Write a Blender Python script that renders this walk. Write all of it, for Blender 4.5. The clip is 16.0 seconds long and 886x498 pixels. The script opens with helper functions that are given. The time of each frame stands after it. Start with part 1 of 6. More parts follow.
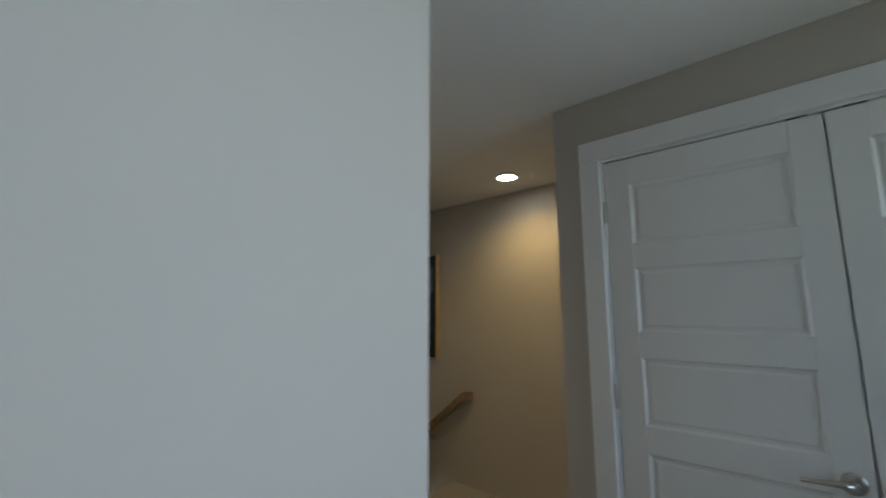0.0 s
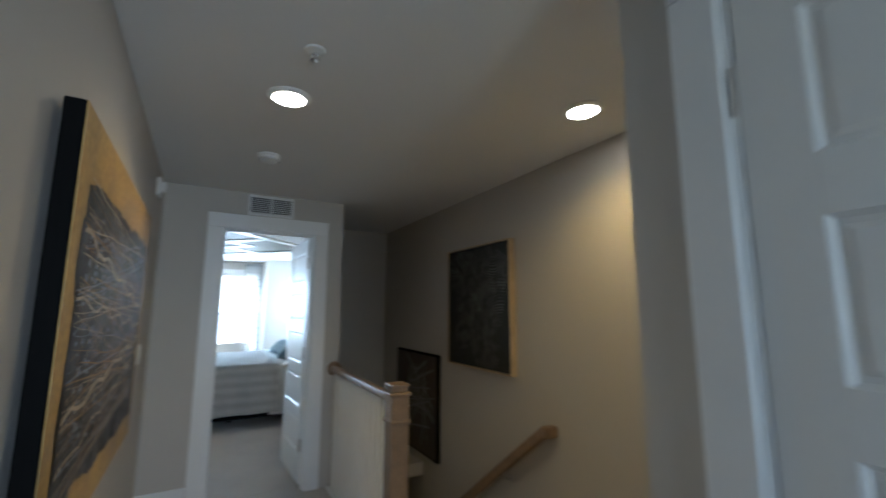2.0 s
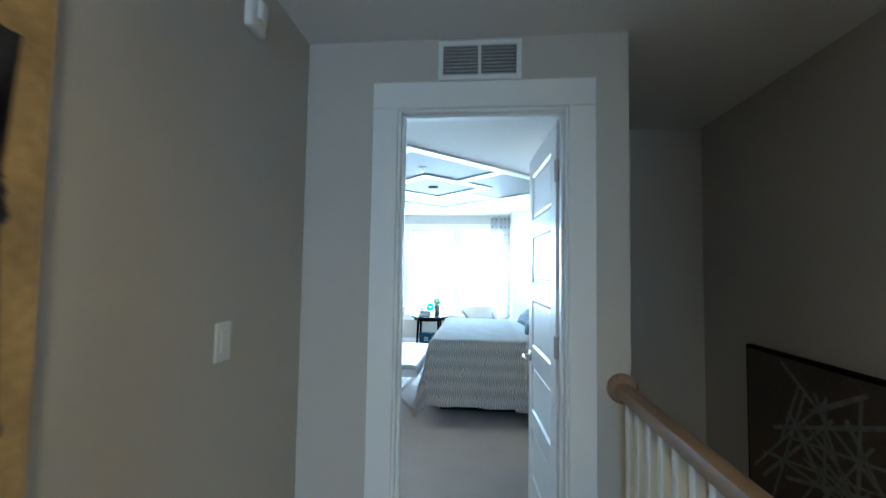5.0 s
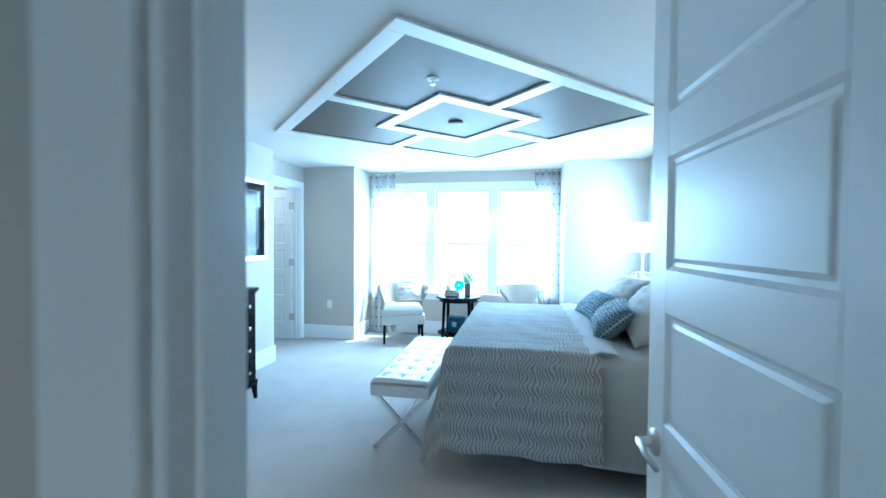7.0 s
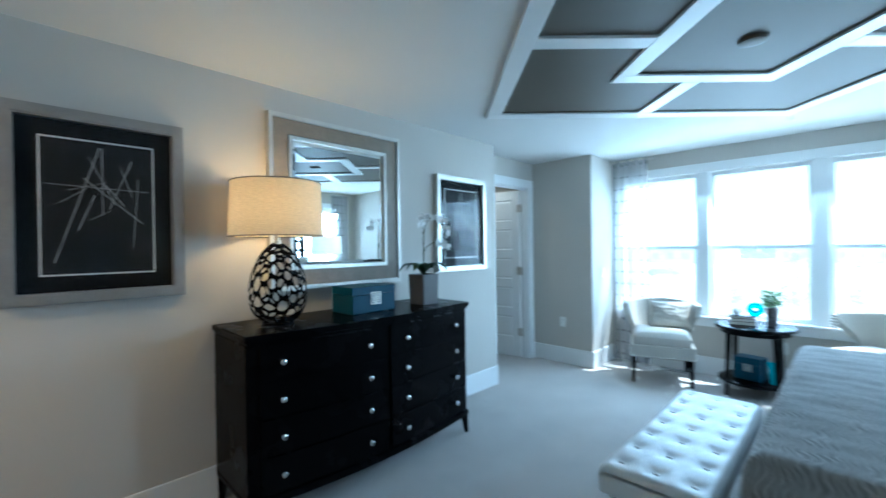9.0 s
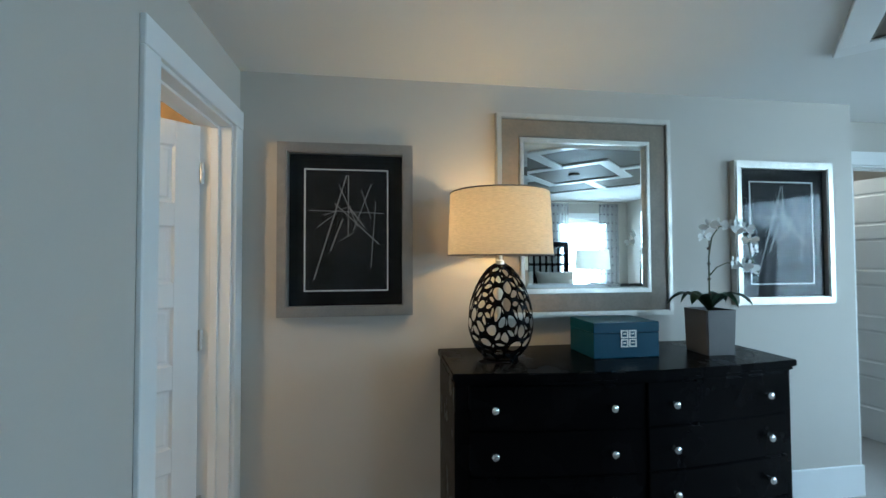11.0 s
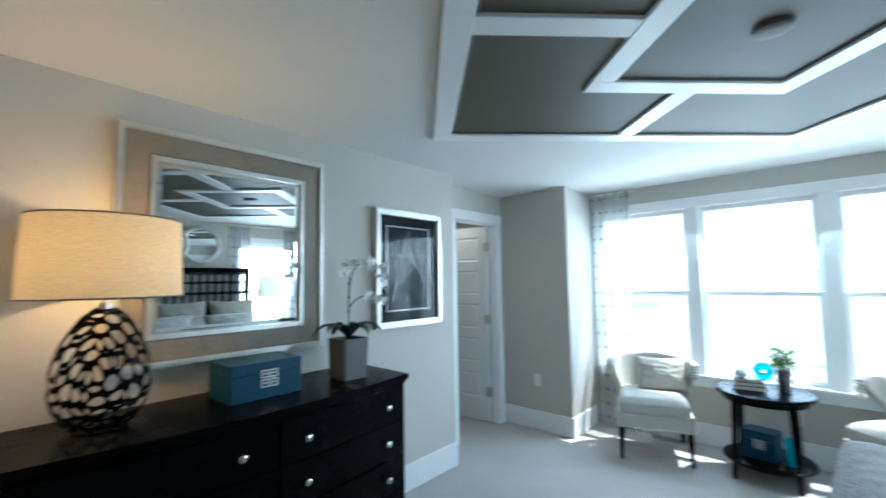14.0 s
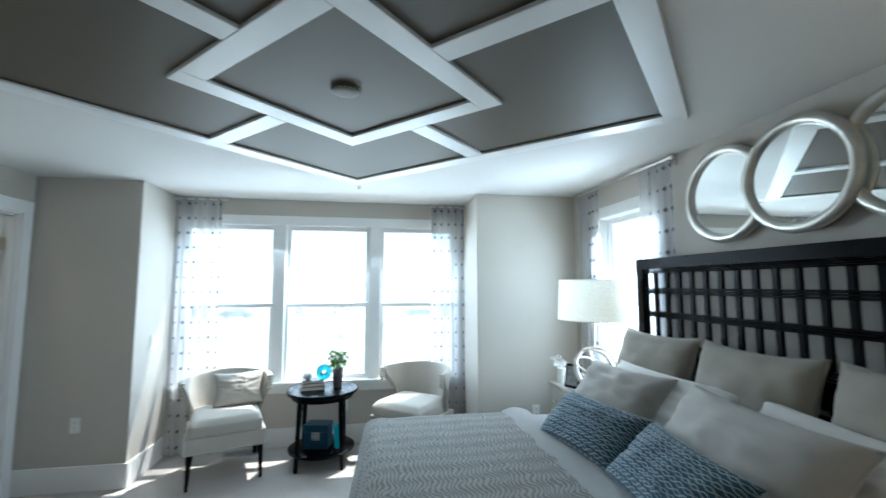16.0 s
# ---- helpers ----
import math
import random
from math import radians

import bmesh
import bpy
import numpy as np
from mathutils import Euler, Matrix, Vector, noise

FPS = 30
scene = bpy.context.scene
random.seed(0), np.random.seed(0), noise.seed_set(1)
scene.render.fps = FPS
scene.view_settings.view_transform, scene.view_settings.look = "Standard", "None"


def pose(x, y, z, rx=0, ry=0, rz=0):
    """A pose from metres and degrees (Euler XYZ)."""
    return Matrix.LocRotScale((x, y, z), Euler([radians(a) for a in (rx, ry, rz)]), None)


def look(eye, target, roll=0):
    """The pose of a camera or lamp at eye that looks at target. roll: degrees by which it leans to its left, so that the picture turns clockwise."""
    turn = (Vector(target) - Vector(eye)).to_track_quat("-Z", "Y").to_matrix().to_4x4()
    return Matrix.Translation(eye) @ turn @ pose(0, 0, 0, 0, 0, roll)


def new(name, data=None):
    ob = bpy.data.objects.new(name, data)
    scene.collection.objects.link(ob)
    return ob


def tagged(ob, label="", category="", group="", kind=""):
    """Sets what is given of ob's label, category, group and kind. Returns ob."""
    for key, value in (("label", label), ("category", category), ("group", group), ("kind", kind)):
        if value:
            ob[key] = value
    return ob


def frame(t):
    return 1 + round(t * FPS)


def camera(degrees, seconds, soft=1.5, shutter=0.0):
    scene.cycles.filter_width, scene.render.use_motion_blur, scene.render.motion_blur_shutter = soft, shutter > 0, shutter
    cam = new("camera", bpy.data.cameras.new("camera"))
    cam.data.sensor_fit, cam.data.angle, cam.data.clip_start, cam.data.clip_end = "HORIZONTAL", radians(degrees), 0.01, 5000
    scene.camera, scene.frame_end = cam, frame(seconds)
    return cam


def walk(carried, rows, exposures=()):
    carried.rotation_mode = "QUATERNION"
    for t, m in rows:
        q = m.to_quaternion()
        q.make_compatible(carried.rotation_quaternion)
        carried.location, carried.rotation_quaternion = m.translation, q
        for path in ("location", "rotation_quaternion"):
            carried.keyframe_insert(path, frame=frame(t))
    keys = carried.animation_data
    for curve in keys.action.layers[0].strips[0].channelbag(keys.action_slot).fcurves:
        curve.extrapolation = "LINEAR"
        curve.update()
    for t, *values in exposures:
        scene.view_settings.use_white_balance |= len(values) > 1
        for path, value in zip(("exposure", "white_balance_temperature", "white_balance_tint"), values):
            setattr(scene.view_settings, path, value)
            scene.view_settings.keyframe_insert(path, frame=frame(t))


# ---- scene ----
cam = camera(94.2, 16.0, shutter=0.5)

PATH = [
    (0, (-0.944, -4.111, 1.42), (0.523, -2.785, 1.722), -0.1),
    (0.5, (-0.74, -4.171, 1.435), (0.82, -2.957, 1.743), 0.2),
    (1, (-0.479, -4.079, 1.414), (1.094, -2.885, 1.726), 0.3),
    (1.5, (-0.209, -3.955, 1.434), (1.239, -2.606, 1.725), -0.2),
    (2, (0.069, -3.809, 1.453), (1.027, -2.078, 1.741), 0.1),
    (2.5, (0.208, -3.552, 1.418), (0.711, -1.639, 1.716), 0.1),
    (3, (0.334, -3.278, 1.431), (0.553, -1.312, 1.724), 0.2),
    (3.5, (0.422, -2.927, 1.48), (0.38, -0.946, 1.751), -0.0),
    (6, (0.485, -1.017, 1.356), (0.262, 0.97, 1.349), 0.7),
    (6.5, (0.46, -0.638, 1.417), (0.183, 1.343, 1.381), 0.5),
    (7, (0.437, -0.326, 1.404), (0.063, 1.638, 1.357), 0.4),
    (7.5, (0.43, -0.044, 1.403), (-0.001, 1.909, 1.355), 0.1),
    (8, (0.419, 0.192, 1.414), (-0.314, 2.052, 1.37), -0.7),
    (8.5, (0.34, 0.41, 1.402), (-0.727, 2.101, 1.359), -0.9),
    (9, (0.201, 0.62, 1.391), (-1.202, 2.045, 1.379), -0.8),
    (9.5, (0.119, 0.825, 1.352), (-1.598, 1.851, 1.389), -1.2),
    (10, (-0.008, 0.919, 1.384), (-1.918, 1.513, 1.415), -0.6),
    (12.5, (-0.223, 1.346, 1.475), (-2.214, 1.531, 1.534), -0.1),
    (13, (-0.222, 1.388, 1.486), (-2.102, 2.065, 1.576), -0.4),
    (13.5, (-0.15, 1.397, 1.494), (-1.807, 2.51, 1.606), -0.5),
    (14, (-0.078, 1.335, 1.515), (-1.414, 2.816, 1.661), -0.9),
    (14.5, (-0.026, 1.355, 1.543), (-0.947, 3.123, 1.692), -0.7),
    (15, (-0.051, 1.396, 1.546), (-0.48, 3.343, 1.708), -0.5),
    (15.5, (-0.036, 1.428, 1.554), (0.006, 3.42, 1.727), -0.3),
    (16, (-0.019, 1.433, 1.559), (0.325, 3.395, 1.731), -0.0),
]
EXPOSURES = [
    (0.0, 1.85, 6000, 8), (1.5, 1.95, 5600, 8), (3.5, 2.7, 5000, 4), (6.0, 2.5, 4850, -2), (7.5, 2.25, 4400, -5), (8.5, 1.72, 4600, -4), (10.0, 1.1, 4950, -3),
    (12.5, 1.32, 5400, -1), (14.5, 1.3, 5500, 3), (16.0, 1.0, 5950, 6),
]
walk(cam, [(t, look(eye, target, roll)) for t, eye, target, roll in PATH], EXPOSURES)

# ---- world, sun, large lights ----
world = bpy.data.worlds.new("sky")
scene.world = world
world.use_nodes = True
wn = world.node_tree.nodes
sky = wn.new("ShaderNodeTexSky")
sky.sky_type = "NISHITA"
sky.sun_disc = False
sky.sun_elevation = radians(62)
sky.sun_rotation = radians(40)
wn["Background"].inputs["Strength"].default_value = 0.15
world.node_tree.links.new(sky.outputs["Color"], wn["Background"].inputs["Color"])

sun = new("sun", bpy.data.lights.new("sun", "SUN"))
sun.data.energy, sun.data.angle, sun.data.color = 5.0, radians(0.5), (1.0, 0.95, 0.87)
sun.matrix_world = look((2.8, 9.4, 11.0), (-1.0, 5.0, 0.0))


def area_lamp(name, eye, target, sx, sy, power, color, spread=180):
    la = bpy.data.lights.new(name, "AREA")
    la.shape, la.size, la.size_y, la.energy, la.color = "RECTANGLE", sx, sy, power, color
    la.spread = radians(spread)
    ob = new(name, la)
    ob.matrix_world = look(eye, target)
    return ob


area_lamp("bay_sky_light", (-0.45, 6.12, 1.50), (-0.60, 2.6, -0.7), 2.6, 1.5, 47, (0.70, 0.87, 1.0))
area_lamp("side_sky_light", (2.22, 4.43, 1.40), (-0.4, 4.3, 0.2), 0.8, 1.4, 30, (0.70, 0.87, 1.0))


def point_lamp(name, at, power, color, radius=0.05):
    la = bpy.data.lights.new(name, "POINT")
    la.energy, la.color, la.shadow_soft_size = power, color, radius
    ob = new(name, la)
    ob.location = at
    return ob


def spot_lamp(name, at, power, color):
    la = bpy.data.lights.new(name, "SPOT")
    la.energy, la.color, la.shadow_soft_size, la.spot_size, la.spot_blend = power, color, 0.06, radians(150), 0.8
    ob = new(name, la)
    ob.location = at
    return ob


# ---- materials ----
def material(name, color, rough=0.6, metal=0.0, var=0.0, scale=8.0, bump=0.0, bump_scale=200.0, fine=0.0, spec=0.5, sheen=0.0, coat=0.0, per_object=0.0):
    m = bpy.data.materials.new(name)
    m.use_nodes = True
    nt = m.node_tree
    b = nt.nodes["Principled BSDF"]
    b.inputs["Roughness"].default_value = rough
    b.inputs["Metallic"].default_value = metal
    b.inputs["Specular IOR Level"].default_value = spec
    b.inputs["Sheen Weight"].default_value = sheen
    b.inputs["Coat Weight"].default_value = coat
    b.inputs["Base Color"].default_value = (*color, 1)
    tc = nt.nodes.new("ShaderNodeTexCoord")
    if var > 0 or fine > 0:
        n1 = nt.nodes.new("ShaderNodeTexNoise")
        n1.inputs["Scale"].default_value = scale
        n1.inputs["Detail"].default_value = 5
        nt.links.new(tc.outputs["Object"], n1.inputs["Vector"])
        n2 = nt.nodes.new("ShaderNodeTexNoise")
        n2.inputs["Scale"].default_value = bump_scale
        n2.inputs["Detail"].default_value = 3
        nt.links.new(tc.outputs["Object"], n2.inputs["Vector"])
        r1 = nt.nodes.new("ShaderNodeMapRange")
        r1.inputs["From Min"].default_value, r1.inputs["From Max"].default_value = 0.3, 0.7
        r1.inputs["To Min"].default_value, r1.inputs["To Max"].default_value = 1 - var, 1 + var
        nt.links.new(n1.outputs["Fac"], r1.inputs["Value"])
        r2 = nt.nodes.new("ShaderNodeMapRange")
        r2.inputs["From Min"].default_value, r2.inputs["From Max"].default_value = 0.3, 0.7
        r2.inputs["To Min"].default_value, r2.inputs["To Max"].default_value = 1 - fine, 1 + fine
        nt.links.new(n2.outputs["Fac"], r2.inputs["Value"])
        mul = nt.nodes.new("ShaderNodeMath")
        mul.operation = "MULTIPLY"
        nt.links.new(r1.outputs["Result"], mul.inputs[0])
        nt.links.new(r2.outputs["Result"], mul.inputs[1])
        vm = nt.nodes.new("ShaderNodeVectorMath")
        vm.operation = "SCALE"
        vm.inputs[0].default_value = color
        nt.links.new(mul.outputs[0], vm.inputs["Scale"])
        nt.links.new(vm.outputs["Vector"], b.inputs["Base Color"])
        r3 = nt.nodes.new("ShaderNodeMapRange")
        r3.inputs["From Min"].default_value, r3.inputs["From Max"].default_value = 0.3, 0.7
        r3.inputs["To Min"].default_value, r3.inputs["To Max"].default_value = max(0.02, rough - var * 0.35), min(1, rough + var * 0.35)
        nt.links.new(n1.outputs["Fac"], r3.inputs["Value"])
        nt.links.new(r3.outputs["Result"], b.inputs["Roughness"])
    if bump > 0:
        n3 = nt.nodes.new("ShaderNodeTexNoise")
        n3.inputs["Scale"].default_value = bump_scale
        n3.inputs["Detail"].default_value = 4
        nt.links.new(tc.outputs["Object"], n3.inputs["Vector"])
        bp = nt.nodes.new("ShaderNodeBump")
        bp.inputs["Strength"].default_value = bump
        bp.inputs["Distance"].default_value = 0.004
        nt.links.new(n3.outputs["Fac"], bp.inputs["Height"])
        nt.links.new(bp.outputs["Normal"], b.inputs["Normal"])
    return m


def bsdf(m):
    return m.node_tree.nodes["Principled BSDF"]


M = {}
M["wall"] = material("wall_paint", (0.53, 0.495, 0.445), 0.75, var=0.02, scale=1.5, bump=0.06, bump_scale=350, fine=0.01, spec=0.3)
M["ceiling"] = material("ceiling_paint", (0.74, 0.73, 0.71), 0.85, var=0.015, scale=1.2, bump=0.10, bump_scale=260, fine=0.01, spec=0.2)
M["trim"] = material("trim_paint", (0.80, 0.80, 0.79), 0.35, var=0.015, scale=5, bump=0.02, bump_scale=120, fine=0.005)
M["panel_gray"] = material("ceiling_gray", (0.086, 0.068, 0.046), 0.55, var=0.03, scale=2, bump=0.06, bump_scale=300, fine=0.015, spec=0.4)
M["carpet"] = material("carpet", (0.44, 0.41, 0.38), 0.95, var=0.07, scale=3.0, bump=0.9, bump_scale=420, fine=0.16, spec=0.1, sheen=0.3)
M["espresso"] = material("espresso_wood", (0.0028, 0.0025, 0.0030), 0.26, var=0.10, scale=5, bump=0.012, bump_scale=60, fine=0.05, spec=0.06)
M["chrome"] = material("chrome", (0.80, 0.80, 0.80), 0.12, 1.0, var=0.03, scale=20, fine=0.01)
M["nickel"] = material("brushed_nickel", (0.56, 0.53, 0.49), 0.33, 1.0, var=0.05, scale=20, fine=0.03)
M["silver"] = material("silver_leaf", (0.62, 0.60, 0.55), 0.36, 0.85, var=0.08, scale=14, bump=0.05, bump_scale=90, fine=0.05)
M["mirror"] = material("mirror_glass", (0.86, 0.89, 0.88), 0.01, 1.0)
M["white_plastic"] = material("white_plastic", (0.78, 0.78, 0.75), 0.4, var=0.02, scale=12, fine=0.01)
M["oak"] = material("stained_oak", (0.24, 0.16, 0.10), 0.4, var=0.18, scale=12, bump=0.05, bump_scale=90, fine=0.10)
M["linen_white"] = material("white_cotton", (0.74, 0.73, 0.71), 0.9, var=0.03, scale=6, bump=0.25, bump_scale=500, fine=0.04, spec=0.2, sheen=0.3)
M["linen_taupe"] = material("taupe_cotton", (0.34, 0.31, 0.265), 0.9, var=0.04, scale=6, bump=0.25, bump_scale=500, fine=0.05, spec=0.2, sheen=0.3)
M["upholstery"] = material("cream_upholstery", (0.46, 0.43, 0.38), 0.85, var=0.04, scale=8, bump=0.35, bump_scale=420, fine=0.06, spec=0.2, sheen=0.3)
M["leather_white"] = material("white_leather", (0.70, 0.71, 0.71), 0.42, var=0.03, scale=10, bump=0.12, bump_scale=220, fine=0.02)
M["teal_box"] = material("teal_lacquer", (0.003, 0.048, 0.088), 0.36, var=0.06, scale=10, fine=0.03, bump=0.05, bump_scale=300, spec=0.28)
M["teal_bright"] = material("turquoise_lacquer", (0.02, 0.50, 0.62), 0.35, var=0.05, scale=10, fine=0.03)
M["pot_gray"] = material("gray_pot", (0.12, 0.11, 0.105), 0.55, var=0.06, scale=12, fine=0.04, bump=0.05, bump_scale=200)
M["leaf"] = material("orchid_leaf", (0.030, 0.075, 0.030), 0.35, var=0.2, scale=20, fine=0.1)
M["leaf_bright"] = material("fresh_leaf", (0.10, 0.26, 0.05), 0.5, var=0.25, scale=30, fine=0.1)
M["petal"] = material("white_petal", (0.78, 0.77, 0.74), 0.6, var=0.04, scale=30, fine=0.02)
M["stem"] = material("plant_stem", (0.09, 0.10, 0.05), 0.6, var=0.2, scale=40, fine=0.1)
M["black_paint"] = material("black_edge", (0.0035, 0.0035, 0.0035), 0.6, var=0.15, scale=20, fine=0.1, spec=0.06)
M["mat_black"] = material("black_mat_board", (0.005, 0.005, 0.006), 0.7, var=0.1, scale=12, fine=0.08, spec=0.08)
M["art_dark"] = material("charcoal_print", (0.012, 0.013, 0.015), 0.65, var=0.45, scale=6, fine=0.25, spec=0.1)
M["art_pale"] = material("pale_ink", (0.20, 0.20, 0.20), 0.6, var=0.35, scale=25, fine=0.15)
M["art_white"] = material("white_ink", (0.55, 0.56, 0.55), 0.6, var=0.1, scale=25, fine=0.05)
M["frame_wood"] = material("gray_wood_veneer", (0.22, 0.18, 0.135), 0.40, var=0.10, scale=14, bump=0.05, bump_scale=80, fine=0.07)
M["pewter"] = material("pewter_frame", (0.34, 0.32, 0.30), 0.42, 0.7, var=0.07, scale=14, bump=0.04, bump_scale=120, fine=0.05)
M["gold_canvas"] = material("gold_ground", (0.42, 0.27, 0.09), 0.6, var=0.30, scale=5, bump=0.3, bump_scale=45, fine=0.16)
M["umber"] = material("umber_paint", (0.017, 0.014, 0.014), 0.55, var=0.5, scale=9, bump=0.3, bump_scale=60, fine=0.3)
M["cream_paint"] = material("cream_paint", (0.52, 0.42, 0.28), 0.55, var=0.35, scale=18, fine=0.15)
M["blue_gray_paint"] = material("blue_gray_paint", (0.24, 0.27, 0.31), 0.55, var=0.3, scale=18, fine=0.15)
M["ochre_paint"] = material("ochre_paint", (0.36, 0.20, 0.06), 0.55, var=0.3, scale=18, fine=0.15)
M["drip_paint"] = material("brown_drip_paint", (0.16, 0.085, 0.035), 0.55, var=0.4, scale=18, fine=0.2)
M["canvas_edge"] = material("raw_wood_edge", (0.50, 0.38, 0.24), 0.6, var=0.12, scale=14, fine=0.08)
M["dark_relief"] = material("dark_relief_paint", (0.014, 0.014, 0.012), 0.42, var=0.4, scale=8, bump=0.35, bump_scale=50, fine=0.25)
# lighter gray stands for glints along the relief rings
M["relief_line"] = material("gray_relief_glint", (0.13, 0.13, 0.12), 0.30, var=0.4, scale=14, fine=0.2)
M["brown_art"] = material("brown_art_ground", (0.070, 0.055, 0.045), 0.6, var=0.45, scale=6, bump=0.2, bump_scale=50, fine=0.25)
# puts the shade inside grilles and slots into colour; also the dark metal catches
M["vent_dark"] = material("slot_shade_dark_metal", (0.16, 0.16, 0.16), 0.8, var=0.1, scale=20, fine=0.05)
M["wallpaper"] = material("gold_wallpaper", (0.42, 0.28, 0.12), 0.7, var=0.15, scale=6, fine=0.06)
M["grass"] = material("grass_ground", (0.26, 0.27, 0.19), 0.95, var=0.3, scale=0.25, fine=0.3, bump_scale=4)
M["asphalt"] = material("asphalt", (0.06, 0.06, 0.06), 0.9, var=0.15, scale=1, fine=0.2, bump_scale=30)
M["tree_leaf"] = material("tree_leaves", (0.07, 0.11, 0.04), 0.7, var=0.35, scale=3, fine=0.2, bump_scale=20)
# leaf green paled towards blue-gray, so distance haze sits in the colour
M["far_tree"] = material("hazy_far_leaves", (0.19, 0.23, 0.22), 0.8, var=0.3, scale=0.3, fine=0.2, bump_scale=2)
M["bark"] = material("bark", (0.12, 0.09, 0.07), 0.9, var=0.3, scale=8, fine=0.2, bump_scale=40)
M["building"] = material("far_building", (0.78, 0.76, 0.73), 0.8, var=0.1, scale=0.4, fine=0.08, bump_scale=3)
M["building_red"] = material("far_brick", (0.42, 0.29, 0.26), 0.8, var=0.15, scale=0.4, fine=0.1, bump_scale=4)
M["window_dark"] = material("far_window_glass", (0.55, 0.58, 0.61), 0.15)
M["car_blue"] = material("car_paint_blue", (0.05, 0.07, 0.16), 0.25, 0.3, var=0.05, scale=2, coat=0.5)
M["rubber"] = material("rubber", (0.015, 0.015, 0.015), 0.8, var=0.1, scale=10, fine=0.1)
M["book_a"] = material("dark_book", (0.03, 0.03, 0.035), 0.5, var=0.1, scale=20, fine=0.05)
M["book_b"] = material("brown_book", (0.13, 0.07, 0.04), 0.5, var=0.1, scale=20, fine=0.05)
M["paper"] = material("paper_edges", (0.62, 0.58, 0.50), 0.8, var=0.06, scale=30, fine=0.05)
M["nightstand"] = material("champagne_lacquer", (0.40, 0.38, 0.33), 0.4, 0.3, var=0.08, scale=10, fine=0.05)
M["vase_metal"] = material("hammered_gunmetal", (0.16, 0.15, 0.15), 0.3, 0.9, var=0.15, scale=30, bump=0.3, bump_scale=60, fine=0.1)


def glass_material(name, color, rough=0.0):
    m = bpy.data.materials.new(name)
    m.use_nodes = True
    b = bsdf(m)
    b.inputs["Base Color"].default_value = (*color, 1)
    b.inputs["Roughness"].default_value = rough
    b.inputs["Transmission Weight"].default_value = 1.0
    b.inputs["IOR"].default_value = 1.45
    return m


def thin_glass(name, amount, glare=0.0):
    m = bpy.data.materials.new(name)
    m.use_nodes = True
    nt = m.node_tree
    nt.nodes.remove(bsdf(m))
    out = nt.nodes["Material Output"]
    tr = nt.nodes.new("ShaderNodeBsdfTransparent")
    gl = nt.nodes.new("ShaderNodeBsdfGlossy")
    gl.inputs["Roughness"].default_value = 0.02
    lw = nt.nodes.new("ShaderNodeLayerWeight")
    lw.inputs["Blend"].default_value = 0.5
    pw = nt.nodes.new("ShaderNodeMath")
    pw.operation = "POWER"
    nt.links.new(lw.outputs["Facing"], pw.inputs[0])
    pw.inputs[1].default_value = 5.0
    fr = nt.nodes.new("ShaderNodeMath")
    fr.operation = "ADD"
    nt.links.new(pw.outputs[0], fr.inputs[0])
    fr.inputs[1].default_value = amount
    mix = nt.nodes.new("ShaderNodeMixShader")
    nt.links.new(fr.outputs[0], mix.inputs["Fac"])
    base = tr.outputs["BSDF"]
    # translucent share lays a pale glare over the bright view outside
    if glare > 0:
        tl = nt.nodes.new("ShaderNodeBsdfTranslucent")
        tl.inputs["Color"].default_value = (0.85, 0.87, 0.90, 1)
        veil = nt.nodes.new("ShaderNodeMixShader")
        veil.inputs["Fac"].default_value = glare
        nt.links.new(base, veil.inputs[1])
        nt.links.new(tl.outputs["BSDF"], veil.inputs[2])
        base = veil.outputs["Shader"]
    nt.links.new(base, mix.inputs[1])
    nt.links.new(gl.outputs["BSDF"], mix.inputs[2])
    nt.links.new(mix.outputs["Shader"], out.inputs["Surface"])
    return m


# bay and side panes carry painted-in glare, second number
M["pane"] = thin_glass("window_glass", 0.03, 0.10)
M["picture_glass"] = thin_glass("picture_glass", 0.012)
M["glass_teal"] = glass_material("teal_glass", (0.03, 0.34, 0.44), 0.08)


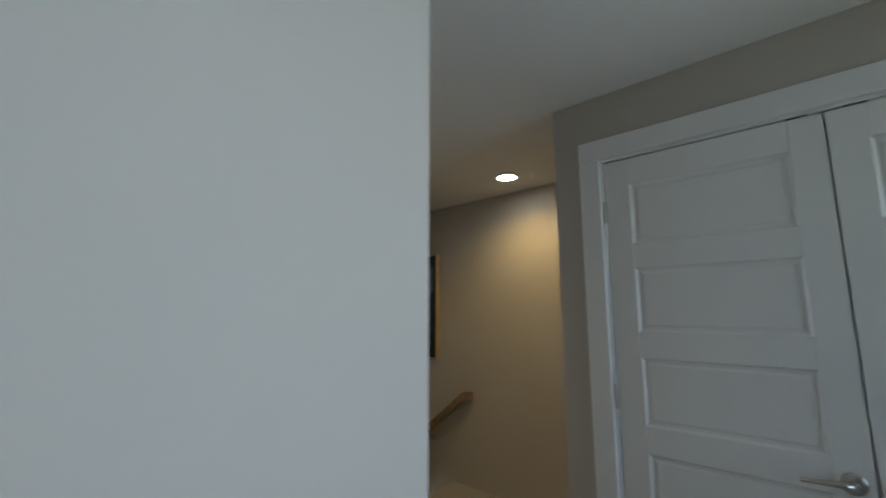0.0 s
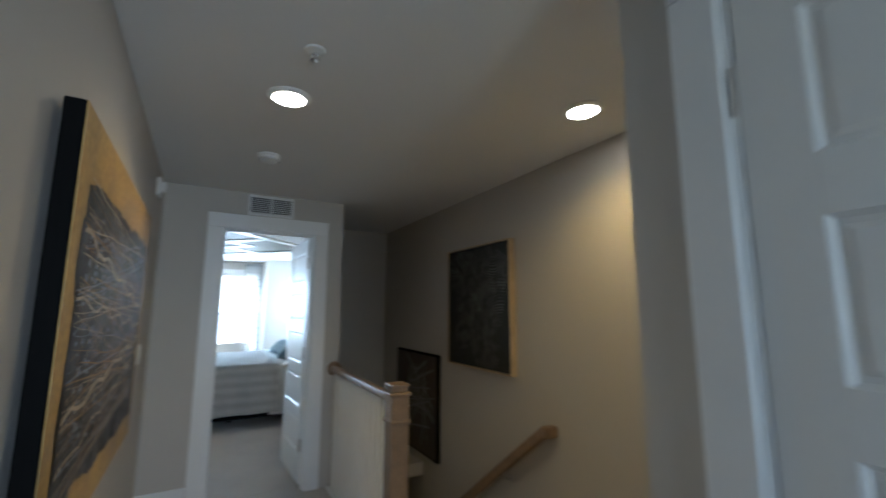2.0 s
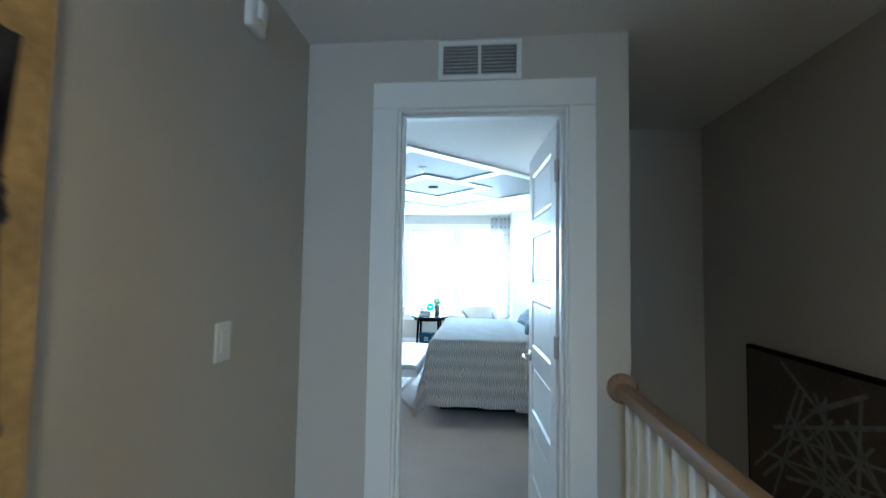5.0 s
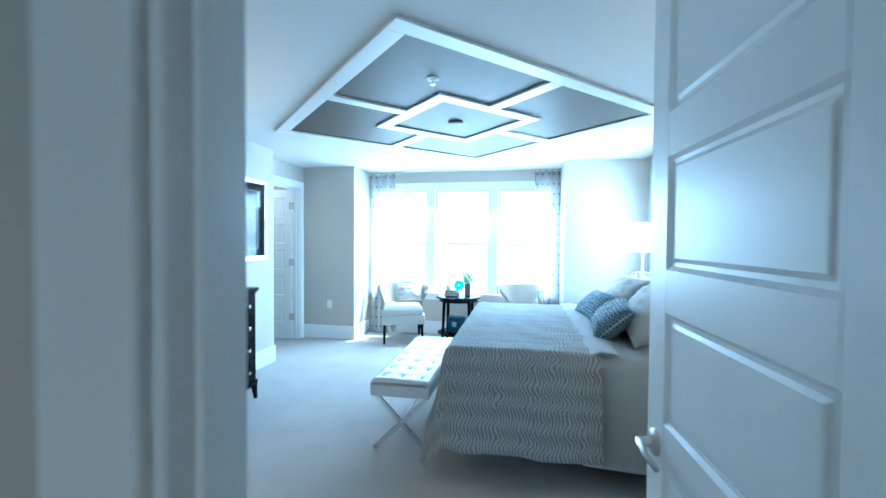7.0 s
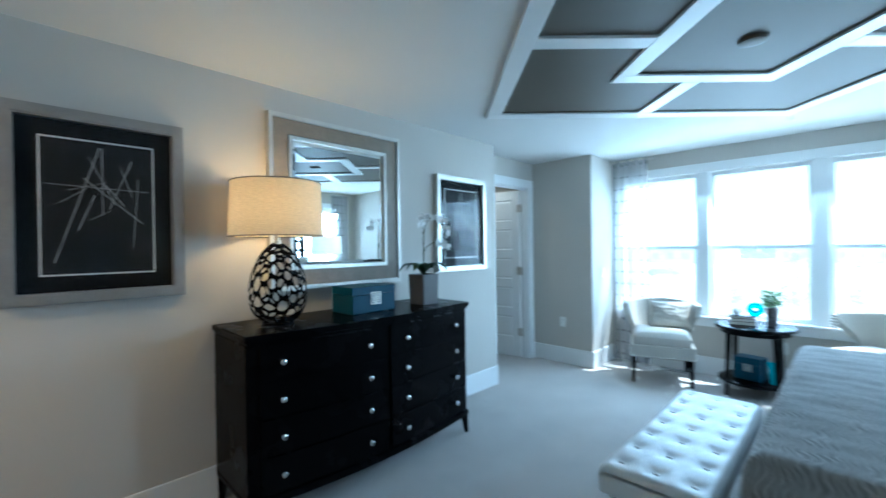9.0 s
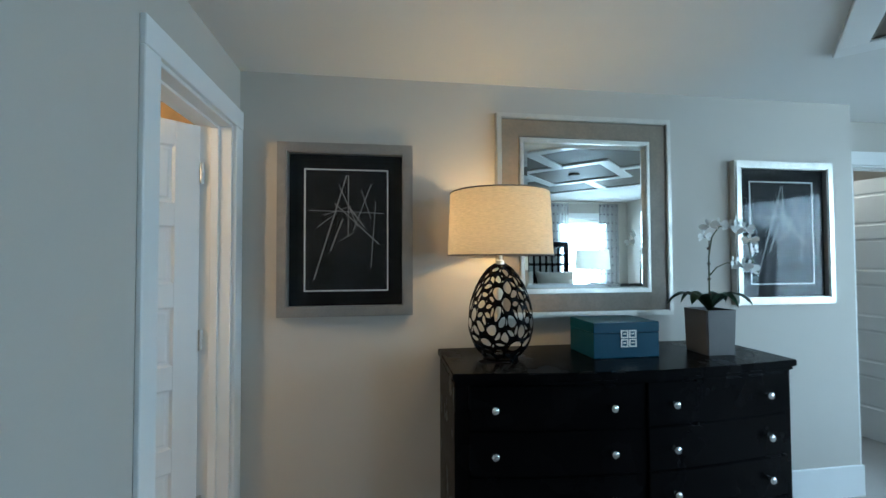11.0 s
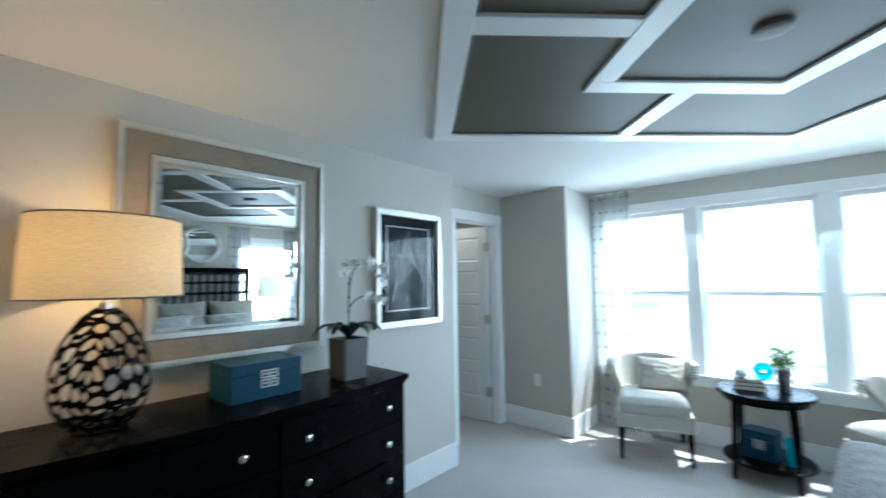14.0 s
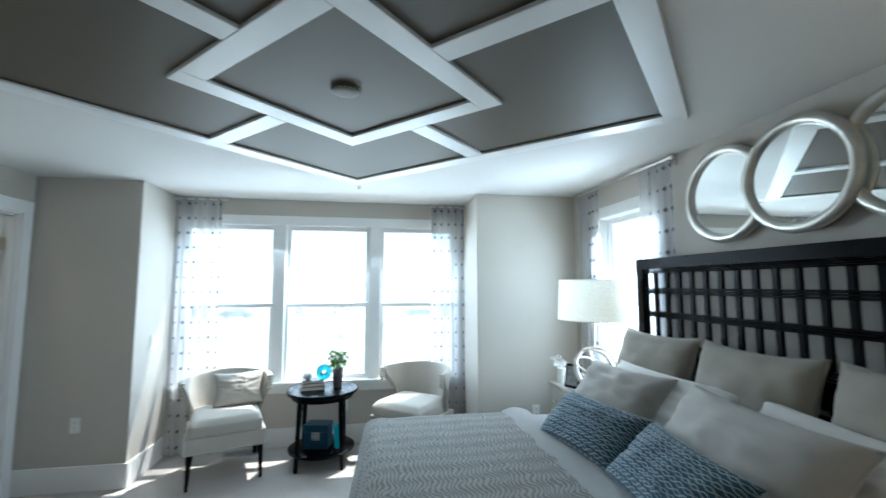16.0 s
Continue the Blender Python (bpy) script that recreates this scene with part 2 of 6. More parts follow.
def sheer_material(name):
    """Sheer curtain cloth with rows of small woven leaf marks."""
    m = bpy.data.materials.new(name)
    m.use_nodes = True
    nt = m.node_tree
    nt.nodes.remove(bsdf(m))
    out = nt.nodes["Material Output"]
    uv = nt.nodes.new("ShaderNodeUVMap")
    sep = nt.nodes.new("ShaderNodeSeparateXYZ")
    nt.links.new(uv.outputs["UV"], sep.inputs[0])

    def math_node(op, a, b=None):
        n = nt.nodes.new("ShaderNodeMath")
        n.operation = op
        for i, v in enumerate((a, b)):
            if v is None:
                continue
            if isinstance(v, (int, float)):
                n.inputs[i].default_value = v
            else:
                nt.links.new(v, n.inputs[i])
        return n.outputs[0]

    fx = math_node("FRACT", math_node("MULTIPLY", sep.outputs["X"], 7.0))
    fy = math_node("FRACT", math_node("MULTIPLY", sep.outputs["Y"], 7.0))
    dx = math_node("ABSOLUTE", math_node("SUBTRACT", fx, 0.5))
    dy = math_node("ABSOLUTE", math_node("SUBTRACT", fy, 0.5))
    spot = math_node("LESS_THAN", math_node("ADD", math_node("MULTIPLY", dx, 1.0), math_node("MULTIPLY", dy, 1.3)), 0.17)
    rib = math_node("LESS_THAN", dy, 0.06)
    mark = math_node("MAXIMUM", spot, math_node("MULTIPLY", rib, 0.12))
    diff = nt.nodes.new("ShaderNodeBsdfDiffuse")
    tl = nt.nodes.new("ShaderNodeBsdfTranslucent")
    shades = nt.nodes.new("ShaderNodeMix")
    shades.data_type = "RGBA"
    shades.inputs["A"].default_value = (0.66, 0.67, 0.70, 1)
    shades.inputs["B"].default_value = (0.10, 0.10, 0.12, 1)
    nt.links.new(mark, shades.inputs["Factor"])
    nt.links.new(shades.outputs["Result"], tl.inputs["Color"])
    nt.links.new(shades.outputs["Result"], diff.inputs["Color"])
    cloth = nt.nodes.new("ShaderNodeMixShader")
    cloth.inputs["Fac"].default_value = 0.5
    nt.links.new(diff.outputs[0], cloth.inputs[1])
    nt.links.new(tl.outputs[0], cloth.inputs[2])
    tr = nt.nodes.new("ShaderNodeBsdfTransparent")
    mix = nt.nodes.new("ShaderNodeMixShader")
    fac = math_node("ADD", math_node("MULTIPLY", mark, 0.45), 0.44)
    nt.links.new(fac, mix.inputs["Fac"])
    nt.links.new(tr.outputs[0], mix.inputs[1])
    nt.links.new(cloth.outputs[0], mix.inputs[2])
    nt.links.new(mix.outputs[0], out.inputs["Surface"])
    return m


M["sheer"] = sheer_material("sheer_curtain_cloth")


def quilt_material(name, light, dark):
    """Quilt cloth printed with rows of short wavy strokes."""
    m = material(name, light, 0.9, var=0.03, scale=6, bump=0.4, bump_scale=180, fine=0.05, spec=0.2, sheen=0.3)
    nt = m.node_tree
    b = bsdf(m)
    uv = nt.nodes.new("ShaderNodeUVMap")
    sep = nt.nodes.new("ShaderNodeSeparateXYZ")
    nt.links.new(uv.outputs["UV"], sep.inputs[0])
    nz = nt.nodes.new("ShaderNodeTexNoise")
    nz.inputs["Scale"].default_value = 8.0
    nz.inputs["Detail"].default_value = 3.0
    nt.links.new(uv.outputs["UV"], nz.inputs["Vector"])

    def mth(op, a, c=None):
        n = nt.nodes.new("ShaderNodeMath")
        n.operation = op
        for i, v in enumerate((a, c)):
            if v is None:
                continue
            if isinstance(v, (int, float)):
                n.inputs[i].default_value = v
            else:
                nt.links.new(v, n.inputs[i])
        return n.outputs[0]

    row = mth("SINE", mth("MULTIPLY", sep.outputs["Y"], 54.0))
    wob = mth("MULTIPLY", mth("SUBTRACT", nz.outputs["Fac"], 0.5), 26.0)
    phase = mth("ADD", mth("ADD", mth("MULTIPLY", sep.outputs["X"], 300.0), mth("MULTIPLY", row, 3.2)), wob)
    duty = mth("MULTIPLY", mth("COSINE", mth("MULTIPLY", sep.outputs["Y"], 54.0)), 0.50)
    val = mth("ADD", mth("SINE", phase), duty)
    ramp = nt.nodes.new("ShaderNodeValToRGB")
    ramp.color_ramp.elements[0].position, ramp.color_ramp.elements[1].position = 0.40, 0.66
    ramp.color_ramp.elements[0].color = (*light, 1)
    ramp.color_ramp.elements[1].color = (*dark, 1)
    nt.links.new(mth("ADD", mth("MULTIPLY", val, 0.5), 0.5), ramp.inputs["Fac"])
    nt.links.new(ramp.outputs["Color"], b.inputs["Base Color"])
    return m


M["quilt"] = quilt_material("quilt_print", (0.72, 0.70, 0.67), (0.40, 0.385, 0.365))
M["linen_gray"] = material("pale_gray_cotton", (0.44, 0.42, 0.385), 0.9, var=0.04, scale=6, bump=0.25, bump_scale=500, fine=0.05, spec=0.2, sheen=0.3)


def lattice_material(name, ground, line, scale):
    """Pillow cloth with a woven interlocking oval lattice."""
    m = material(name, ground, 0.85, var=0.03, scale=6, bump=0.3, bump_scale=300, fine=0.05, sheen=0.2, spec=0.2)
    nt = m.node_tree
    b = bsdf(m)
    uv = nt.nodes.new("ShaderNodeUVMap")
    sep = nt.nodes.new("ShaderNodeSeparateXYZ")
    nt.links.new(uv.outputs["UV"], sep.inputs[0])

    def mth(op, a, c=None):
        n = nt.nodes.new("ShaderNodeMath")
        n.operation = op
        for i, v in enumerate((a, c)):
            if v is None:
                continue
            if isinstance(v, (int, float)):
                n.inputs[i].default_value = v
            else:
                nt.links.new(v, n.inputs[i])
        return n.outputs[0]

    sx = mth("SINE", mth("MULTIPLY", sep.outputs["X"], scale))
    sy = mth("MULTIPLY", sep.outputs["Y"], scale * 1.5)
    a1 = mth("ABSOLUTE", mth("SINE", mth("ADD", sy, mth("MULTIPLY", sx, 0.9))))
    a2 = mth("ABSOLUTE", mth("SINE", mth("SUBTRACT", sy, mth("MULTIPLY", sx, 0.9))))
    hit = mth("LESS_THAN", mth("MINIMUM", a1, a2), 0.24)
    mix = nt.nodes.new("ShaderNodeMix")
    mix.data_type = "RGBA"
    mix.inputs["A"].default_value = (*ground, 1)
    mix.inputs["B"].default_value = (*line, 1)
    nt.links.new(hit, mix.inputs["Factor"])
    nt.links.new(mix.outputs["Result"], b.inputs["Base Color"])
    return m


M["lattice"] = lattice_material("blue_lattice_cloth", (0.030, 0.080, 0.12), (0.36, 0.42, 0.43), 78.0)


def shade_material(name, color, glow):
    """Lamp shade linen that lets lamp light through."""
    m = bpy.data.materials.new(name)
    m.use_nodes = True
    nt = m.node_tree
    nt.nodes.remove(bsdf(m))
    out = nt.nodes["Material Output"]
    tc = nt.nodes.new("ShaderNodeTexCoord")
    mp = nt.nodes.new("ShaderNodeMapping")
    mp.inputs["Scale"].default_value = (40, 40, 400)
    nt.links.new(tc.outputs["Object"], mp.inputs["Vector"])
    nz = nt.nodes.new("ShaderNodeTexNoise")
    nz.inputs["Scale"].default_value = 1.0
    nt.links.new(mp.outputs["Vector"], nz.inputs["Vector"])
    ramp = nt.nodes.new("ShaderNodeValToRGB")
    ramp.color_ramp.elements[0].position, ramp.color_ramp.elements[1].position = 0.3, 0.7
    ramp.color_ramp.elements[0].color = (*[c * 0.78 for c in color], 1)
    ramp.color_ramp.elements[1].color = (*color, 1)
    nt.links.new(nz.outputs["Fac"], ramp.inputs["Fac"])
    diff = nt.nodes.new("ShaderNodeBsdfDiffuse")
    tl = nt.nodes.new("ShaderNodeBsdfTranslucent")
    nt.links.new(ramp.outputs["Color"], diff.inputs["Color"])
    nt.links.new(ramp.outputs["Color"], tl.inputs["Color"])
    mix = nt.nodes.new("ShaderNodeMixShader")
    mix.inputs["Fac"].default_value = glow
    nt.links.new(diff.outputs[0], mix.inputs[1])
    nt.links.new(tl.outputs[0], mix.inputs[2])
    nt.links.new(mix.outputs[0], out.inputs["Surface"])
    return m


M["shade_cream"] = shade_material("cream_linen_shade", (0.80, 0.77, 0.68), 0.30)
M["shade"] = shade_material("linen_shade", (0.72, 0.61, 0.44), 0.24)


def glow_material(name, color, strength):
    m = material(name, (0.8, 0.8, 0.8), 0.5)
    b = bsdf(m)
    b.inputs["Emission Color"].default_value = (*color, 1)
    b.inputs["Emission Strength"].default_value = strength
    return m


M["lamp_disc"] = glow_material("led_lens", (1.0, 0.90, 0.74), 8.0)
M["bulb"] = glow_material("bulb_glow", (1.0, 0.76, 0.45), 5.0)


# ---- mesh helpers ----
def add_box(bm, lo, hi, bev=0.0, seg=1, m=None):
    c = [(a + b) / 2 for a, b in zip(lo, hi)]
    s = [abs(b - a) for a, b in zip(lo, hi)]
    mat = Matrix.Translation(c) @ Matrix.Diagonal((*s, 1))
    got = bmesh.ops.create_cube(bm, size=1.0, matrix=(m @ mat) if m else mat)
    if bev > 0:
        edges = list({e for v in got["verts"] for e in v.link_edges})
        bmesh.ops.bevel(bm, geom=edges, offset=min(bev, min(s) * 0.45), segments=seg, affect="EDGES", profile=0.5)
    return got


def add_rod(bm, p0, p1, r0, r1=None, seg=12, caps=True):
    p0, p1 = Vector(p0), Vector(p1)
    d = p1 - p0
    rot = d.to_track_quat("Z", "Y").to_matrix().to_4x4()
    bmesh.ops.create_cone(bm, cap_ends=caps, segments=seg, radius1=r0, radius2=r0 if r1 is None else r1, depth=d.length,
                          matrix=Matrix.Translation((p0 + p1) / 2) @ rot)


def add_lathe(bm, profile, seg=24, center=(0, 0, 0), m=None):
    """Turns a list of (radius, height) about the z axis."""
    rings = []
    for r, z in profile:
        ring = []
        for i in range(seg):
            a = 2 * math.pi * i / seg
            p = Vector((center[0] + r * math.cos(a), center[1] + r * math.sin(a), center[2] + z))
            ring.append(bm.verts.new(m @ p if m else p))
        rings.append(ring)
    for a, b in zip(rings, rings[1:]):
        for i in range(seg):
            j = (i + 1) % seg
            bm.faces.new((a[i], a[j], b[j], b[i]))
    for ring, flip in ((rings[0], True), (rings[-1], False)):
        bm.faces.new(list(reversed(ring)) if flip else ring)


def add_tube(bm, pts, r, seg=8, taper=None):
    pts = [Vector(p) for p in pts]
    rings = []
    for i, p in enumerate(pts):
        d = (pts[min(i + 1, len(pts) - 1)] - pts[max(i - 1, 0)]).normalized()
        q = d.to_track_quat("Z", "Y")
        rr = r if taper is None else r + (taper - r) * i / (len(pts) - 1)
        rings.append([bm.verts.new(p + q @ Vector((rr * math.cos(2 * math.pi * k / seg), rr * math.sin(2 * math.pi * k / seg), 0))) for k in range(seg)])
    for a, b in zip(rings, rings[1:]):
        for k in range(seg):
            j = (k + 1) % seg
            bm.faces.new((a[k], a[j], b[j], b[k]))
    bm.faces.new(list(reversed(rings[0])))
    bm.faces.new(rings[-1])


def add_torus(bm, R, r, m, seg=48, tube=12, flat=1.0):
    rings = []
    for i in range(seg):
        a = 2 * math.pi * i / seg
        ring = []
        for k in range(tube):
            b = 2 * math.pi * k / tube
            rr = R + r * math.cos(b)
            ring.append(bm.verts.new(m @ Vector((rr * math.cos(a), rr * math.sin(a), r * flat * math.sin(b)))))
        rings.append(ring)
    for i in range(seg):
        a, b = rings[i], rings[(i + 1) % seg]
        for k in range(tube):
            j = (k + 1) % tube
            bm.faces.new((a[k], b[k], b[j], a[j]))


def part(name, bm, mat, parent=None, label="", smooth=False, m=None):
    """Links a bmesh as one mesh object under a thing or a part."""
    bmesh.ops.recalc_face_normals(bm, faces=bm.faces)
    me = bpy.data.meshes.new(name)
    bm.to_mesh(me)
    bm.free()
    if smooth:
        me.polygons.foreach_set("use_smooth", [True] * len(me.polygons))
        if smooth == "auto":
            me.set_sharp_from_angle(angle=radians(38))
    me.materials.append(mat)
    ob = new(name, me)
    if parent is not None:
        ob.parent = parent
    if m is not None:
        ob.matrix_basis = m
    if label:
        ob["label"] = label
    return ob


def shared(name, src, parent, m, label=""):
    """Another object on the same mesh."""
    ob = new(name, src.data)
    ob.parent = parent
    ob.matrix_basis = m
    if label:
        ob["label"] = label
    return ob


def thing(name, label, category, at=(0, 0, 0), rz=0.0, group="", kind=""):
    ob = new(name)
    ob.matrix_basis = pose(*at, 0, 0, rz)
    return tagged(ob, label, category, group, kind)


def structure(name, label, category, boxes, mat, bev=0.0):
    bm = bmesh.new()
    for lo, hi in boxes:
        add_box(bm, (lo[0], lo[1], FZ if lo[2] == 0 else lo[2]), hi, bev)
    return tagged(part(name, bm, mat), label, category, kind="structure")

# ---- structure ----
H = 2.44
FZ = -0.06                    # floor level
XW, XE = -2.44, 2.00          # dresser wall, headboard wall
YB, YN = 5.90, 5.26           # bay window wall, wall beside the bay
YS = 0.335                    # bath wall

structure("floor_bedroom", "pale gray-beige cut-pile carpet floor of the bedroom", "floor", [((-4.0, 0.12, -0.18), (2.2, 6.05, FZ))], M["carpet"])
structure("floor_hall", "gray-beige carpet floor of the upstairs hall", "floor", [
    ((-3.4, -6.4, -0.18), (1.04, -3.52, FZ - 0.001)), ((-0.45, -3.52, -0.18), (1.04, 0.12, FZ - 0.001)), ((1.04, -3.31, -0.18), (2.02, -1.55, FZ - 0.001))], M["carpet"])
structure("ceiling_hall", "white painted hall ceiling, smooth matte", "ceiling", [((-3.4, -6.4, H), (2.2, 0.06, H + 0.12)), ((1.04, 0.06, H), (2.2, 1.31, H + 0.12))], M["ceiling"])
structure("ceiling_bedroom", "white painted bedroom ceiling, smooth matte", "ceiling", [((-4.0, 0.06, H), (1.04, 6.05, H + 0.12)), ((1.04, 1.31, H), (2.2, 6.05, H + 0.12)), ((-2.9, -1.6, H), (-0.5, 0.06, H + 0.119))], M["ceiling"])

bm = bmesh.new()
foot = [(-0.45, 0.0), (-0.33, 0.0), (-0.262, -3.45), (-3.4, -3.45), (-3.4, -3.33), (-0.45, -3.33)]
low, high = [[bm.verts.new((x, y, z)) for x, y in foot] for z in (FZ, H)]
bm.faces.new(low)
bm.faces.new(high)
for i in range(6):
    bm.faces.new((low[i], low[(i + 1) % 6], high[(i + 1) % 6], high[i]))
tagged(part("wall_hall_west", bm, M["wall"]), "warm beige painted hall wall with an outer corner", "wall", kind="structure")
structure("wall_hall_closet", "warm beige wall around the hall closet", "wall", [
    ((0.925, -3.41, 0), (1.04, -3.19, H)), ((0.925, -6.4, 0), (1.04, -4.97, H)), ((0.925, -4.97, 2.125), (1.04, -3.41, H)),
    ((1.04, -3.31, 0), (2.02, -3.19, H))], M["wall"])
structure("wall_closet_inside", "plain back walls of the hall closet", "wall", [((1.6, -5.1, 0), (1.7, -3.31, H)), ((1.04, -5.1, 0), (1.6, -5.0, H))], M["wall"])
structure("wall_stair_east", "beige stairwell wall lit by a recessed lamp", "wall", [((2.02, -3.31, -2.3), (2.14, 1.37, H))], M["wall"])
structure("wall_stair_north", "beige end wall of the stairwell in shade", "wall", [((1.097, 1.25, -2.3), (2.02, 1.37, H))], M["wall"])
structure("wall_stair_west", "painted wall between stairwell and bedroom", "wall", [
    ((0.98, 0.12, 0), (1.097, 1.37, H)), ((0.98, -1.55, -2.3), (1.097, 1.25, -0.18))], M["wall"])
structure("wall_bedroom_door", "beige wall around the bedroom doorway", "wall", [
    ((-0.45, 0.0, 0), (0.092, 0.12, H)), ((0.850, 0.0, 0), (1.097, 0.12, H)), ((0.092, 0.0, 2.125), (0.850, 0.12, H))], M["wall"])
structure("wall_bedroom_south", "pale greige bedroom wall around the bathroom doorway", "wall", [
    ((-1.64, 0.20, 0), (-0.42, YS, H)), ((XW, 0.20, 0), (-2.35, YS, H)), ((-2.35, 0.20, 2.125), (-1.64, YS, H)), ((-0.42, 0.12, 0), (-0.28, 0.56, H))], M["wall"])
structure("wall_dresser", "pale greige bedroom wall behind the dresser", "wall", [((XW - 0.12, YS - 0.12, 0), (XW, 4.08, H)), ((-2.84, 3.96, 0), (XW - 0.12, 4.08, H))], M["wall"])
structure("wall_recess", "greige recess wall around the closet doorway", "wall", [
    ((-2.84, 4.08, 0), (-2.72, 4.435, H)), ((-2.84, 5.15, 0), (-2.72, YN, H)), ((-2.84, 4.435, 2.125), (-2.72, 5.15, H))], M["wall"])
structure("wall_bay_west", "greige wall beside the window bay with a power outlet", "wall", [((-2.84, YN, 0), (-1.93, 6.05, H))], M["wall"], 0.004)
structure("wall_bay_east", "greige wall between the window bay and the side window", "wall", [((0.985, YN, 0), (2.12, 6.05, H))], M["wall"], 0.004)
structure("wall_bay_window", "greige wall around the triple bay window", "wall", [
    ((-1.93, YB, 0), (0.985, 6.05, 0.565)), ((-1.93, YB, 2.20), (0.985, 6.05, H)), ((-1.93, YB, 0.565), (-1.87, 6.05, 2.20)), ((0.925, YB, 0.565), (0.985, 6.05, 2.20))], M["wall"])
structure("wall_headboard", "greige wall behind the bed with a side window", "wall", [
    ((XE, 1.37, 0), (2.12, 3.98, H)), ((XE, 4.88, 0), (2.12, YN, H)), ((XE, 3.98, 0), (2.12, 4.88, 0.62)), ((XE, 3.98, 2.18), (2.12, 4.88, H)),
    ((1.097, 1.37, 0), (2.0, 1.45, H))], M["wall"])
structure("wall_bathroom", "bathroom walls with gold trellis wallpaper", "wall", [
    ((-2.75, -1.6, 0), (-2.63, 0.25, H)), ((-2.63, -1.6, 0), (-0.45, -1.5, H))], M["wallpaper"])
structure("floor_bathroom", "plain pale bathroom floor", "floor", [((-2.75, -1.6, -0.18), (-0.45, 0.25, FZ - 0.002))], M["trim"])
structure("wall_closet_room", "plain walls of the walk-in closet", "wall", [
    ((-4.0, 4.0, 0), (-3.9, 6.05, H)), ((-3.9, 4.0, 0), (-2.84, 4.1, H)), ((-3.9, 5.7, 0), (-2.84, 5.8, H))], M["wall"])
structure("wall_loft", "plain painted walls closing the loft behind the start", "wall", [
    ((-3.4, -6.4, 0), (-3.28, -3.52, H)), ((-3.28, -6.4, 0), (-0.1, -6.28, H)), ((0.85, -6.4, 0), (0.925, -6.28, H)),
    ((-0.1, -6.4, 0), (0.85, -6.28, 0.7)), ((-0.1, -6.4, 2.15), (0.85, -6.28, H))], M["wall"])
area_lamp("loft_sky_light", (0.38, -6.24, 1.4), (-1.1, -3.5, 1.5), 0.85, 1.4, 4.0, (0.76, 0.88, 1.0), 95)

# stairs down along the railing
stairs = thing("stairs", "carpeted stairs going down beside the white railing", "stairs", kind="structure")
for i in range(11):
    bm = bmesh.new()
    add_box(bm, (1.097, -1.55 + i * 0.25, -2.3), (2.02, -1.55 + (i + 1) * 0.25 + (0.02 if i < 10 else 0.05), FZ - 0.18 * (i + 1)), 0.01)
    part("step", bm, M["carpet"], stairs)


def casing(name, label, opening, axis, face, out, depth, top=2.125, width=0.088, other=None):
    """Flat door casing with a jamb. axis 'y': the wall runs along x at y = face."""
    ob = thing(name, label, "door trim", kind="structure")
    a, b = opening

    def put(nm, u0, u1, v0, v1, z0, z1, bev=0.003):
        bm = bmesh.new()
        lo, hi = ((u0, v0, z0), (u1, v1, z1)) if axis == "y" else ((v0, u0, z0), (v1, u1, z1))
        add_box(bm, [min(p, q) for p, q in zip(lo, hi)], [max(p, q) for p, q in zip(lo, hi)], bev)
        part(nm, bm, M["trim"], ob)

    for f, o in ((face, out),) + (((other, -out),) if other is not None else ()):
        put("side_casing", a - width, a + 0.006, f, f + o * 0.018, FZ, top - 0.006)
        put("side_casing", b - 0.006, b + width, f, f + o * 0.018, FZ, top - 0.006)
        put("head_casing", a - width, b + width, f, f + o * 0.020, top - 0.006, top + width + 0.005)
    back = face - out * depth
    put("jamb", a, a + 0.018, back, face, FZ, top)
    put("jamb", b - 0.018, b, back, face, FZ, top)
    put("head_jamb", a + 0.018, b - 0.018, back, face, top - 0.018, top)
    mid = face - out * depth * 0.45
    put("stop", a + 0.018, a + 0.030, mid - 0.018, mid + 0.018, FZ, top - 0.018, 0.002)
    put("stop", b - 0.030, b - 0.018, mid - 0.018, mid + 0.018, FZ, top - 0.018, 0.002)
    put("stop", a + 0.030, b - 0.030, mid - 0.018, mid + 0.018, top - 0.030, top - 0.018, 0.002)
    return ob


casing("door_trim_bedroom", "flat white casing around the bedroom doorway", (0.092, 0.850), "y", 0.0, -1, 0.12, width=0.108, other=0.12)
casing("door_trim_bath", "flat white casing around the bathroom doorway", (-2.35, -1.64), "y", YS, 1, 0.17)
casing("door_trim_walkin", "flat white casing around the walk-in closet doorway", (4.435, 5.15), "x", -2.72, 1, 0.12)
casing("door_trim_hall_closet", "flat white casing around the double closet doors", (-4.97, -3.41), "x", 0.925, -1, 0.115)


def panel_bm(w, h):
    """A recessed door panel with a sloped sticking and a raised field, facing -y, both faces."""
    bm = bmesh.new()
    for s in (-1, 1):
        steps = ((0.0, 0.0175), (0.010, 0.0085), (0.020, 0.0075), (0.030, 0.0115))
        loops = []
        for inset, d in steps:
            loops.append([bm.verts.new((x, s * d, z)) for x, z in ((inset, inset), (w - inset, inset), (w - inset, h - inset), (inset, h - inset))])
        for p, q in zip(loops, loops[1:]):
            for i in range(4):
                j = (i + 1) % 4
                bm.faces.new((p[i], p[j], q[j], q[i]))
        bm.faces.new(loops[-1])
    return bm


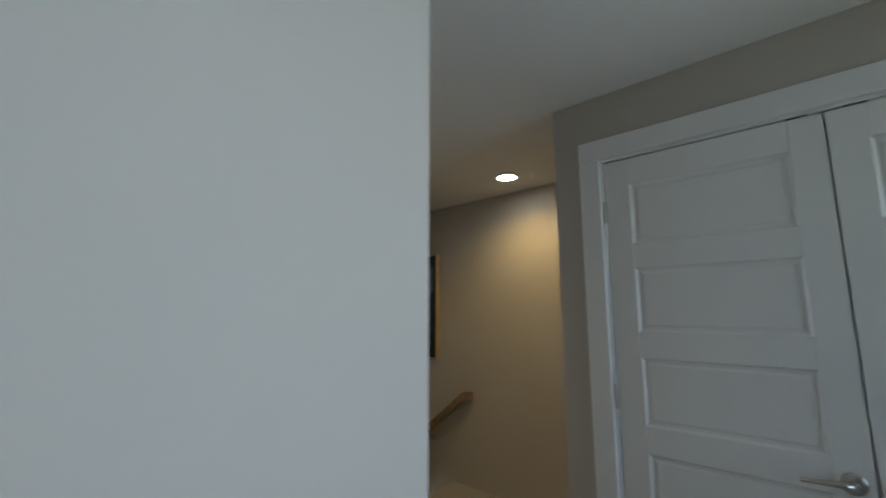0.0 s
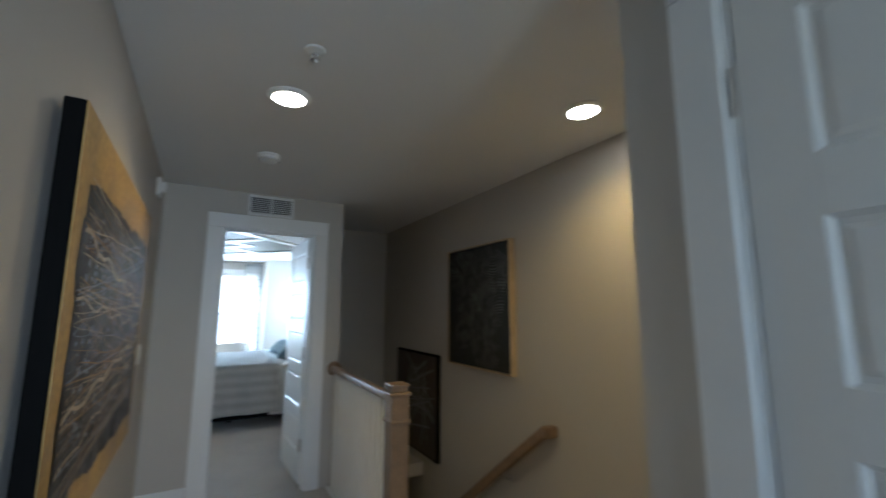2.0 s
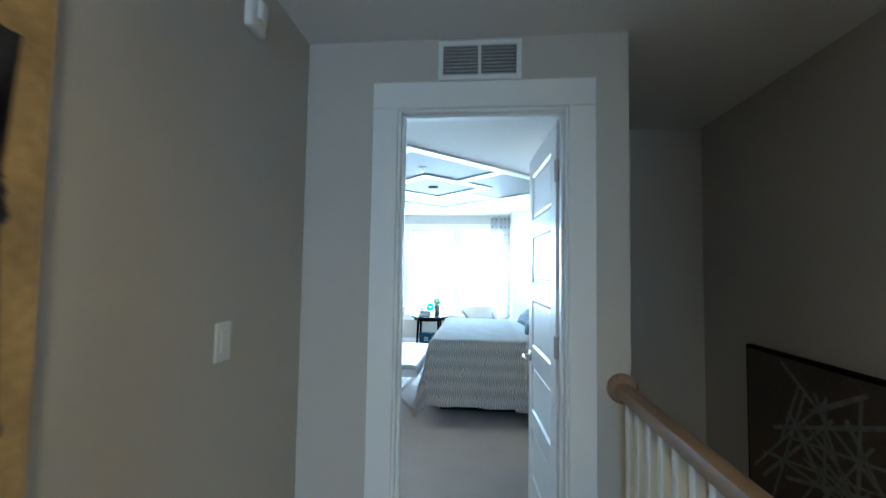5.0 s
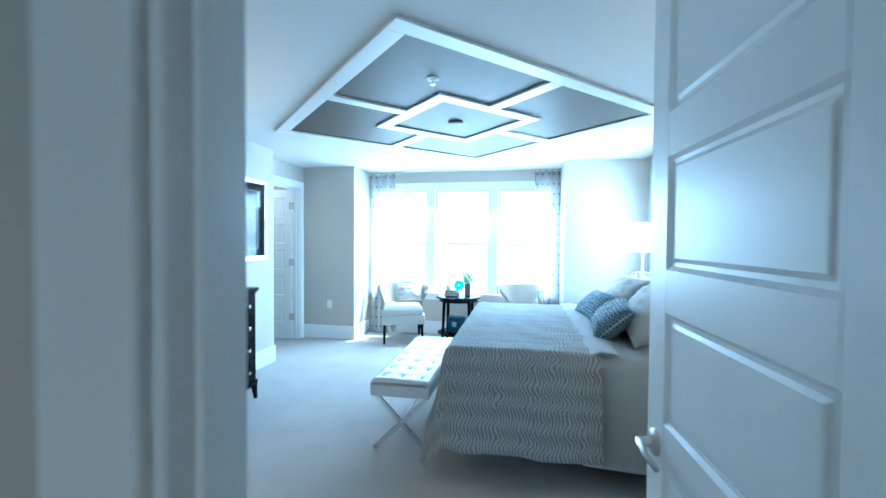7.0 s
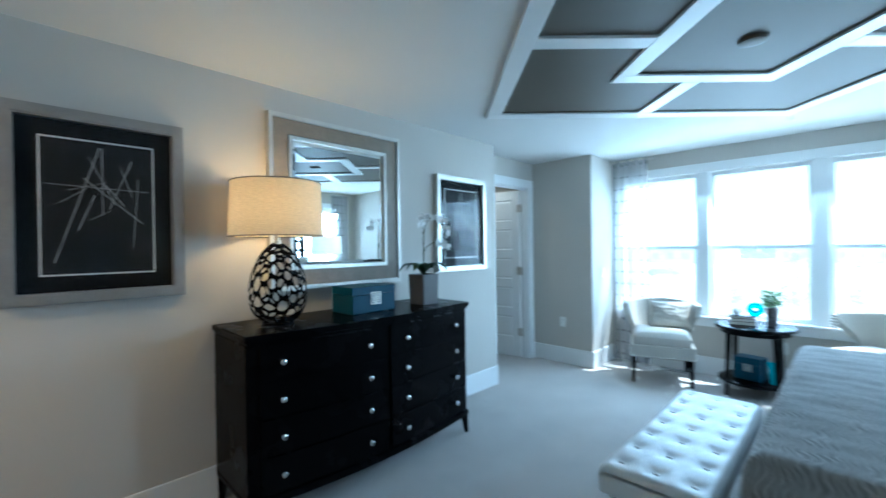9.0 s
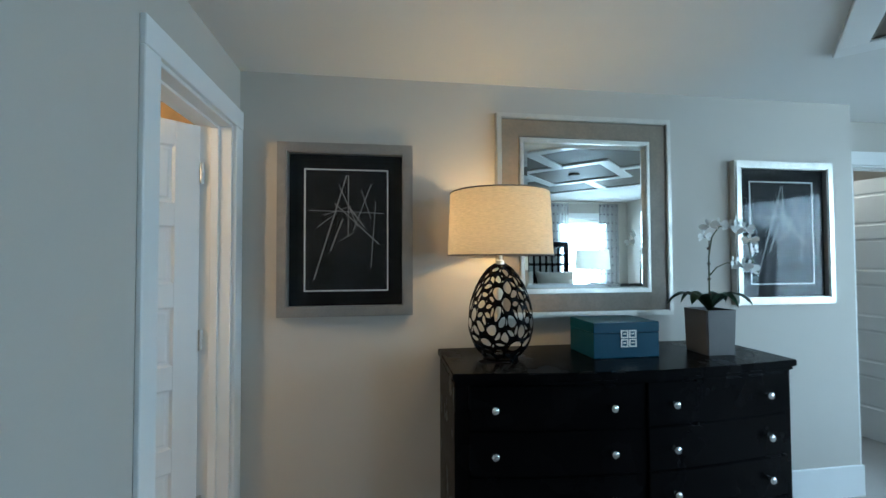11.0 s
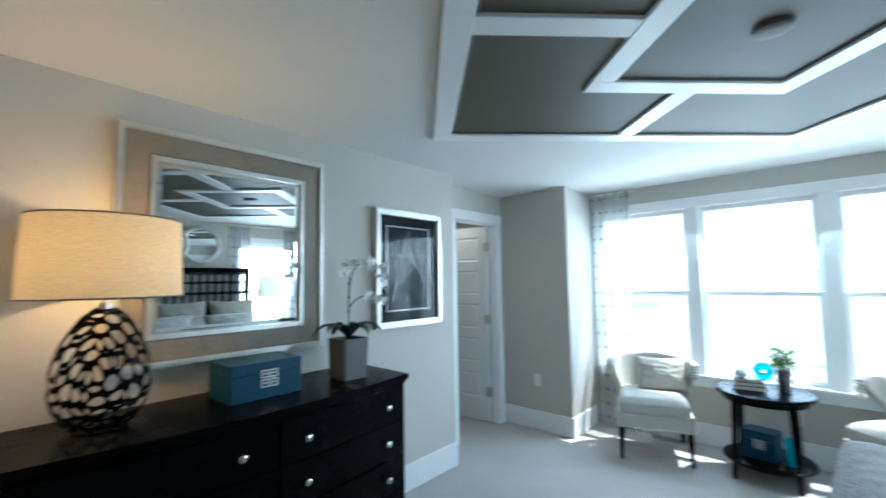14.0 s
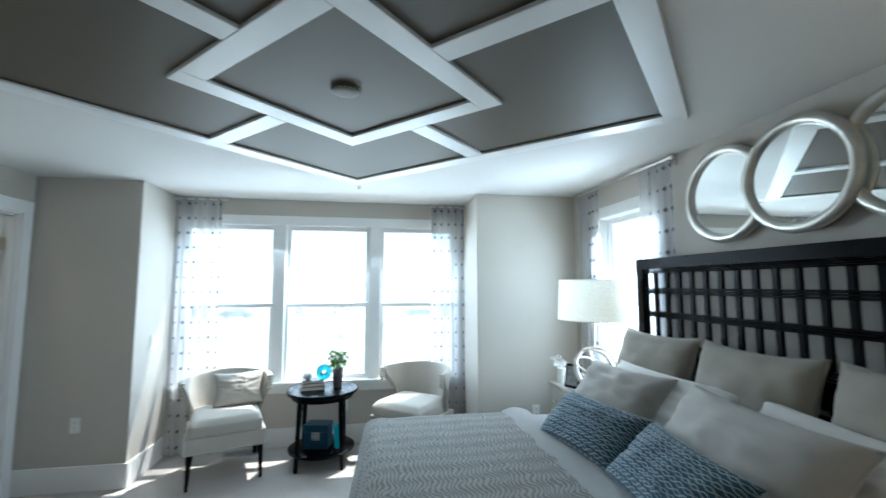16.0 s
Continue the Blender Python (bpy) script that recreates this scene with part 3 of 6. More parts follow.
def door_leaf(name, label, w, at, rz, plate=0.014, group="", hinges=True, lever_sides=(-1, 1), hinge_y=0.02):
    """Five-panel white leaf; local x from the hinge (0) to the free edge (w), thickness about y = 0."""
    ob = thing(name, label, "door", at, rz, group)
    h, st, gap = 2.10, 0.105, 0.105
    ph = (h - 0.20 - 0.115 - 4 * gap) / 5
    bm = bmesh.new()
    add_box(bm, (0, -0.0175, FZ + 0.01), (st, 0.0175, h), 0.002)
    add_box(bm, (w - st, -0.0175, FZ + 0.01), (w, 0.0175, h), 0.002)
    z = 0.01
    zs = []
    for k in range(6):
        rail = 0.19 if k == 0 else (0.115 if k == 5 else gap)
        add_box(bm, (st, -0.0175, FZ + 0.01 if k == 0 else z), (w - st, 0.0175, z + rail))
        if k < 5:
            zs.append(z + rail)
        z += rail + ph
    part("leaf_frame", bm, M["trim"], ob)
    first = None
    for zz in zs:
        if first is None:
            first = part("panel", panel_bm(w - 2 * st, ph), M["trim"], ob, m=pose(st, 0, zz))
        else:
            shared("panel", first, ob, pose(st, 0, zz))
    if hinges:
        for hz in (0.27, 1.06, 1.87):
            bm = bmesh.new()
            add_rod(bm, (-0.006, hinge_y, hz - 0.05), (-0.006, hinge_y, hz + 0.05), 0.007, seg=10)
            s_ = 1 if hinge_y > 0 else -1
            add_box(bm, (-0.006 - plate, hinge_y - s_ * 0.003 - 0.0015, hz - 0.05), (-0.006, hinge_y - s_ * 0.003 + 0.0015, hz + 0.05), 0.0006)
            if plate >= 0.03:
                add_box(bm, (-0.002, s_ * 0.0185 - 0.0012, hz - 0.05), (plate, s_ * 0.0185 + 0.0012, hz + 0.05), 0.0006)
            add_box(bm, (-0.003, -0.0165, hz - 0.05), (0.0004, 0.0165, hz + 0.05), 0.0006)
            part("hinge", bm, M["nickel"], ob, "brushed nickel hinge", smooth="auto")
    for s in lever_sides:
        bm = bmesh.new()
        yy = 0.0175 * s
        rot = Matrix.Translation((w - 0.06, yy, 0.89)) @ Matrix.Rotation(radians(-90 * s), 4, "X")
        add_lathe(bm, [(0.033, 0.0), (0.033, 0.006), (0.026, 0.012), (0.012, 0.014), (0.011, 0.045), (0.0, 0.046)][:-1], 24, m=rot)
        handle_ob = part("handle", bm, M["nickel"], ob, "brushed nickel lever handle", smooth="auto")
        bm = bmesh.new()
        add_tube(bm, [(w - 0.06, s * 0.058, 0.89), (w - 0.09, s * 0.064, 0.892), (w - 0.13, s * 0.066, 0.890), (w - 0.185, s * 0.060, 0.885)], 0.010, 10, 0.007)
        part("lever", bm, M["nickel"], handle_ob, smooth=True)
    return ob


door_leaf("bedroom_door", "white five-panel bedroom door standing open", 0.725, (0.832, 0.135, 0.0), 93.0, hinge_y=0.02, plate=0.03)
door_leaf("bathroom_door", "white five-panel bathroom door standing ajar in warm light", 0.67, (-2.325, 0.185, 0.0), -50, hinge_y=0.02)
door_leaf("walkin_door", "white five-panel walk-in closet door standing open", 0.66, (-2.828, 5.118, 0.0), 188, hinge_y=0.02, plate=0.035)
door_leaf("closet_door", "white five-panel closet door, closed", 0.762, (0.945, -3.433, 0.0), -90, group="double closet doors", hinge_y=-0.02, lever_sides=(-1,))
door_leaf("closet_door", "white five-panel closet door, closed, with a gap in the middle", 0.762, (0.945, -4.947, 0.0), 90, group="double closet doors", hinge_y=0.02, lever_sides=(1,))
cc = thing("closet_catch", "pair of dark metal ball catches over the double doors", "door hardware")
for yy in (-4.12, -4.27):
    bm = bmesh.new()
    add_box(bm, (0.928, yy - 0.03, 2.100), (0.962, yy + 0.03, 2.108), 0.002)
    part("catch_plate", bm, M["vent_dark"], cc)


def baseboard(name, runs):
    ob = thing(name, "white baseboard along the walls", "baseboard", kind="structure")
    for x0, y0, x1, y1, nx, ny in runs:
        bm = bmesh.new()
        t = 0.015
        lo = (min(x0, x1, x0 + nx * t), min(y0, y1, y0 + ny * t), FZ)
        hi = (max(x0, x1, x0 + nx * t), max(y0, y1, y0 + ny * t), 0.135)
        add_box(bm, lo, hi, 0.004)
        part("board", bm, M["trim"], ob)


baseboard("baseboard", [
    (XW, YS, XW, 4.095, 1, 0), (XW, 4.08, -2.72, 4.08, 0, 1), (-2.72, YN, -1.915, YN, 0, -1), (-1.93, YN, -1.93, YB, 1, 0), (-1.915, YB, 0.97, YB, 0, -1),
    (0.985, YN, 0.985, YB, -1, 0), (0.97, YN, XE, YN, 0, -1), (XE, 1.45, XE, YN - 0.015, -1, 0), (-1.55, YS, -0.42, YS, 0, 1), (-0.28, 0.14, -0.28, 0.575, 1, 0), (-0.42, 0.56, -0.28, 0.56, 0, 1),
    (0.98, 0.14, 0.98, 1.37, -1, 0), (1.097, 1.45, XE - 0.015, 1.45, 0, 1),
    (-0.33, -3.52, -0.33, 0.0, 1, 0), (-0.315, 0.0, -0.02, 0.0, 0, -1), (-3.28, -3.45, -0.262, -3.45, 0, -1), (0.925, -3.32, 0.925, -3.19, -1, 0)])

# gray coffer pattern on the bedroom ceiling
CX, CY, R_OUT, R_IN, TW = -0.142, 3.265, 1.75, 0.735, 0.112
coffer = thing("ceiling_coffer", "square of white ceiling trim over gray painted panels, set diagonally", "ceiling trim", (CX, CY, H), 45, kind="structure")
so, si = R_OUT / math.sqrt(2), R_IN / math.sqrt(2)
bm = bmesh.new()
add_box(bm, (-so + TW, -so + TW, -0.004), (so - TW, so - TW, 0.0))
part("gray_panel", bm, M["panel_gray"], coffer)


def strip(x0, y0, x1, y1):
    bm = bmesh.new()
    add_box(bm, (x0, y0, -0.020), (x1, y1, 0.0), 0.003)
    part("trim_board", bm, M["trim"], coffer)


for s in (-1, 1):
    a, b = sorted((s * so, s * (so - TW)))
    strip(-so, a, so, b)
    strip(a, -so + TW, b, so - TW)
    a, b = sorted((s * si, s * (si - TW)))
    strip(-si, a, si, b)
    strip(a, -si + TW, b, si - TW)
    a, b = sorted((s * si, s * (so - TW)))
    strip(-TW / 2, a, TW / 2, b)
    strip(a, -TW / 2, b, TW / 2)


def bead(x0, y0, x1, y1):
    """Thin bead moulding round a panel."""
    bm = bmesh.new()
    add_box(bm, (x0, y0, -0.010), (x1, y1, -0.004), 0.003)
    part("bead", bm, M["panel_gray"], coffer)


w = 0.014
inn = si - TW
for s in (-1, 1):
    a, b = sorted((s * inn, s * (inn - w)))
    bead(-inn, a, inn, b)
    bead(a, -inn + w, b, inn - w)
big = so - TW
for s in (-1, 1):
    a, b = sorted((s * big, s * (big - w)))
    bead(-big, a, -TW / 2, b)
    bead(TW / 2, a, big, b)
    bead(a, -big + w, b, -TW / 2)
    bead(a, TW / 2, b, big - w)


# windows
def sash_window(ob, u0, u1, z0, z1, face, axis, out, mid):
    """One double-hung window unit inside a wall opening."""
    def put(nm, a0, a1, b0, b1, c0, c1, mat=M["trim"], bev=0.003):
        bm = bmesh.new()
        lo, hi = ((a0, b0, c0), (a1, b1, c1)) if axis == "y" else ((b0, a0, c0), (b1, a1, c1))
        add_box(bm, [min(p, q) for p, q in zip(lo, hi)], [max(p, q) for p, q in zip(lo, hi)], bev)
        return part(nm, bm, mat, ob)

    d0, d1, d2 = face + out * 0.045, face + out * 0.085, face + out * 0.12
    fw = 0.035
    for za, zb, da, db in ((z0, mid + 0.02, d0, d1), (mid - 0.02, z1, d1, d2)):
        put("sash_stile", u0, u0 + fw, da, db, za, zb)
        put("sash_stile", u1 - fw, u1, da, db, za, zb)
        put("sash_rail", u0 + fw, u1 - fw, da, db, za, za + 0.045)
        put("sash_rail", u0 + fw, u1 - fw, da, db, zb - 0.04, zb)
        g = put("pane", u0 + fw, u1 - fw, (da + db) / 2 - 0.002, (da + db) / 2 + 0.002, za + 0.045, zb - 0.04, M["pane"], 0)
        g.visible_shadow = False


def window_case(name, label, units, z0, z1, face, axis, out, mid, ends):
    ob = thing(name, label, "window", kind="structure")

    def put(nm, a0, a1, b0, b1, c0, c1, bev=0.003):
        bm = bmesh.new()
        lo, hi = ((a0, b0, c0), (a1, b1, c1)) if axis == "y" else ((b0, a0, c0), (b1, a1, c1))
        add_box(bm, [min(p, q) for p, q in zip(lo, hi)], [max(p, q) for p, q in zip(lo, hi)], bev)
        part(nm, bm, M["trim"], ob)

    i = face - out * 0.018
    o = face + out * 0.14
    put("head_casing", ends[0], ends[1], i, o, z1, z1 + 0.095)
    put("side_casing", ends[0], units[0][0], i, o, z0, z1)
    put("side_casing", units[-1][1], ends[1], i, o, z0, z1)
    for (a0, a1), (b0, b1) in zip(units, units[1:]):
        put("mullion", a1, b0, i, o, z0, z1)
    put("sill", ends[0] - (0 if axis == "y" else 0.02), ends[1] + (0 if axis == "y" else 0.02), face - out * 0.06, o, z0 - 0.025, z0)
    put("apron", ends[0], ends[1], i, face, z0 - 0.115, z0 - 0.025)
    for a, b in units:
        sash_window(ob, a, b, z0, z1, face, axis, out, mid)
    return ob


window_case("window_1", "triple white double-hung bay window, bright outside", [(-1.84, -1.0), (-0.885, -0.035), (0.085, 0.90)], 0.585, 2.175, YB, "y", 1, 1.345, (-1.91, 0.965))
window_case("window_2", "white double-hung side window beside the bed", [(4.04, 4.82)], 0.64, 2.14, XE, "x", 1, 1.36, (3.96, 4.90))

# ---- hall things ----
def recessed_light(x, y, power):
    ob = thing("recessed_light", "round recessed ceiling light, lit warm white", "ceiling light", (x, y, H), group="recessed hall lights")
    bm = bmesh.new()
    add_lathe(bm, [(0.098, 0.0), (0.098, -0.006), (0.088, -0.014), (0.074, -0.014), (0.074, -0.001)], 40)
    part("trim_ring", bm, M["white_plastic"], ob, smooth="auto")
    bm = bmesh.new()
    add_lathe(bm, [(0.074, -0.010), (0.066, -0.012), (0.001, -0.013)], 40)
    part("lens", bm, M["lamp_disc"], ob, "glowing white lens", smooth=True)
    spot_lamp("recessed_lamp", (x, y, H - 0.03), power, (1.0, 0.65, 0.17))


recessed_light(0.315, -1.87, 3.9)
recessed_light(1.62, -2.45, 5.8)


def sprinkler(x, y, z=H, name_label="white pendent fire sprinkler with a round escutcheon"):
    ob = thing("fire_sprinkler", name_label, "sprinkler", (x, y, z), group="fire sprinklers")
    bm = bmesh.new()
    add_lathe(bm, [(0.040, 0.0), (0.038, -0.006), (0.022, -0.010), (0.012, -0.012)], 24)
    part("escutcheon", bm, M["white_plastic"], ob, smooth="auto")
    bm = bmesh.new()
    add_lathe(bm, [(0.010, -0.012), (0.010, -0.020), (0.005, -0.024), (0.005, -0.036), (0.016, -0.038), (0.016, -0.041), (0.001, -0.042)], 16)
    for s in (-1, 1):
        add_tube(bm, [(s * 0.009, 0, -0.016), (s * 0.013, 0, -0.027), (s * 0.006, 0, -0.037)], 0.0022, 6)
    part("head", bm, M["chrome"], ob, "chrome sprinkler head", smooth="auto")


sprinkler(0.345, -2.29)
sprinkler(-0.134, 2.28, H - 0.004)
sprinkler(-0.13, 5.06, H)


def smoke_detector(x, y, z, label, mat, k=1.0):
    ob = thing("smoke_detector", label, "smoke detector", (x, y, z))
    bm = bmesh.new()
    add_lathe(bm, [(0.068, 0.0), (0.068, -0.010 * k), (0.062, -0.014 * k), (0.060, -0.034 * k), (0.048, -0.044 * k), (0.02, -0.047 * k), (0.001, -0.047 * k)], 36)
    part("body", bm, mat, ob, smooth="auto")
    for i in range(16):
        a = 2 * math.pi * i / 16
        bm = bmesh.new()
        add_box(bm, (0.052, -0.004, -0.038 * k), (0.0605, 0.004, -0.018 * k), 0.0, m=Matrix.Rotation(a, 4, "Z"))
        part("slot", bm, M["vent_dark"], ob)


smoke_detector(0.32, -1.02, H, "round white smoke detector on the hall ceiling", M["white_plastic"])
smoke_detector(CX, CY, H - 0.004, "flat round gray-painted detector in the coffer centre", M["panel_gray"], 0.45)

vent = thing("wall_vent", "white metal return-air grille over the bedroom door", "air vent", (0.275, -0.001, 2.245))
bm = bmesh.new()
for lo, hi in (((0, -0.012, 0), (0.368, 0.0, 0.022)), ((0, -0.012, 0.158), (0.368, 0.0, 0.18)), ((0, -0.012, 0.022), (0.022, 0.0, 0.158)), ((0.346, -0.012, 0.022), (0.368, 0.0, 0.158)), ((0.177, -0.010, 0.022), (0.191, 0.0, 0.158))):
    add_box(bm, lo, hi, 0.002)
part("frame", bm, M["trim"], vent)
# dark sheet behind the slats, painted in place of the duct's shade
bm = bmesh.new()
add_box(bm, (0.022, -0.0015, 0.022), (0.346, -0.0005, 0.158))
part("shade_backing", bm, M["vent_dark"], vent)
slat = None
for s0 in (0.022, 0.191):
    for k in range(8):
        mm = pose(s0, -0.006, 0.026 + k * 0.0166, 35, 0, 0)
        if slat is None:
            bm = bmesh.new()
            add_box(bm, (0, -0.0055, 0), (0.155, 0.0055, 0.0015))
            slat = part("slat", bm, M["trim"], vent, m=mm)
        else:
            shared("slat", slat, vent, mm)

strobe = thing("alarm_strobe", "white wall-mounted fire alarm strobe near the ceiling", "alarm", (-0.320, -0.49, 2.27), 90)
bm = bmesh.new()
add_box(bm, (-0.05, -0.03, -0.065), (0.05, 0.0, 0.065), 0.012, 3)
part("body", bm, M["white_plastic"], strobe)
bm = bmesh.new()
add_box(bm, (-0.022, -0.05, -0.03), (0.022, -0.03, 0.04), 0.01, 3)
part("lens", bm, M["white_plastic"], strobe)


def wall_plate(name, label, at, rz, kind_parts):
    ob = thing(name, label, "switch" if "switch" in name else "outlet", at, rz)
    bm = bmesh.new()
    add_box(bm, (-0.037, -0.007, -0.06), (0.037, 0.0, 0.06), 0.004, 2)
    part("plate", bm, M["white_plastic"], ob)
    if kind_parts == "switch":
        bm = bmesh.new()
        add_box(bm, (-0.017, -0.011, -0.033), (0.017, -0.007, 0.033), 0.002)
        part("rocker", bm, M["white_plastic"], ob)
    else:
        for zz in (-0.022, 0.022):
            bm = bmesh.new()
            add_lathe(bm, [(0.017, 0.0), (0.016, 0.003)], 20, m=pose(0, -0.007, zz, 90, 0, 0))
            rec = part("receptacle", bm, M["white_plastic"], ob)
            bm = bmesh.new()
            for sx in (-0.006, 0.006):
                add_box(bm, (sx - 0.001, -0.0112, zz - 0.005), (sx + 0.001, -0.0100, zz + 0.007))
            part("slot", bm, M["vent_dark"], rec)
    return ob


wall_plate("light_switch", "white rocker light switch on the beige hall wall", (-0.318, -0.58, 1.17), 90, "switch")
wall_plate("wall_outlet", "white duplex outlet low on the greige wall", (-2.31, YN, 0.445), 0, "outlet")
wall_plate("wall_outlet", "white duplex outlet under the bay window", (-0.27, YB, 0.33), 0, "outlet")
wall_plate("wall_outlet", "white duplex outlet at the bay side wall", (-1.93, 5.55, 1.05), 90, "switch")
wall_plate("wall_outlet", "white duplex outlet beside the nightstand", (1.55, YN, 0.36), 0, "outlet")

# railing
railing = thing("stair_railing", "white baluster railing with a stained oak handrail", "railing", (1.06, 0, -0.035))
bm = bmesh.new()
prof = [(-0.03, 0.0), (0.03, 0.0), (0.034, 0.02), (0.026, 0.042), (0.0, 0.05), (-0.026, 0.042), (-0.034, 0.02)]
ends = []
for yy in (-1.40, -0.02):
    ends.append([bm.verts.new((px, yy, 0.935 + pz)) for px, pz in prof])
for i in range(len(prof)):
    j = (i + 1) % len(prof)
    bm.faces.new((ends[0][i], ends[0][j], ends[1][j], ends[1][i]))
bm.faces.new(ends[0])
bm.faces.new(list(reversed(ends[1])))
part("handrail", bm, M["oak"], railing, "stained oak handrail", smooth="auto")
bm = bmesh.new()
add_lathe(bm, [(0.062, 0.0), (0.062, 0.012), (0.052, 0.02), (0.03, 0.02)], 28, m=pose(0, -0.001, 0.96, 90, 0, 0))
part("rosette", bm, M["oak"], railing, "round oak wall rosette", smooth="auto")
bal = None
for k in range(13):
    mm = pose(0, -0.10 - k * 0.1, 0.0)
    if bal is None:
        bm = bmesh.new()
        add_box(bm, (-0.016, -0.016, FZ), (0.016, 0.016, 0.935), 0.003)
        bal = part("baluster", bm, M["trim"], railing, m=mm)
    else:
        shared("baluster", bal, railing, mm)
newel = thing("newel_post", "square stained oak newel post with a stepped cap", "newel post", (1.06, -1.46, -0.035))
bm = bmesh.new()
add_box(bm, (-0.055, -0.055, FZ), (0.055, 0.055, 1.00), 0.004)
part("post", bm, M["oak"], newel)
bm = bmesh.new()
add_box(bm, (-0.064, -0.064, 0.83), (0.064, 0.064, 0.855), 0.008, 2)
part("collar", bm, M["oak"], newel)
bm = bmesh.new()
add_box(bm, (-0.066, -0.066, 0.985), (0.066, 0.066, 1.005), 0.006, 2)
add_box(bm, (-0.050, -0.050, 1.005), (0.050, 0.050, 1.05), 0.006, 2)
add_box(bm, (-0.058, -0.058, 1.035), (0.058, 0.058, 1.052), 0.006, 2)
part("cap", bm, M["oak"], newel)
structure("floor_edge_trim", "white skirt board along the stair opening", "trim", [((1.02, -1.55, -0.28), (1.10, -0.005, FZ + 0.004))], M["trim"], 0.004)

rail = thing("wall_handrail", "stained oak handrail sloping down the stair wall", "handrail")
bm = bmesh.new()
r0, r1 = Vector((1.95, -1.75, 0.70)), Vector((1.95, 0.90, -1.40))
add_box(bm, (-0.032, -0.032, 0.0), (0.032, 0.032, (r1 - r0).length), 0.012, 3, m=Matrix.Translation(r0) @ (r1 - r0).to_track_quat("Z", "X").to_matrix().to_4x4())
part("rail", bm, M["oak"], rail, smooth="auto")
bm = bmesh.new()
add_box(bm, (1.92, -1.785, 0.655), (2.02, -1.72, 0.725), 0.012, 3)
part("rail_return", bm, M["oak"], rail)
for k in (0.17, 0.5, 0.85):
    p = r0.lerp(r1, k)
    bm = bmesh.new()
    add_tube(bm, [(2.018, p.y, p.z - 0.08), (1.99, p.y, p.z - 0.085), (1.96, p.y, p.z - 0.07), (1.95, p.y, p.z - 0.02)], 0.007, 8)
    add_lathe(bm, [(0.026, 0.0), (0.024, 0.006), (0.01, 0.008)], 18, m=Matrix.Translation((2.019, p.y, p.z - 0.08)) @ Matrix.Rotation(radians(-90), 4, "Y"))
    part("bracket", bm, M["nickel"], rail, "nickel rail bracket", smooth=True)


# ---- paintings ----
def ribbon(bm, pts, width, y, wob=0.0, rng=random):
    """A flat painted stroke through points (x, z) at depth y, with an uneven width."""
    left, right = [], []
    n = len(pts)
    for i, (x, z) in enumerate(pts):
        a, b = pts[max(i - 1, 0)], pts[min(i + 1, n - 1)]
        dx, dz = b[0] - a[0], b[1] - a[1]
        ln = math.hypot(dx, dz) or 1
        w = width * (0.5 + 0.5 * (1 - wob * rng.random()))
        left.append(bm.verts.new((x - dz / ln * w, y, z + dx / ln * w)))
        right.append(bm.verts.new((x + dz / ln * w, y, z - dx / ln * w)))
    for i in range(n - 1):
        bm.faces.new((left[i], left[i + 1], right[i + 1], right[i]))


def clip_line(x0, z0, x1, z1, w, h, mx, mz, rng, sag=0.02, n=9):
    pts = []
    amp = rng.uniform(-sag, sag)
    for i in range(n):
        t = i / (n - 1)
        x = x0 + (x1 - x0) * t
        z = z0 + (z1 - z0) * t + amp * math.sin(math.pi * t) + rng.uniform(-0.003, 0.003)
        if mx < x < w - mx and mz < z < h - mz:
            pts.append((x, z))
    return pts


# large gold and umber canvas on the hall wall; local x along +y of the hall, front towards +x
rng = random.Random(7)
PW, PH = 1.45, 1.09
big_art = thing("large_painting", "large abstract canvas in gold and umber crossed by cream streaks", "painting", (-0.262, -2.623, 0.845), 91.4)
bm = bmesh.new()
add_box(bm, (0, -0.042, 0), (PW, 0.0, PH), 0.003)
part("stretcher", bm, M["black_paint"], big_art, "black canvas sides")
bm = bmesh.new()
add_box(bm, (0.90, 0.0, 0.80), (1.35, 0.012, 0.85), 0.002)
part("hanging_batten", bm, M["canvas_edge"], big_art)
bm = bmesh.new()
add_box(bm, (0.001, -0.045, 0.001), (PW - 0.001, -0.0415, PH - 0.001), 0.001)
part("gold_ground", bm, M["gold_canvas"], big_art, "mottled gold paint ground")
bm = bmesh.new()
outline = []
sides = [((0.09, 0.13), (PW - 0.06, 0.10)), ((PW - 0.06, 0.10), (PW - 0.07, PH - 0.16)), ((PW - 0.07, PH - 0.16), (0.10, PH - 0.17)), ((0.10, PH - 0.17), (0.09, 0.13))]
for (ax, az), (bx, bz) in sides:
    long = math.hypot(bx - ax, bz - az)
    n = int(long / 0.012)
    nx, nz = -(bz - az) / long, (bx - ax) / long
    for i in range(n):
        t = i / n
        j = 0.035 * noise.noise(Vector((ax * 3 + t * 9, az * 5, bx * 2))) + rng.uniform(-0.010, 0.010)
        outline.append(bm.verts.new((ax + (bx - ax) * t + nx * j, -0.0455, az + (bz - az) * t + nz * j)))
f = bm.faces.new(outline)
bmesh.ops.triangulate(bm, faces=[f])
part("dark_field", bm, M["umber"], big_art, "ragged dark umber paint field")
groups = (("drip_layer", "thin vertical paint drips", "drip_paint", 60), ("gray_paint_layer", "gray-blue paint streaks", "blue_gray_paint", 30), ("ochre_paint_layer", "ochre paint streaks", "ochre_paint", 30), ("cream_paint_layer", "thin cream paint streaks", "cream_paint", 42))
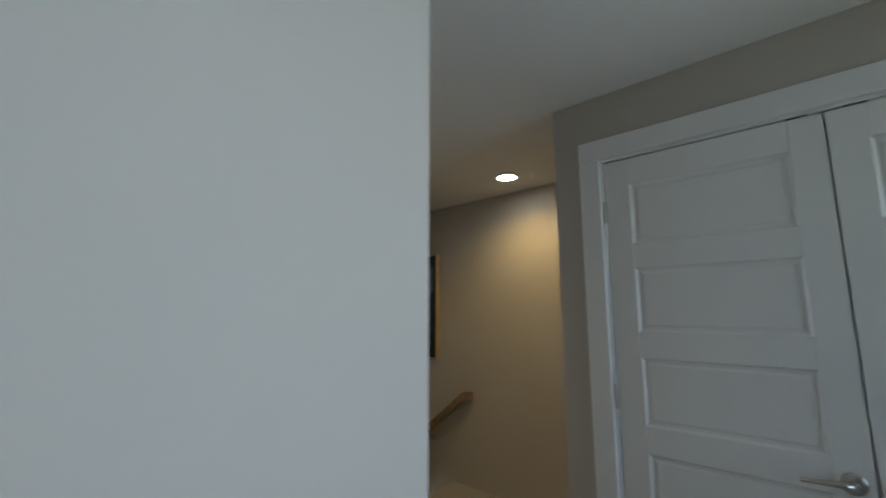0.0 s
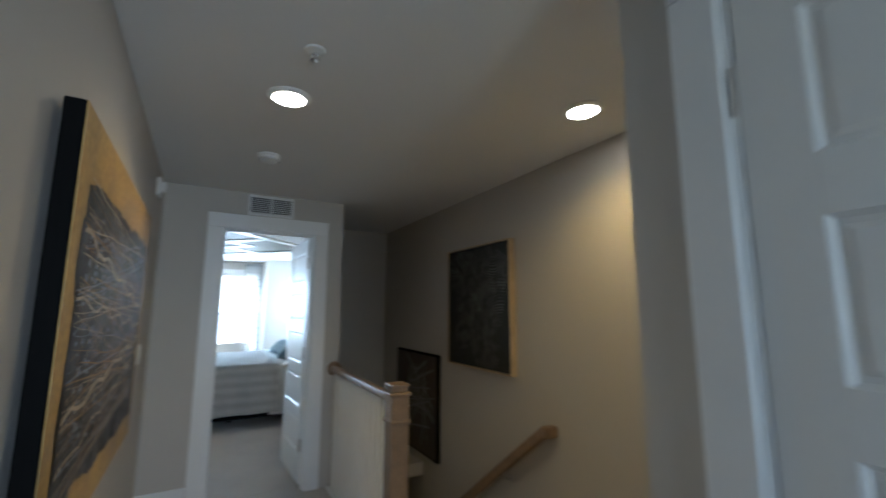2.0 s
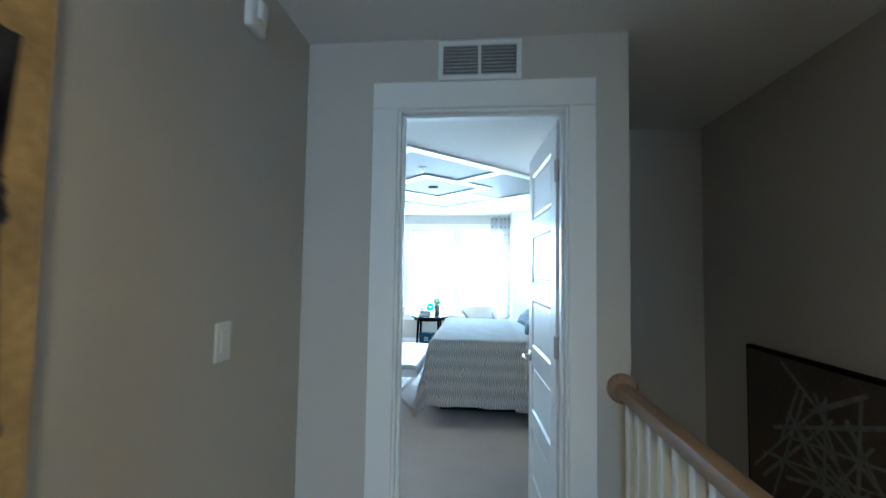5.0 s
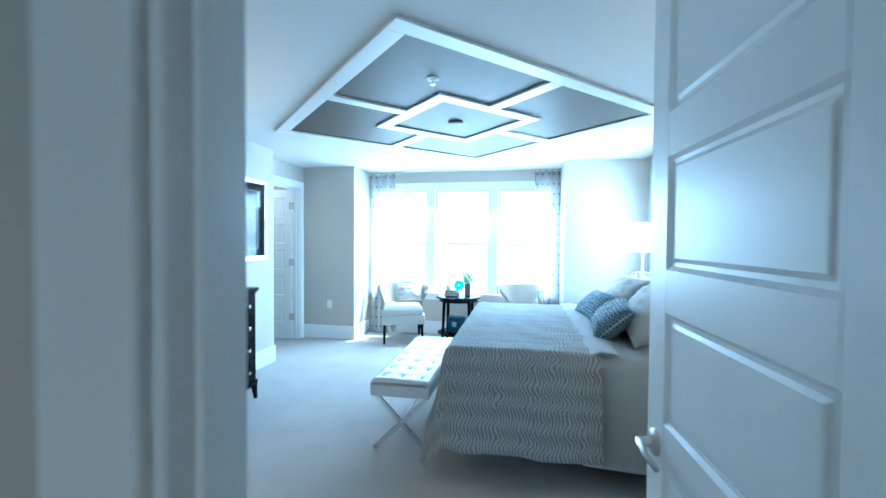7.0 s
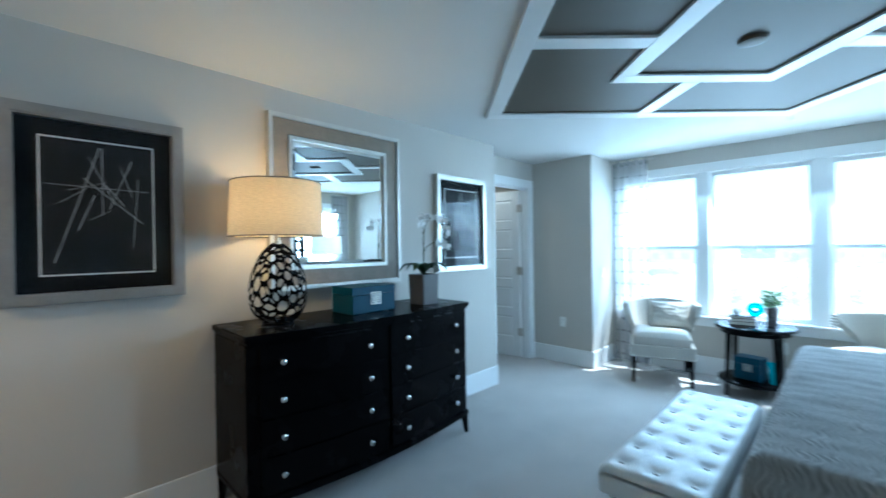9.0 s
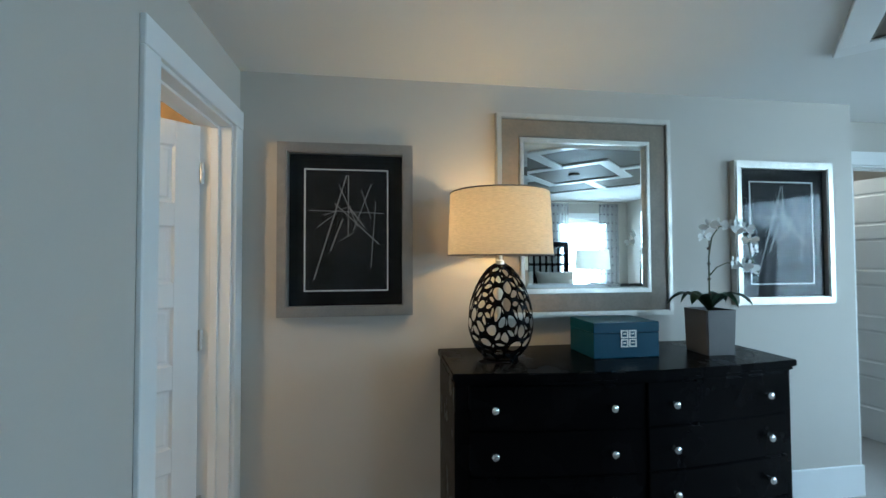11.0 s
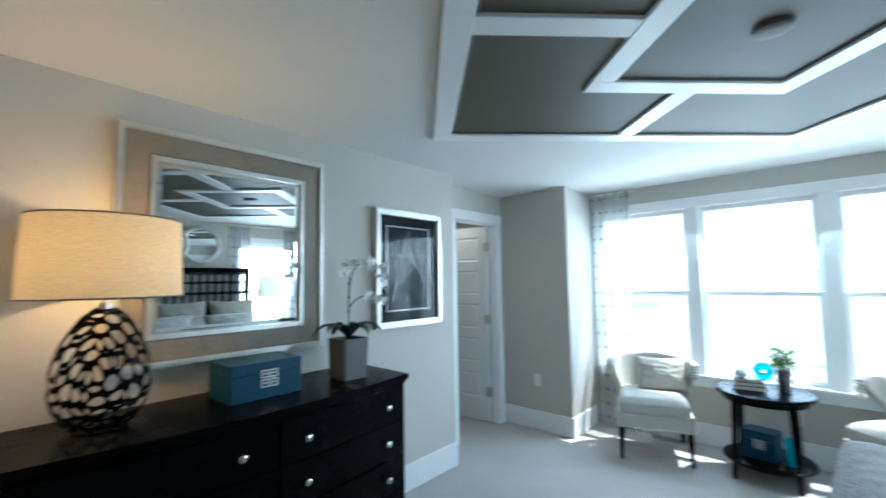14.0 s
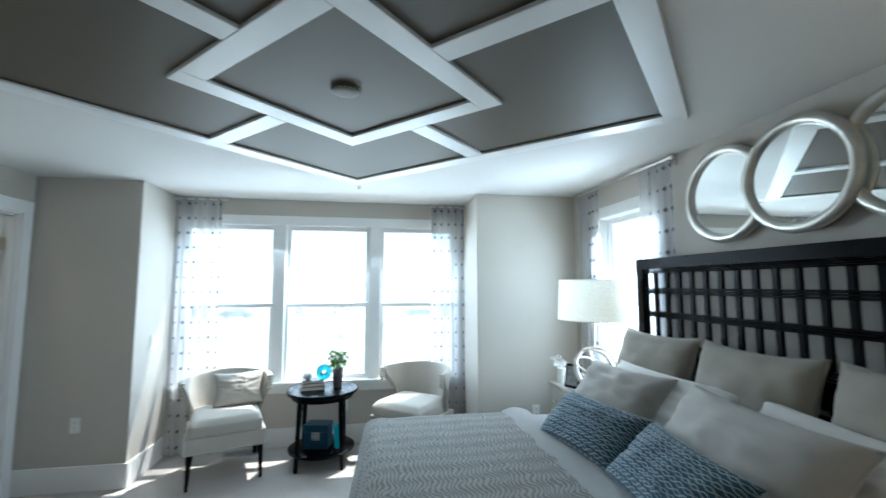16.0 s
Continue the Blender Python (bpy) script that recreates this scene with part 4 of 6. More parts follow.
for gi, (nm, lab, mt, cnt) in enumerate(groups):
    bm = bmesh.new()
    for k in range(cnt):
        if nm == "drip_layer":
            x = rng.uniform(0.12, PW - 0.10)
            pts = clip_line(x, rng.uniform(0.1, 0.3), x + rng.uniform(-0.02, 0.02), rng.uniform(0.55, 0.93), PW, PH, 0.09, 0.12, rng, 0.004)
            wd = rng.choice((0.0008, 0.0012, 0.0030))
        else:
            z0, z1 = rng.uniform(0.1, PH - 0.15), rng.uniform(0.1, PH - 0.15)
            z1 = z0 + (z1 - z0) * rng.choice((0.25, 0.4, 0.9))
            pts = clip_line(rng.choice((0.10, 0.12, rng.uniform(0.1, 0.7))), z0, PW - rng.choice((0.07, rng.uniform(0.07, 0.5))), z1, PW, PH, 0.07, 0.09, rng, 0.018, 15)
            wd = rng.choice((0.0006, 0.0008, 0.0011, 0.0020))
        if len(pts) > 2:
            ribbon(bm, pts, wd, -0.0460 - gi * 0.0004, 0.6, rng)
    tagged(part(nm, bm, M[mt], big_art, lab), lab, kind="stuff")
for z0, z1, wd in ((0.80, 0.60, 0.006), (0.34, 0.47, 0.0065), (0.63, 0.52, 0.004), (0.22, 0.40, 0.0035)):
    bm = bmesh.new()
    pts = [(0.10 + (PW - 0.18) * i / 40, z0 + (z1 - z0) * i / 40 + 0.012 * math.sin(i * 0.7) + rng.uniform(-0.004, 0.004)) for i in range(41)]
    ribbon(bm, pts, wd, -0.0482, 0.35, rng)
    part("thick_streak", bm, M["cream_paint"], big_art, "broad cream paint streak")
bm = bmesh.new()
for k in range(340):
    x, z, s = rng.uniform(0.15, PW - 0.12), rng.uniform(0.2, PH - 0.22), rng.uniform(0.006, 0.022)
    a = rng.uniform(0, 3)
    vs = [bm.verts.new((x + s * rng.uniform(0.5, 1) * math.cos(a + q), -0.0458, z + s * 0.7 * rng.uniform(0.4, 1) * math.sin(a + q))) for q in (0, 1.3, 2.6, 3.9, 5.2)]
    bm.faces.new(vs)
tagged(part("speckle_layer", bm, M["blue_gray_paint"], big_art), "scattered pale blue-gray paint dabs", kind="stuff")

# relief canvas on the stair wall, front towards -x; local x runs towards -y
rng = random.Random(11)
relief = thing("relief_painting", "dark abstract canvas with raised rings in a pale wood frame", "painting", (2.019, -0.475, 0.972), -90)
RW, RH = 0.92, 1.01
bm = bmesh.new()
for lo, hi in (((0, -0.055, 0), (RW, 0, 0.012)), ((0, -0.055, RH - 0.012), (RW, 0, RH)), ((0, -0.055, 0.012), (0.012, 0, RH - 0.012)), ((RW - 0.012, -0.055, 0.012), (RW, 0, RH - 0.012))):
    add_box(bm, lo, hi, 0.001)
part("frame", bm, M["canvas_edge"], relief, "pale wood float frame")
bm = bmesh.new()
add_box(bm, (0.018, -0.050, 0.018), (RW - 0.018, -0.002, RH - 0.018), 0.003)
part("canvas", bm, M["dark_relief"], relief)
# flat ring strokes; the glints of the relief are painted as lighter gray
for cx, cz, r0_, r1_, a0, a1 in ((0.80, 0.28, 0.08, 0.44, 80, 260), (0.72, 0.98, 0.05, 0.35, 170, 330), (0.08, 0.62, 0.05, 0.40, -60, 80), (0.25, 0.26, 0.02, 0.13, 0, 360), (0.50, 0.56, 0.02, 0.09, 0, 360), (0.15, 1.0, 0.05, 0.25, 230, 360)):
    r = r0_
    bm = bmesh.new()
    while r < r1_:
        pts = []
        for i in range(41):
            a = radians(a0 + (a1 - a0) * i / 40)
            x, z = cx + r * math.cos(a), cz + r * 1.05 * math.sin(a)
            if 0.025 < x < RW - 0.025 and 0.025 < z < RH - 0.025:
                pts.append((x, z))
            else:
                if len(pts) > 3:
                    ribbon(bm, pts, rng.uniform(0.003, 0.006), -0.0525, 0.6, rng)
                pts = []
        if len(pts) > 3:
            ribbon(bm, pts, rng.uniform(0.003, 0.006), -0.0525, 0.6, rng)
        r += rng.uniform(0.018, 0.026)
    tagged(part("ring_relief", bm, M["relief_line"], relief, "concentric relief rings with glints put into their gray"), kind="stuff")

rng = random.Random(5)
low_art = thing("lower_painting", "dark brown abstract canvas with pale crossed strokes, on the stair wall", "painting", (2.019, 0.74, 0.03), -90)
LW, LH = 0.98, 0.98
bm = bmesh.new()
add_box(bm, (0, -0.035, 0), (LW, 0, LH), 0.003)
part("frame", bm, M["black_paint"], low_art)
bm = bmesh.new()
add_box(bm, (0.02, -0.0385, 0.02), (LW - 0.02, -0.034, LH - 0.02), 0.001)
part("canvas", bm, M["brown_art"], low_art)
bm = bmesh.new()
for k in range(26):
    cx, cz = 0.55 + rng.uniform(-0.25, 0.25), 0.55 + rng.uniform(-0.3, 0.3)
    a, ln = rng.uniform(0, math.pi), rng.uniform(0.2, 0.42)
    pts = [(cx + ln * t * math.cos(a), cz + ln * t * math.sin(a)) for t in (-1, -0.6, -0.2, 0.2, 0.6, 1)]
    pts = [p for p in pts if 0.04 < p[0] < LW - 0.04 and 0.04 < p[1] < LH - 0.04]
    if len(pts) > 2:
        ribbon(bm, pts, rng.uniform(0.006, 0.013), -0.0388 - 0.0003 * (k % 8), 0.6, rng)
tagged(part("stroke_layer", bm, M["art_pale"], low_art), "pale crossed paint strokes", kind="stuff")


# ---- dresser wall ----
def dresser():
    """Bow-front dresser; local x along +y of the room, front towards -y local."""
    ob = thing("dresser", "glossy espresso bow-front dresser with eight drawers", "dresser", (XW + 0.012, 1.385, 0.0), 90)
    W, D, HT = 1.655, 0.54, 0.957
    bow = lambda x: D - 0.045 + 0.075 * math.sin(math.pi * x / W)

    def slab(x0, x1, z0, z1, over, name, n=20, back=0.0, mat=M["espresso"], thick=None, label="", parent=ob):
        bm = bmesh.new()
        cols = []
        for i in range(n + 1):
            x = x0 + (x1 - x0) * i / n
            xf = min(max(x, 0), W)
            f = -(bow(xf) + over)
            b = -back if thick is None else f + thick
            cols.append([bm.verts.new(p) for p in ((x, b, z0), (x, f, z0), (x, f, z1), (x, b, z1))])
        for p, q in zip(cols, cols[1:]):
            for i in range(4):
                j = (i + 1) % 4
                bm.faces.new((p[i], p[j], q[j], q[i]))
        bm.faces.new(cols[0])
        bm.faces.new(list(reversed(cols[-1])))
        bmesh.ops.recalc_face_normals(bm, faces=bm.faces)
        es = [e for e in bm.edges if len(e.link_faces) == 2 and e.calc_face_angle(0) > 0.8]
        bmesh.ops.bevel(bm, geom=es, offset=0.004, segments=2, affect="EDGES")
        return part(name, bm, mat, parent, label, smooth="auto")

    slab(-0.012, W + 0.012, HT - 0.032, HT, 0.016, "top")
    slab(0.0, W, HT - 0.05, HT - 0.034, 0.006, "top_moulding")
    slab(0.0, W, 0.10, HT - 0.05, -0.012, "body")
    slab(0.0, W, 0.075, 0.115, 0.010, "base_moulding")
    for x in (0.028, W - 0.028):
        for y in (-0.03, -(D - 0.06)):
            bm = bmesh.new()
            add_rod(bm, (x, y, 0.09), (x + (0.012 if x > 1 else -0.012), y - (0.012 if y < -0.2 else 0), FZ), 0.030, 0.016, 4)
            part("leg", bm, M["espresso"], ob)
    z0, rows = 0.125, 4
    dh = (HT - 0.055 - z0) / rows
    for cx0, cx1, ka, kb in ((0.060, 0.815, 0.165, 0.675), (0.845, 1.61, 0.965, 1.48)):
        for r in range(rows):
            za, zb = z0 + r * dh + 0.004, z0 + (r + 1) * dh - 0.004
            d = slab(cx0, cx1, za, zb, 0.004, "drawer", 12, thick=0.03)
            for kx in (ka, kb):
                bm = bmesh.new()
                yy = -(bow(kx) + 0.004)
                add_lathe(bm, [(0.012, 0.0), (0.007, 0.006), (0.007, 0.014), (0.015, 0.020), (0.018, 0.026), (0.014, 0.032), (0.001, 0.034)], 18,
                          m=Matrix.Translation((kx, yy, (za + zb) / 2)) @ Matrix.Rotation(radians(90), 4, "X"))
                part("knob", bm, M["chrome"], d, "polished chrome knob", smooth=True)
    return ob


dresser()


def open_egg(radius, height, power=1.0):
    """An egg-shaped shell with rounded holes, from the dual of a subdivided icosahedron."""
    src = bmesh.new()
    n_pts, rg = 92, random.Random(17)
    for i in range(n_pts):
        z, a = 1 - 2 * (i + 0.5) / n_pts, i * 2.39996
        r = math.sqrt(1 - z * z)
        src.verts.new((Vector((r * math.cos(a), r * math.sin(a), z)) + Vector([rg.uniform(-0.045, 0.045) for _ in range(3)])).normalized())
    bmesh.ops.convex_hull(src, input=src.verts[:])
    src.verts.index_update()
    src.faces.index_update()
    src.verts.ensure_lookup_table()
    src.faces.ensure_lookup_table()
    out = bmesh.new()
    cent = {f.index: out.verts.new(f.calc_center_median().normalized()) for f in src.faces}
    for v in src.verts:
        fs = list(v.link_faces)
        n = v.co.normalized()
        ref = n.orthogonal()
        other = n.cross(ref)
        fs.sort(key=lambda f: math.atan2((f.calc_center_median() - v.co).dot(other), (f.calc_center_median() - v.co).dot(ref)))
        out.faces.new([cent[f.index] for f in fs])
    src.free()
    got = bmesh.ops.inset_individual(out, faces=out.faces[:], thickness=0.128)
    inner = [f for f in out.faces if f not in set(got["faces"])]
    bmesh.ops.delete(out, geom=inner, context="FACES")
    for v in out.verts:
        z = v.co.z
        k = 1.0 - 0.22 * z
        v.co = Vector((v.co.x * radius * k, v.co.y * radius * k, (z + 1) * height / 2))
    return out


def dresser_lamp():
    ob = thing("table_lamp", "lit table lamp with black openwork egg base and linen shade", "lamp", (XW + 0.27, 1.655, 0.957), 0, "lit table lamps")
    base = part("egg_base", open_egg(0.158, 0.475), M["espresso"], ob, "glossy black openwork ceramic egg", smooth=True)
    so_ = base.modifiers.new("thickness", "SOLIDIFY")
    so_.thickness, so_.offset = 0.016, -1
    ss = base.modifiers.new("rounding", "SUBSURF")
    ss.levels = ss.render_levels = 2
    bm = bmesh.new()
    add_lathe(bm, [(0.085, 0.0), (0.085, 0.010), (0.07, 0.016), (0.02, 0.018)], 32)
    part("foot", bm, M["espresso"], ob, smooth="auto")
    bm = bmesh.new()
    add_lathe(bm, [(0.020, 0.462), (0.020, 0.48), (0.010, 0.485), (0.010, 0.52), (0.018, 0.522), (0.018, 0.575), (0.01, 0.585)], 20)
    part("neck", bm, M["nickel"], ob, smooth="auto")
    bm = bmesh.new()
    add_lathe(bm, [(0.012, 0.585), (0.028, 0.615), (0.030, 0.64), (0.02, 0.665), (0.004, 0.675)], 20)
    part("bulb", bm, M["bulb"], ob, "glowing warm bulb", smooth=True).visible_shadow = False
    drum(ob, 0.260, 0.246, 0.508, 0.815, M["pot_gray"])
    point_lamp("dresser_bulb_light", (XW + 0.27, 1.66, 1.62), 3.2, (1.0, 0.58, 0.21), 0.04)


def drum(ob, rb, rt, z0, z1, band, cloth=None):
    bm = bmesh.new()
    seg = 56
    rings = []
    for z, r in ((z0, rb), (z0 + (z1 - z0) * 0.5, (rb + rt) / 2), (z1, rt)):
        rings.append([bm.verts.new((r * math.cos(2 * math.pi * i / seg), r * math.sin(2 * math.pi * i / seg), z)) for i in range(seg)])
    for a, b in zip(rings, rings[1:]):
        for i in range(seg):
            j = (i + 1) % seg
            bm.faces.new((a[i], a[j], b[j], b[i]))
    part("shade", bm, cloth or M["shade"], ob, "woven linen drum shade", smooth=True)
    for z, r in ((z0, rb), (z1, rt)):
        bm = bmesh.new()
        add_torus(bm, r, 0.0035, Matrix.Translation((0, 0, z)), 56, 6)
        part("shade_rim", bm, band, ob, smooth=True)
    bm = bmesh.new()
    for a in (0, 2.094, 4.189):
        add_tube(bm, [(0.012 * math.cos(a), 0.012 * math.sin(a), z1 - 0.03), (rt * math.cos(a), rt * math.sin(a), z1 - 0.005)], 0.002, 5)
    part("spider", bm, M["nickel"], ob)


dresser_lamp()


def keepsake_box(name, label, at, rz, sx, sy, sz, mat):
    ob = thing(name, label, "box", at, rz)
    bm = bmesh.new()
    add_box(bm, (-sx / 2, -sy / 2, 0.0), (sx / 2, sy / 2, sz * 0.70), 0.004, 2)
    part("body", bm, mat, ob)
    bm = bmesh.new()
    add_box(bm, (-sx / 2 - 0.001, -sy / 2 - 0.001, sz * 0.705), (sx / 2 + 0.001, sy / 2 + 0.001, sz), 0.004, 2)
    part("lid", bm, mat, ob)
    c, u = (sx * 0.03, sz * 0.56), 0.088 if sx > 0.3 else 0.07
    pat = bmesh.new()
    for gx in range(2):
        for gz in range(2):
            x0, z0 = c[0] - u / 2 + gx * u / 2, c[1] - u / 2 + gz * u / 2
            w = u * 0.44
            t = u * 0.07
            for lo, hi in (((0, 0), (w, t)), ((0, w - t), (w, w)), ((0, t), (t, w - t)), ((w - t, t), (w, w - t)), ((w * 0.3, w * 0.45), (w * 0.7, w * 0.45 + t))):
                add_box(pat, (x0 + lo[0], -sy / 2 - 0.004, z0 + lo[1]), (x0 + hi[0], -sy / 2 - 0.0012, z0 + hi[1]))
    part("clasp_plate", pat, M["silver"], ob, "square silver fretwork plate")
    return ob


keepsake_box("teal_box", "dark teal lacquered box with a silver fretwork plate", (XW + 0.245, 2.265, 0.957), 91, 0.35, 0.25, 0.175, M["teal_box"])


def orchid():
    ob = thing("potted_orchid", "white orchid in a square gray pot", "plant", (XW + 0.31, 2.77, 0.957), 0)
    bm = bmesh.new()
    a, b, h = 0.078, 0.084, 0.225
    loops = []
    for s, z in ((a, 0.0), (b, h), (b - 0.012, h), (b - 0.014, h - 0.03)):
        loops.append([bm.verts.new((x * s, y * s, z)) for x, y in ((-1, -1), (1, -1), (1, 1), (-1, 1))])
    for p, q in zip(loops, loops[1:]):
        for i in range(4):
            j = (i + 1) % 4
            bm.faces.new((p[i], p[j], q[j], q[i]))
    bm.faces.new(list(reversed(loops[0])))
    bm.faces.new(loops[-1])
    bmesh.ops.bevel(bm, geom=[e for e in bm.edges if abs(e.verts[0].co.z - e.verts[1].co.z) > 0.15], offset=0.006, segments=2, affect="EDGES")
    part("pot", bm, M["pot_gray"], ob, "square tapered gray pot")
    rg = random.Random(3)
    for ang, ln in ((250, 0.20), (75, 0.21), (110, 0.16), (290, 0.15), (200, 0.15), (20, 0.14)):
        bm = bmesh.new()
        n = 12
        rows = []
        for i in range(n + 1):
            t = i / n
            w = 0.036 * math.sin(math.pi * min(1, t * 0.92 + 0.08)) ** 0.6
            x, z = ln * t, 0.20 + 0.10 * math.sin(t * 2.6) - 0.02 * t
            rows.append([bm.verts.new((x, -w, z + 0.012)), bm.verts.new((x, 0, z)), bm.verts.new((x, w, z + 0.012))])
        for p, q in zip(rows, rows[1:]):
            bm.faces.new((p[0], p[1], q[1], q[0]))
            bm.faces.new((p[1], p[2], q[2], q[1]))
        bmesh.ops.solidify(bm, geom=bm.faces[:], thickness=0.003)
        part("leaf", bm, M["leaf"], ob, smooth=True, m=pose(0, 0, 0.012, 0, 0, ang))
    bm = bmesh.new()
    p1 = [(0, 0, 0.18), (0.005, 0.0, 0.35), (0.0, 0.005, 0.50), (0.005, 0.02, 0.60), (0.01, 0.06, 0.655), (0.015, 0.12, 0.665), (0.02, 0.18, 0.64), (0.02, 0.22, 0.58), (0.02, 0.235, 0.50), (0.02, 0.24, 0.44)]
    add_tube(bm, p1, 0.0042, 7, 0.002)
    part("stem", bm, M["stem"], ob, smooth=True)
    bm = bmesh.new()
    p2 = [(0.01, 0.0, 0.40), (0.02, 0.03, 0.44), (0.03, 0.08, 0.465), (0.035, 0.14, 0.46), (0.04, 0.20, 0.435), (0.04, 0.24, 0.42)]
    add_tube(bm, p2, 0.0035, 7, 0.002)
    part("stem", bm, M["stem"], ob, smooth=True)
    bm = bmesh.new()
    add_rod(bm, (-0.004, 0.004, 0.18), (-0.004, 0.012, 0.62), 0.0028, seg=6)
    for z in (0.30, 0.38, 0.46, 0.54):
        add_rod(bm, (0.0, 0.004, z - 0.006), (0.0, 0.004, z + 0.006), 0.008, seg=8)
    part("stake", bm, M["bark"], ob, "brown plant stake with ties")

    def bloom(at, s):
        bm = bmesh.new()
        for k, (a, wl, ww) in enumerate(((90, 0.040, 0.014), (210, 0.040, 0.014), (330, 0.040, 0.014), (15, 0.044, 0.030), (165, 0.044, 0.030))):
            c = bm.verts.new((0, 0, 0.002 * k))
            ring = []
            for i in range(9):
                u = -1 + 2 * i / 8
                rr = wl * math.cos(u * 0.6)
                aa = radians(a) + u * ww / wl * 1.1
                e = 1 - 0.75 * abs(u) ** 3
                ring.append(bm.verts.new((rr * e * math.cos(aa), rr * e * math.sin(aa), 0.002 * k + 0.010 * (1 - e) + 0.006 * math.cos(u * 2))))
            for p, q in zip(ring, ring[1:]):
                bm.faces.new((c, p, q))
        bmesh.ops.create_uvsphere(bm, u_segments=8, v_segments=6, radius=0.008, matrix=Matrix.Translation((0, 0, 0.012)))
        d = Vector((0.9, rg.uniform(-0.7, 0.5), rg.uniform(-0.3, 0.3)))
        m = Matrix.Translation(at) @ d.to_track_quat("Z", "Y").to_matrix().to_4x4() @ Matrix.Rotation(rg.uniform(-0.4, 0.4), 4, "Z") @ Matrix.Scale(s, 4)
        part("blossom", bm, M["petal"], ob, "white orchid blossom", smooth=True, m=m)

    for p in ((0.03, -0.05, 0.60), (0.03, -0.02, 0.655), (0.02, 0.05, 0.665), (0.03, 0.10, 0.65), (0.03, 0.14, 0.67), (0.03, 0.19, 0.635), (0.03, 0.22, 0.58), (0.03, 0.235, 0.53),
              (0.05, 0.10, 0.465), (0.05, 0.15, 0.45), (0.05, 0.19, 0.435)):
        bloom(p, rg.uniform(0.85, 1.15))
    bm = bmesh.new()
    for y, z in ((0.238, 0.47), (0.24, 0.445), (0.245, 0.425), (0.255, 0.43), (0.262, 0.415)):
        bmesh.ops.create_uvsphere(bm, u_segments=8, v_segments=6, radius=0.010, matrix=Matrix.Translation((0.025, y, z)))
    part("buds", bm, M["stem"], ob, "dark orchid buds", smooth=True)


orchid()


def mitred(bm, side, w, h, a, b, d, bev):
    """One mitred frame side, a to b in from the edge, d deep; side 0 bottom, 1 right, 2 top, 3 left."""
    outer = [(a, a), (w - a, a), (w - a, h - a), (a, h - a)]
    inner = [(b, b), (w - b, b), (w - b, h - b), (b, h - b)]
    q = (side + 1) % 4
    ring = [outer[side], outer[q], inner[q], inner[side]]
    fr = [bm.verts.new((x, -d, z)) for x, z in ring]
    bk = [bm.verts.new((x, 0.0, z)) for x, z in ring]
    bm.faces.new(fr)
    bm.faces.new(list(reversed(bk)))
    for i in range(4):
        j = (i + 1) % 4
        bm.faces.new((fr[i], bk[i], bk[j], fr[j]))
    bmesh.ops.recalc_face_normals(bm, faces=bm.faces)
    long_edges = [e for e in bm.edges if {e.verts[0], e.verts[1]} in ({fr[0], fr[1]}, {fr[2], fr[3]})]
    bmesh.ops.bevel(bm, geom=long_edges, offset=bev, segments=2, affect="EDGES")


def framed_print(at, w, h, fw, frame_mat, label, seed, depth=0.035):
    """Framed charcoal print on the dresser wall; local x along +y of the room."""
    rg = random.Random(seed)
    ob = thing("framed_print", label, "picture", at, 90, "framed prints on the dresser wall")
    for side in range(4):
        bm = bmesh.new()
        mitred(bm, side, w, h, 0.0, fw, depth, 0.007)
        part("frame_stile" if side % 2 else "frame_rail", bm, frame_mat, ob)
    bm = bmesh.new()
    add_box(bm, (fw, -0.016, fw), (w - fw, -0.010, h - fw))
    part("mat_board", bm, M["mat_black"], ob)
    i = fw + 0.075
    for lo, hi in (((i, i), (w - i, i + 0.007)), ((i, h - i - 0.007), (w - i, h - i)), ((i, i + 0.007), (i + 0.007, h - i - 0.007)), ((w - i - 0.007, i + 0.007), (w - i, h - i - 0.007))):
        bm = bmesh.new()
        add_box(bm, (lo[0], -0.0185, lo[1]), (hi[0], -0.0155, hi[1]))
        part("fillet", bm, M["art_white"], ob)
    j = i + 0.008
    bm = bmesh.new()
    add_box(bm, (j, -0.0175, j), (w - j, -0.0158, h - j))
    part("print_sheet", bm, M["art_dark"], ob)
    bm = bmesh.new()
    cx, cz, aw, ah = w / 2, h * 0.53, w - 2 * j, h - 2 * j
    lines = [(-0.46, 0.12, 0.46, 0.10, 0.0035), (0.0, 0.42, -0.40, -0.46, 0.006), (0.02, 0.42, 0.02, -0.10, 0.005), (-0.15, 0.18, 0.40, -0.16, 0.005), (-0.10, 0.34, 0.14, -0.02, 0.004), (0.30, 0.34, 0.08, -0.05, 0.005),
             (0.02, 0.16, 0.22, -0.02, 0.006), (-0.28, 0.08, 0.06, 0.16, 0.003), (0.18, 0.30, 0.30, 0.05, 0.004), (-0.05, 0.05, -0.20, -0.22, 0.006), (0.36, 0.20, 0.30, -0.36, 0.004), (-0.36, -0.02, -0.12, 0.10, 0.003), (0.10, -0.06, -0.10, -0.14, 0.003)]
    for x0, z0, x1, z1, lw in lines:
        pts = [(cx + aw * (x0 + (x1 - x0) * t), cz + ah * (z0 + (z1 - z0) * t)) for t in (0, 0.25, 0.5, 0.75, 1.0)]
        ribbon(bm, pts, lw * 0.62, -0.0180 - rg.random() * 0.0004, 0.3, rg)
    part("ink_lines", bm, M["art_pale"], ob, "pale crossing ink lines")
    bm = bmesh.new()
    add_box(bm, (fw, -0.0225, fw), (w - fw, -0.0205, h - fw))
    part("glass", bm, M["picture_glass"], ob, "picture glass").visible_shadow = False


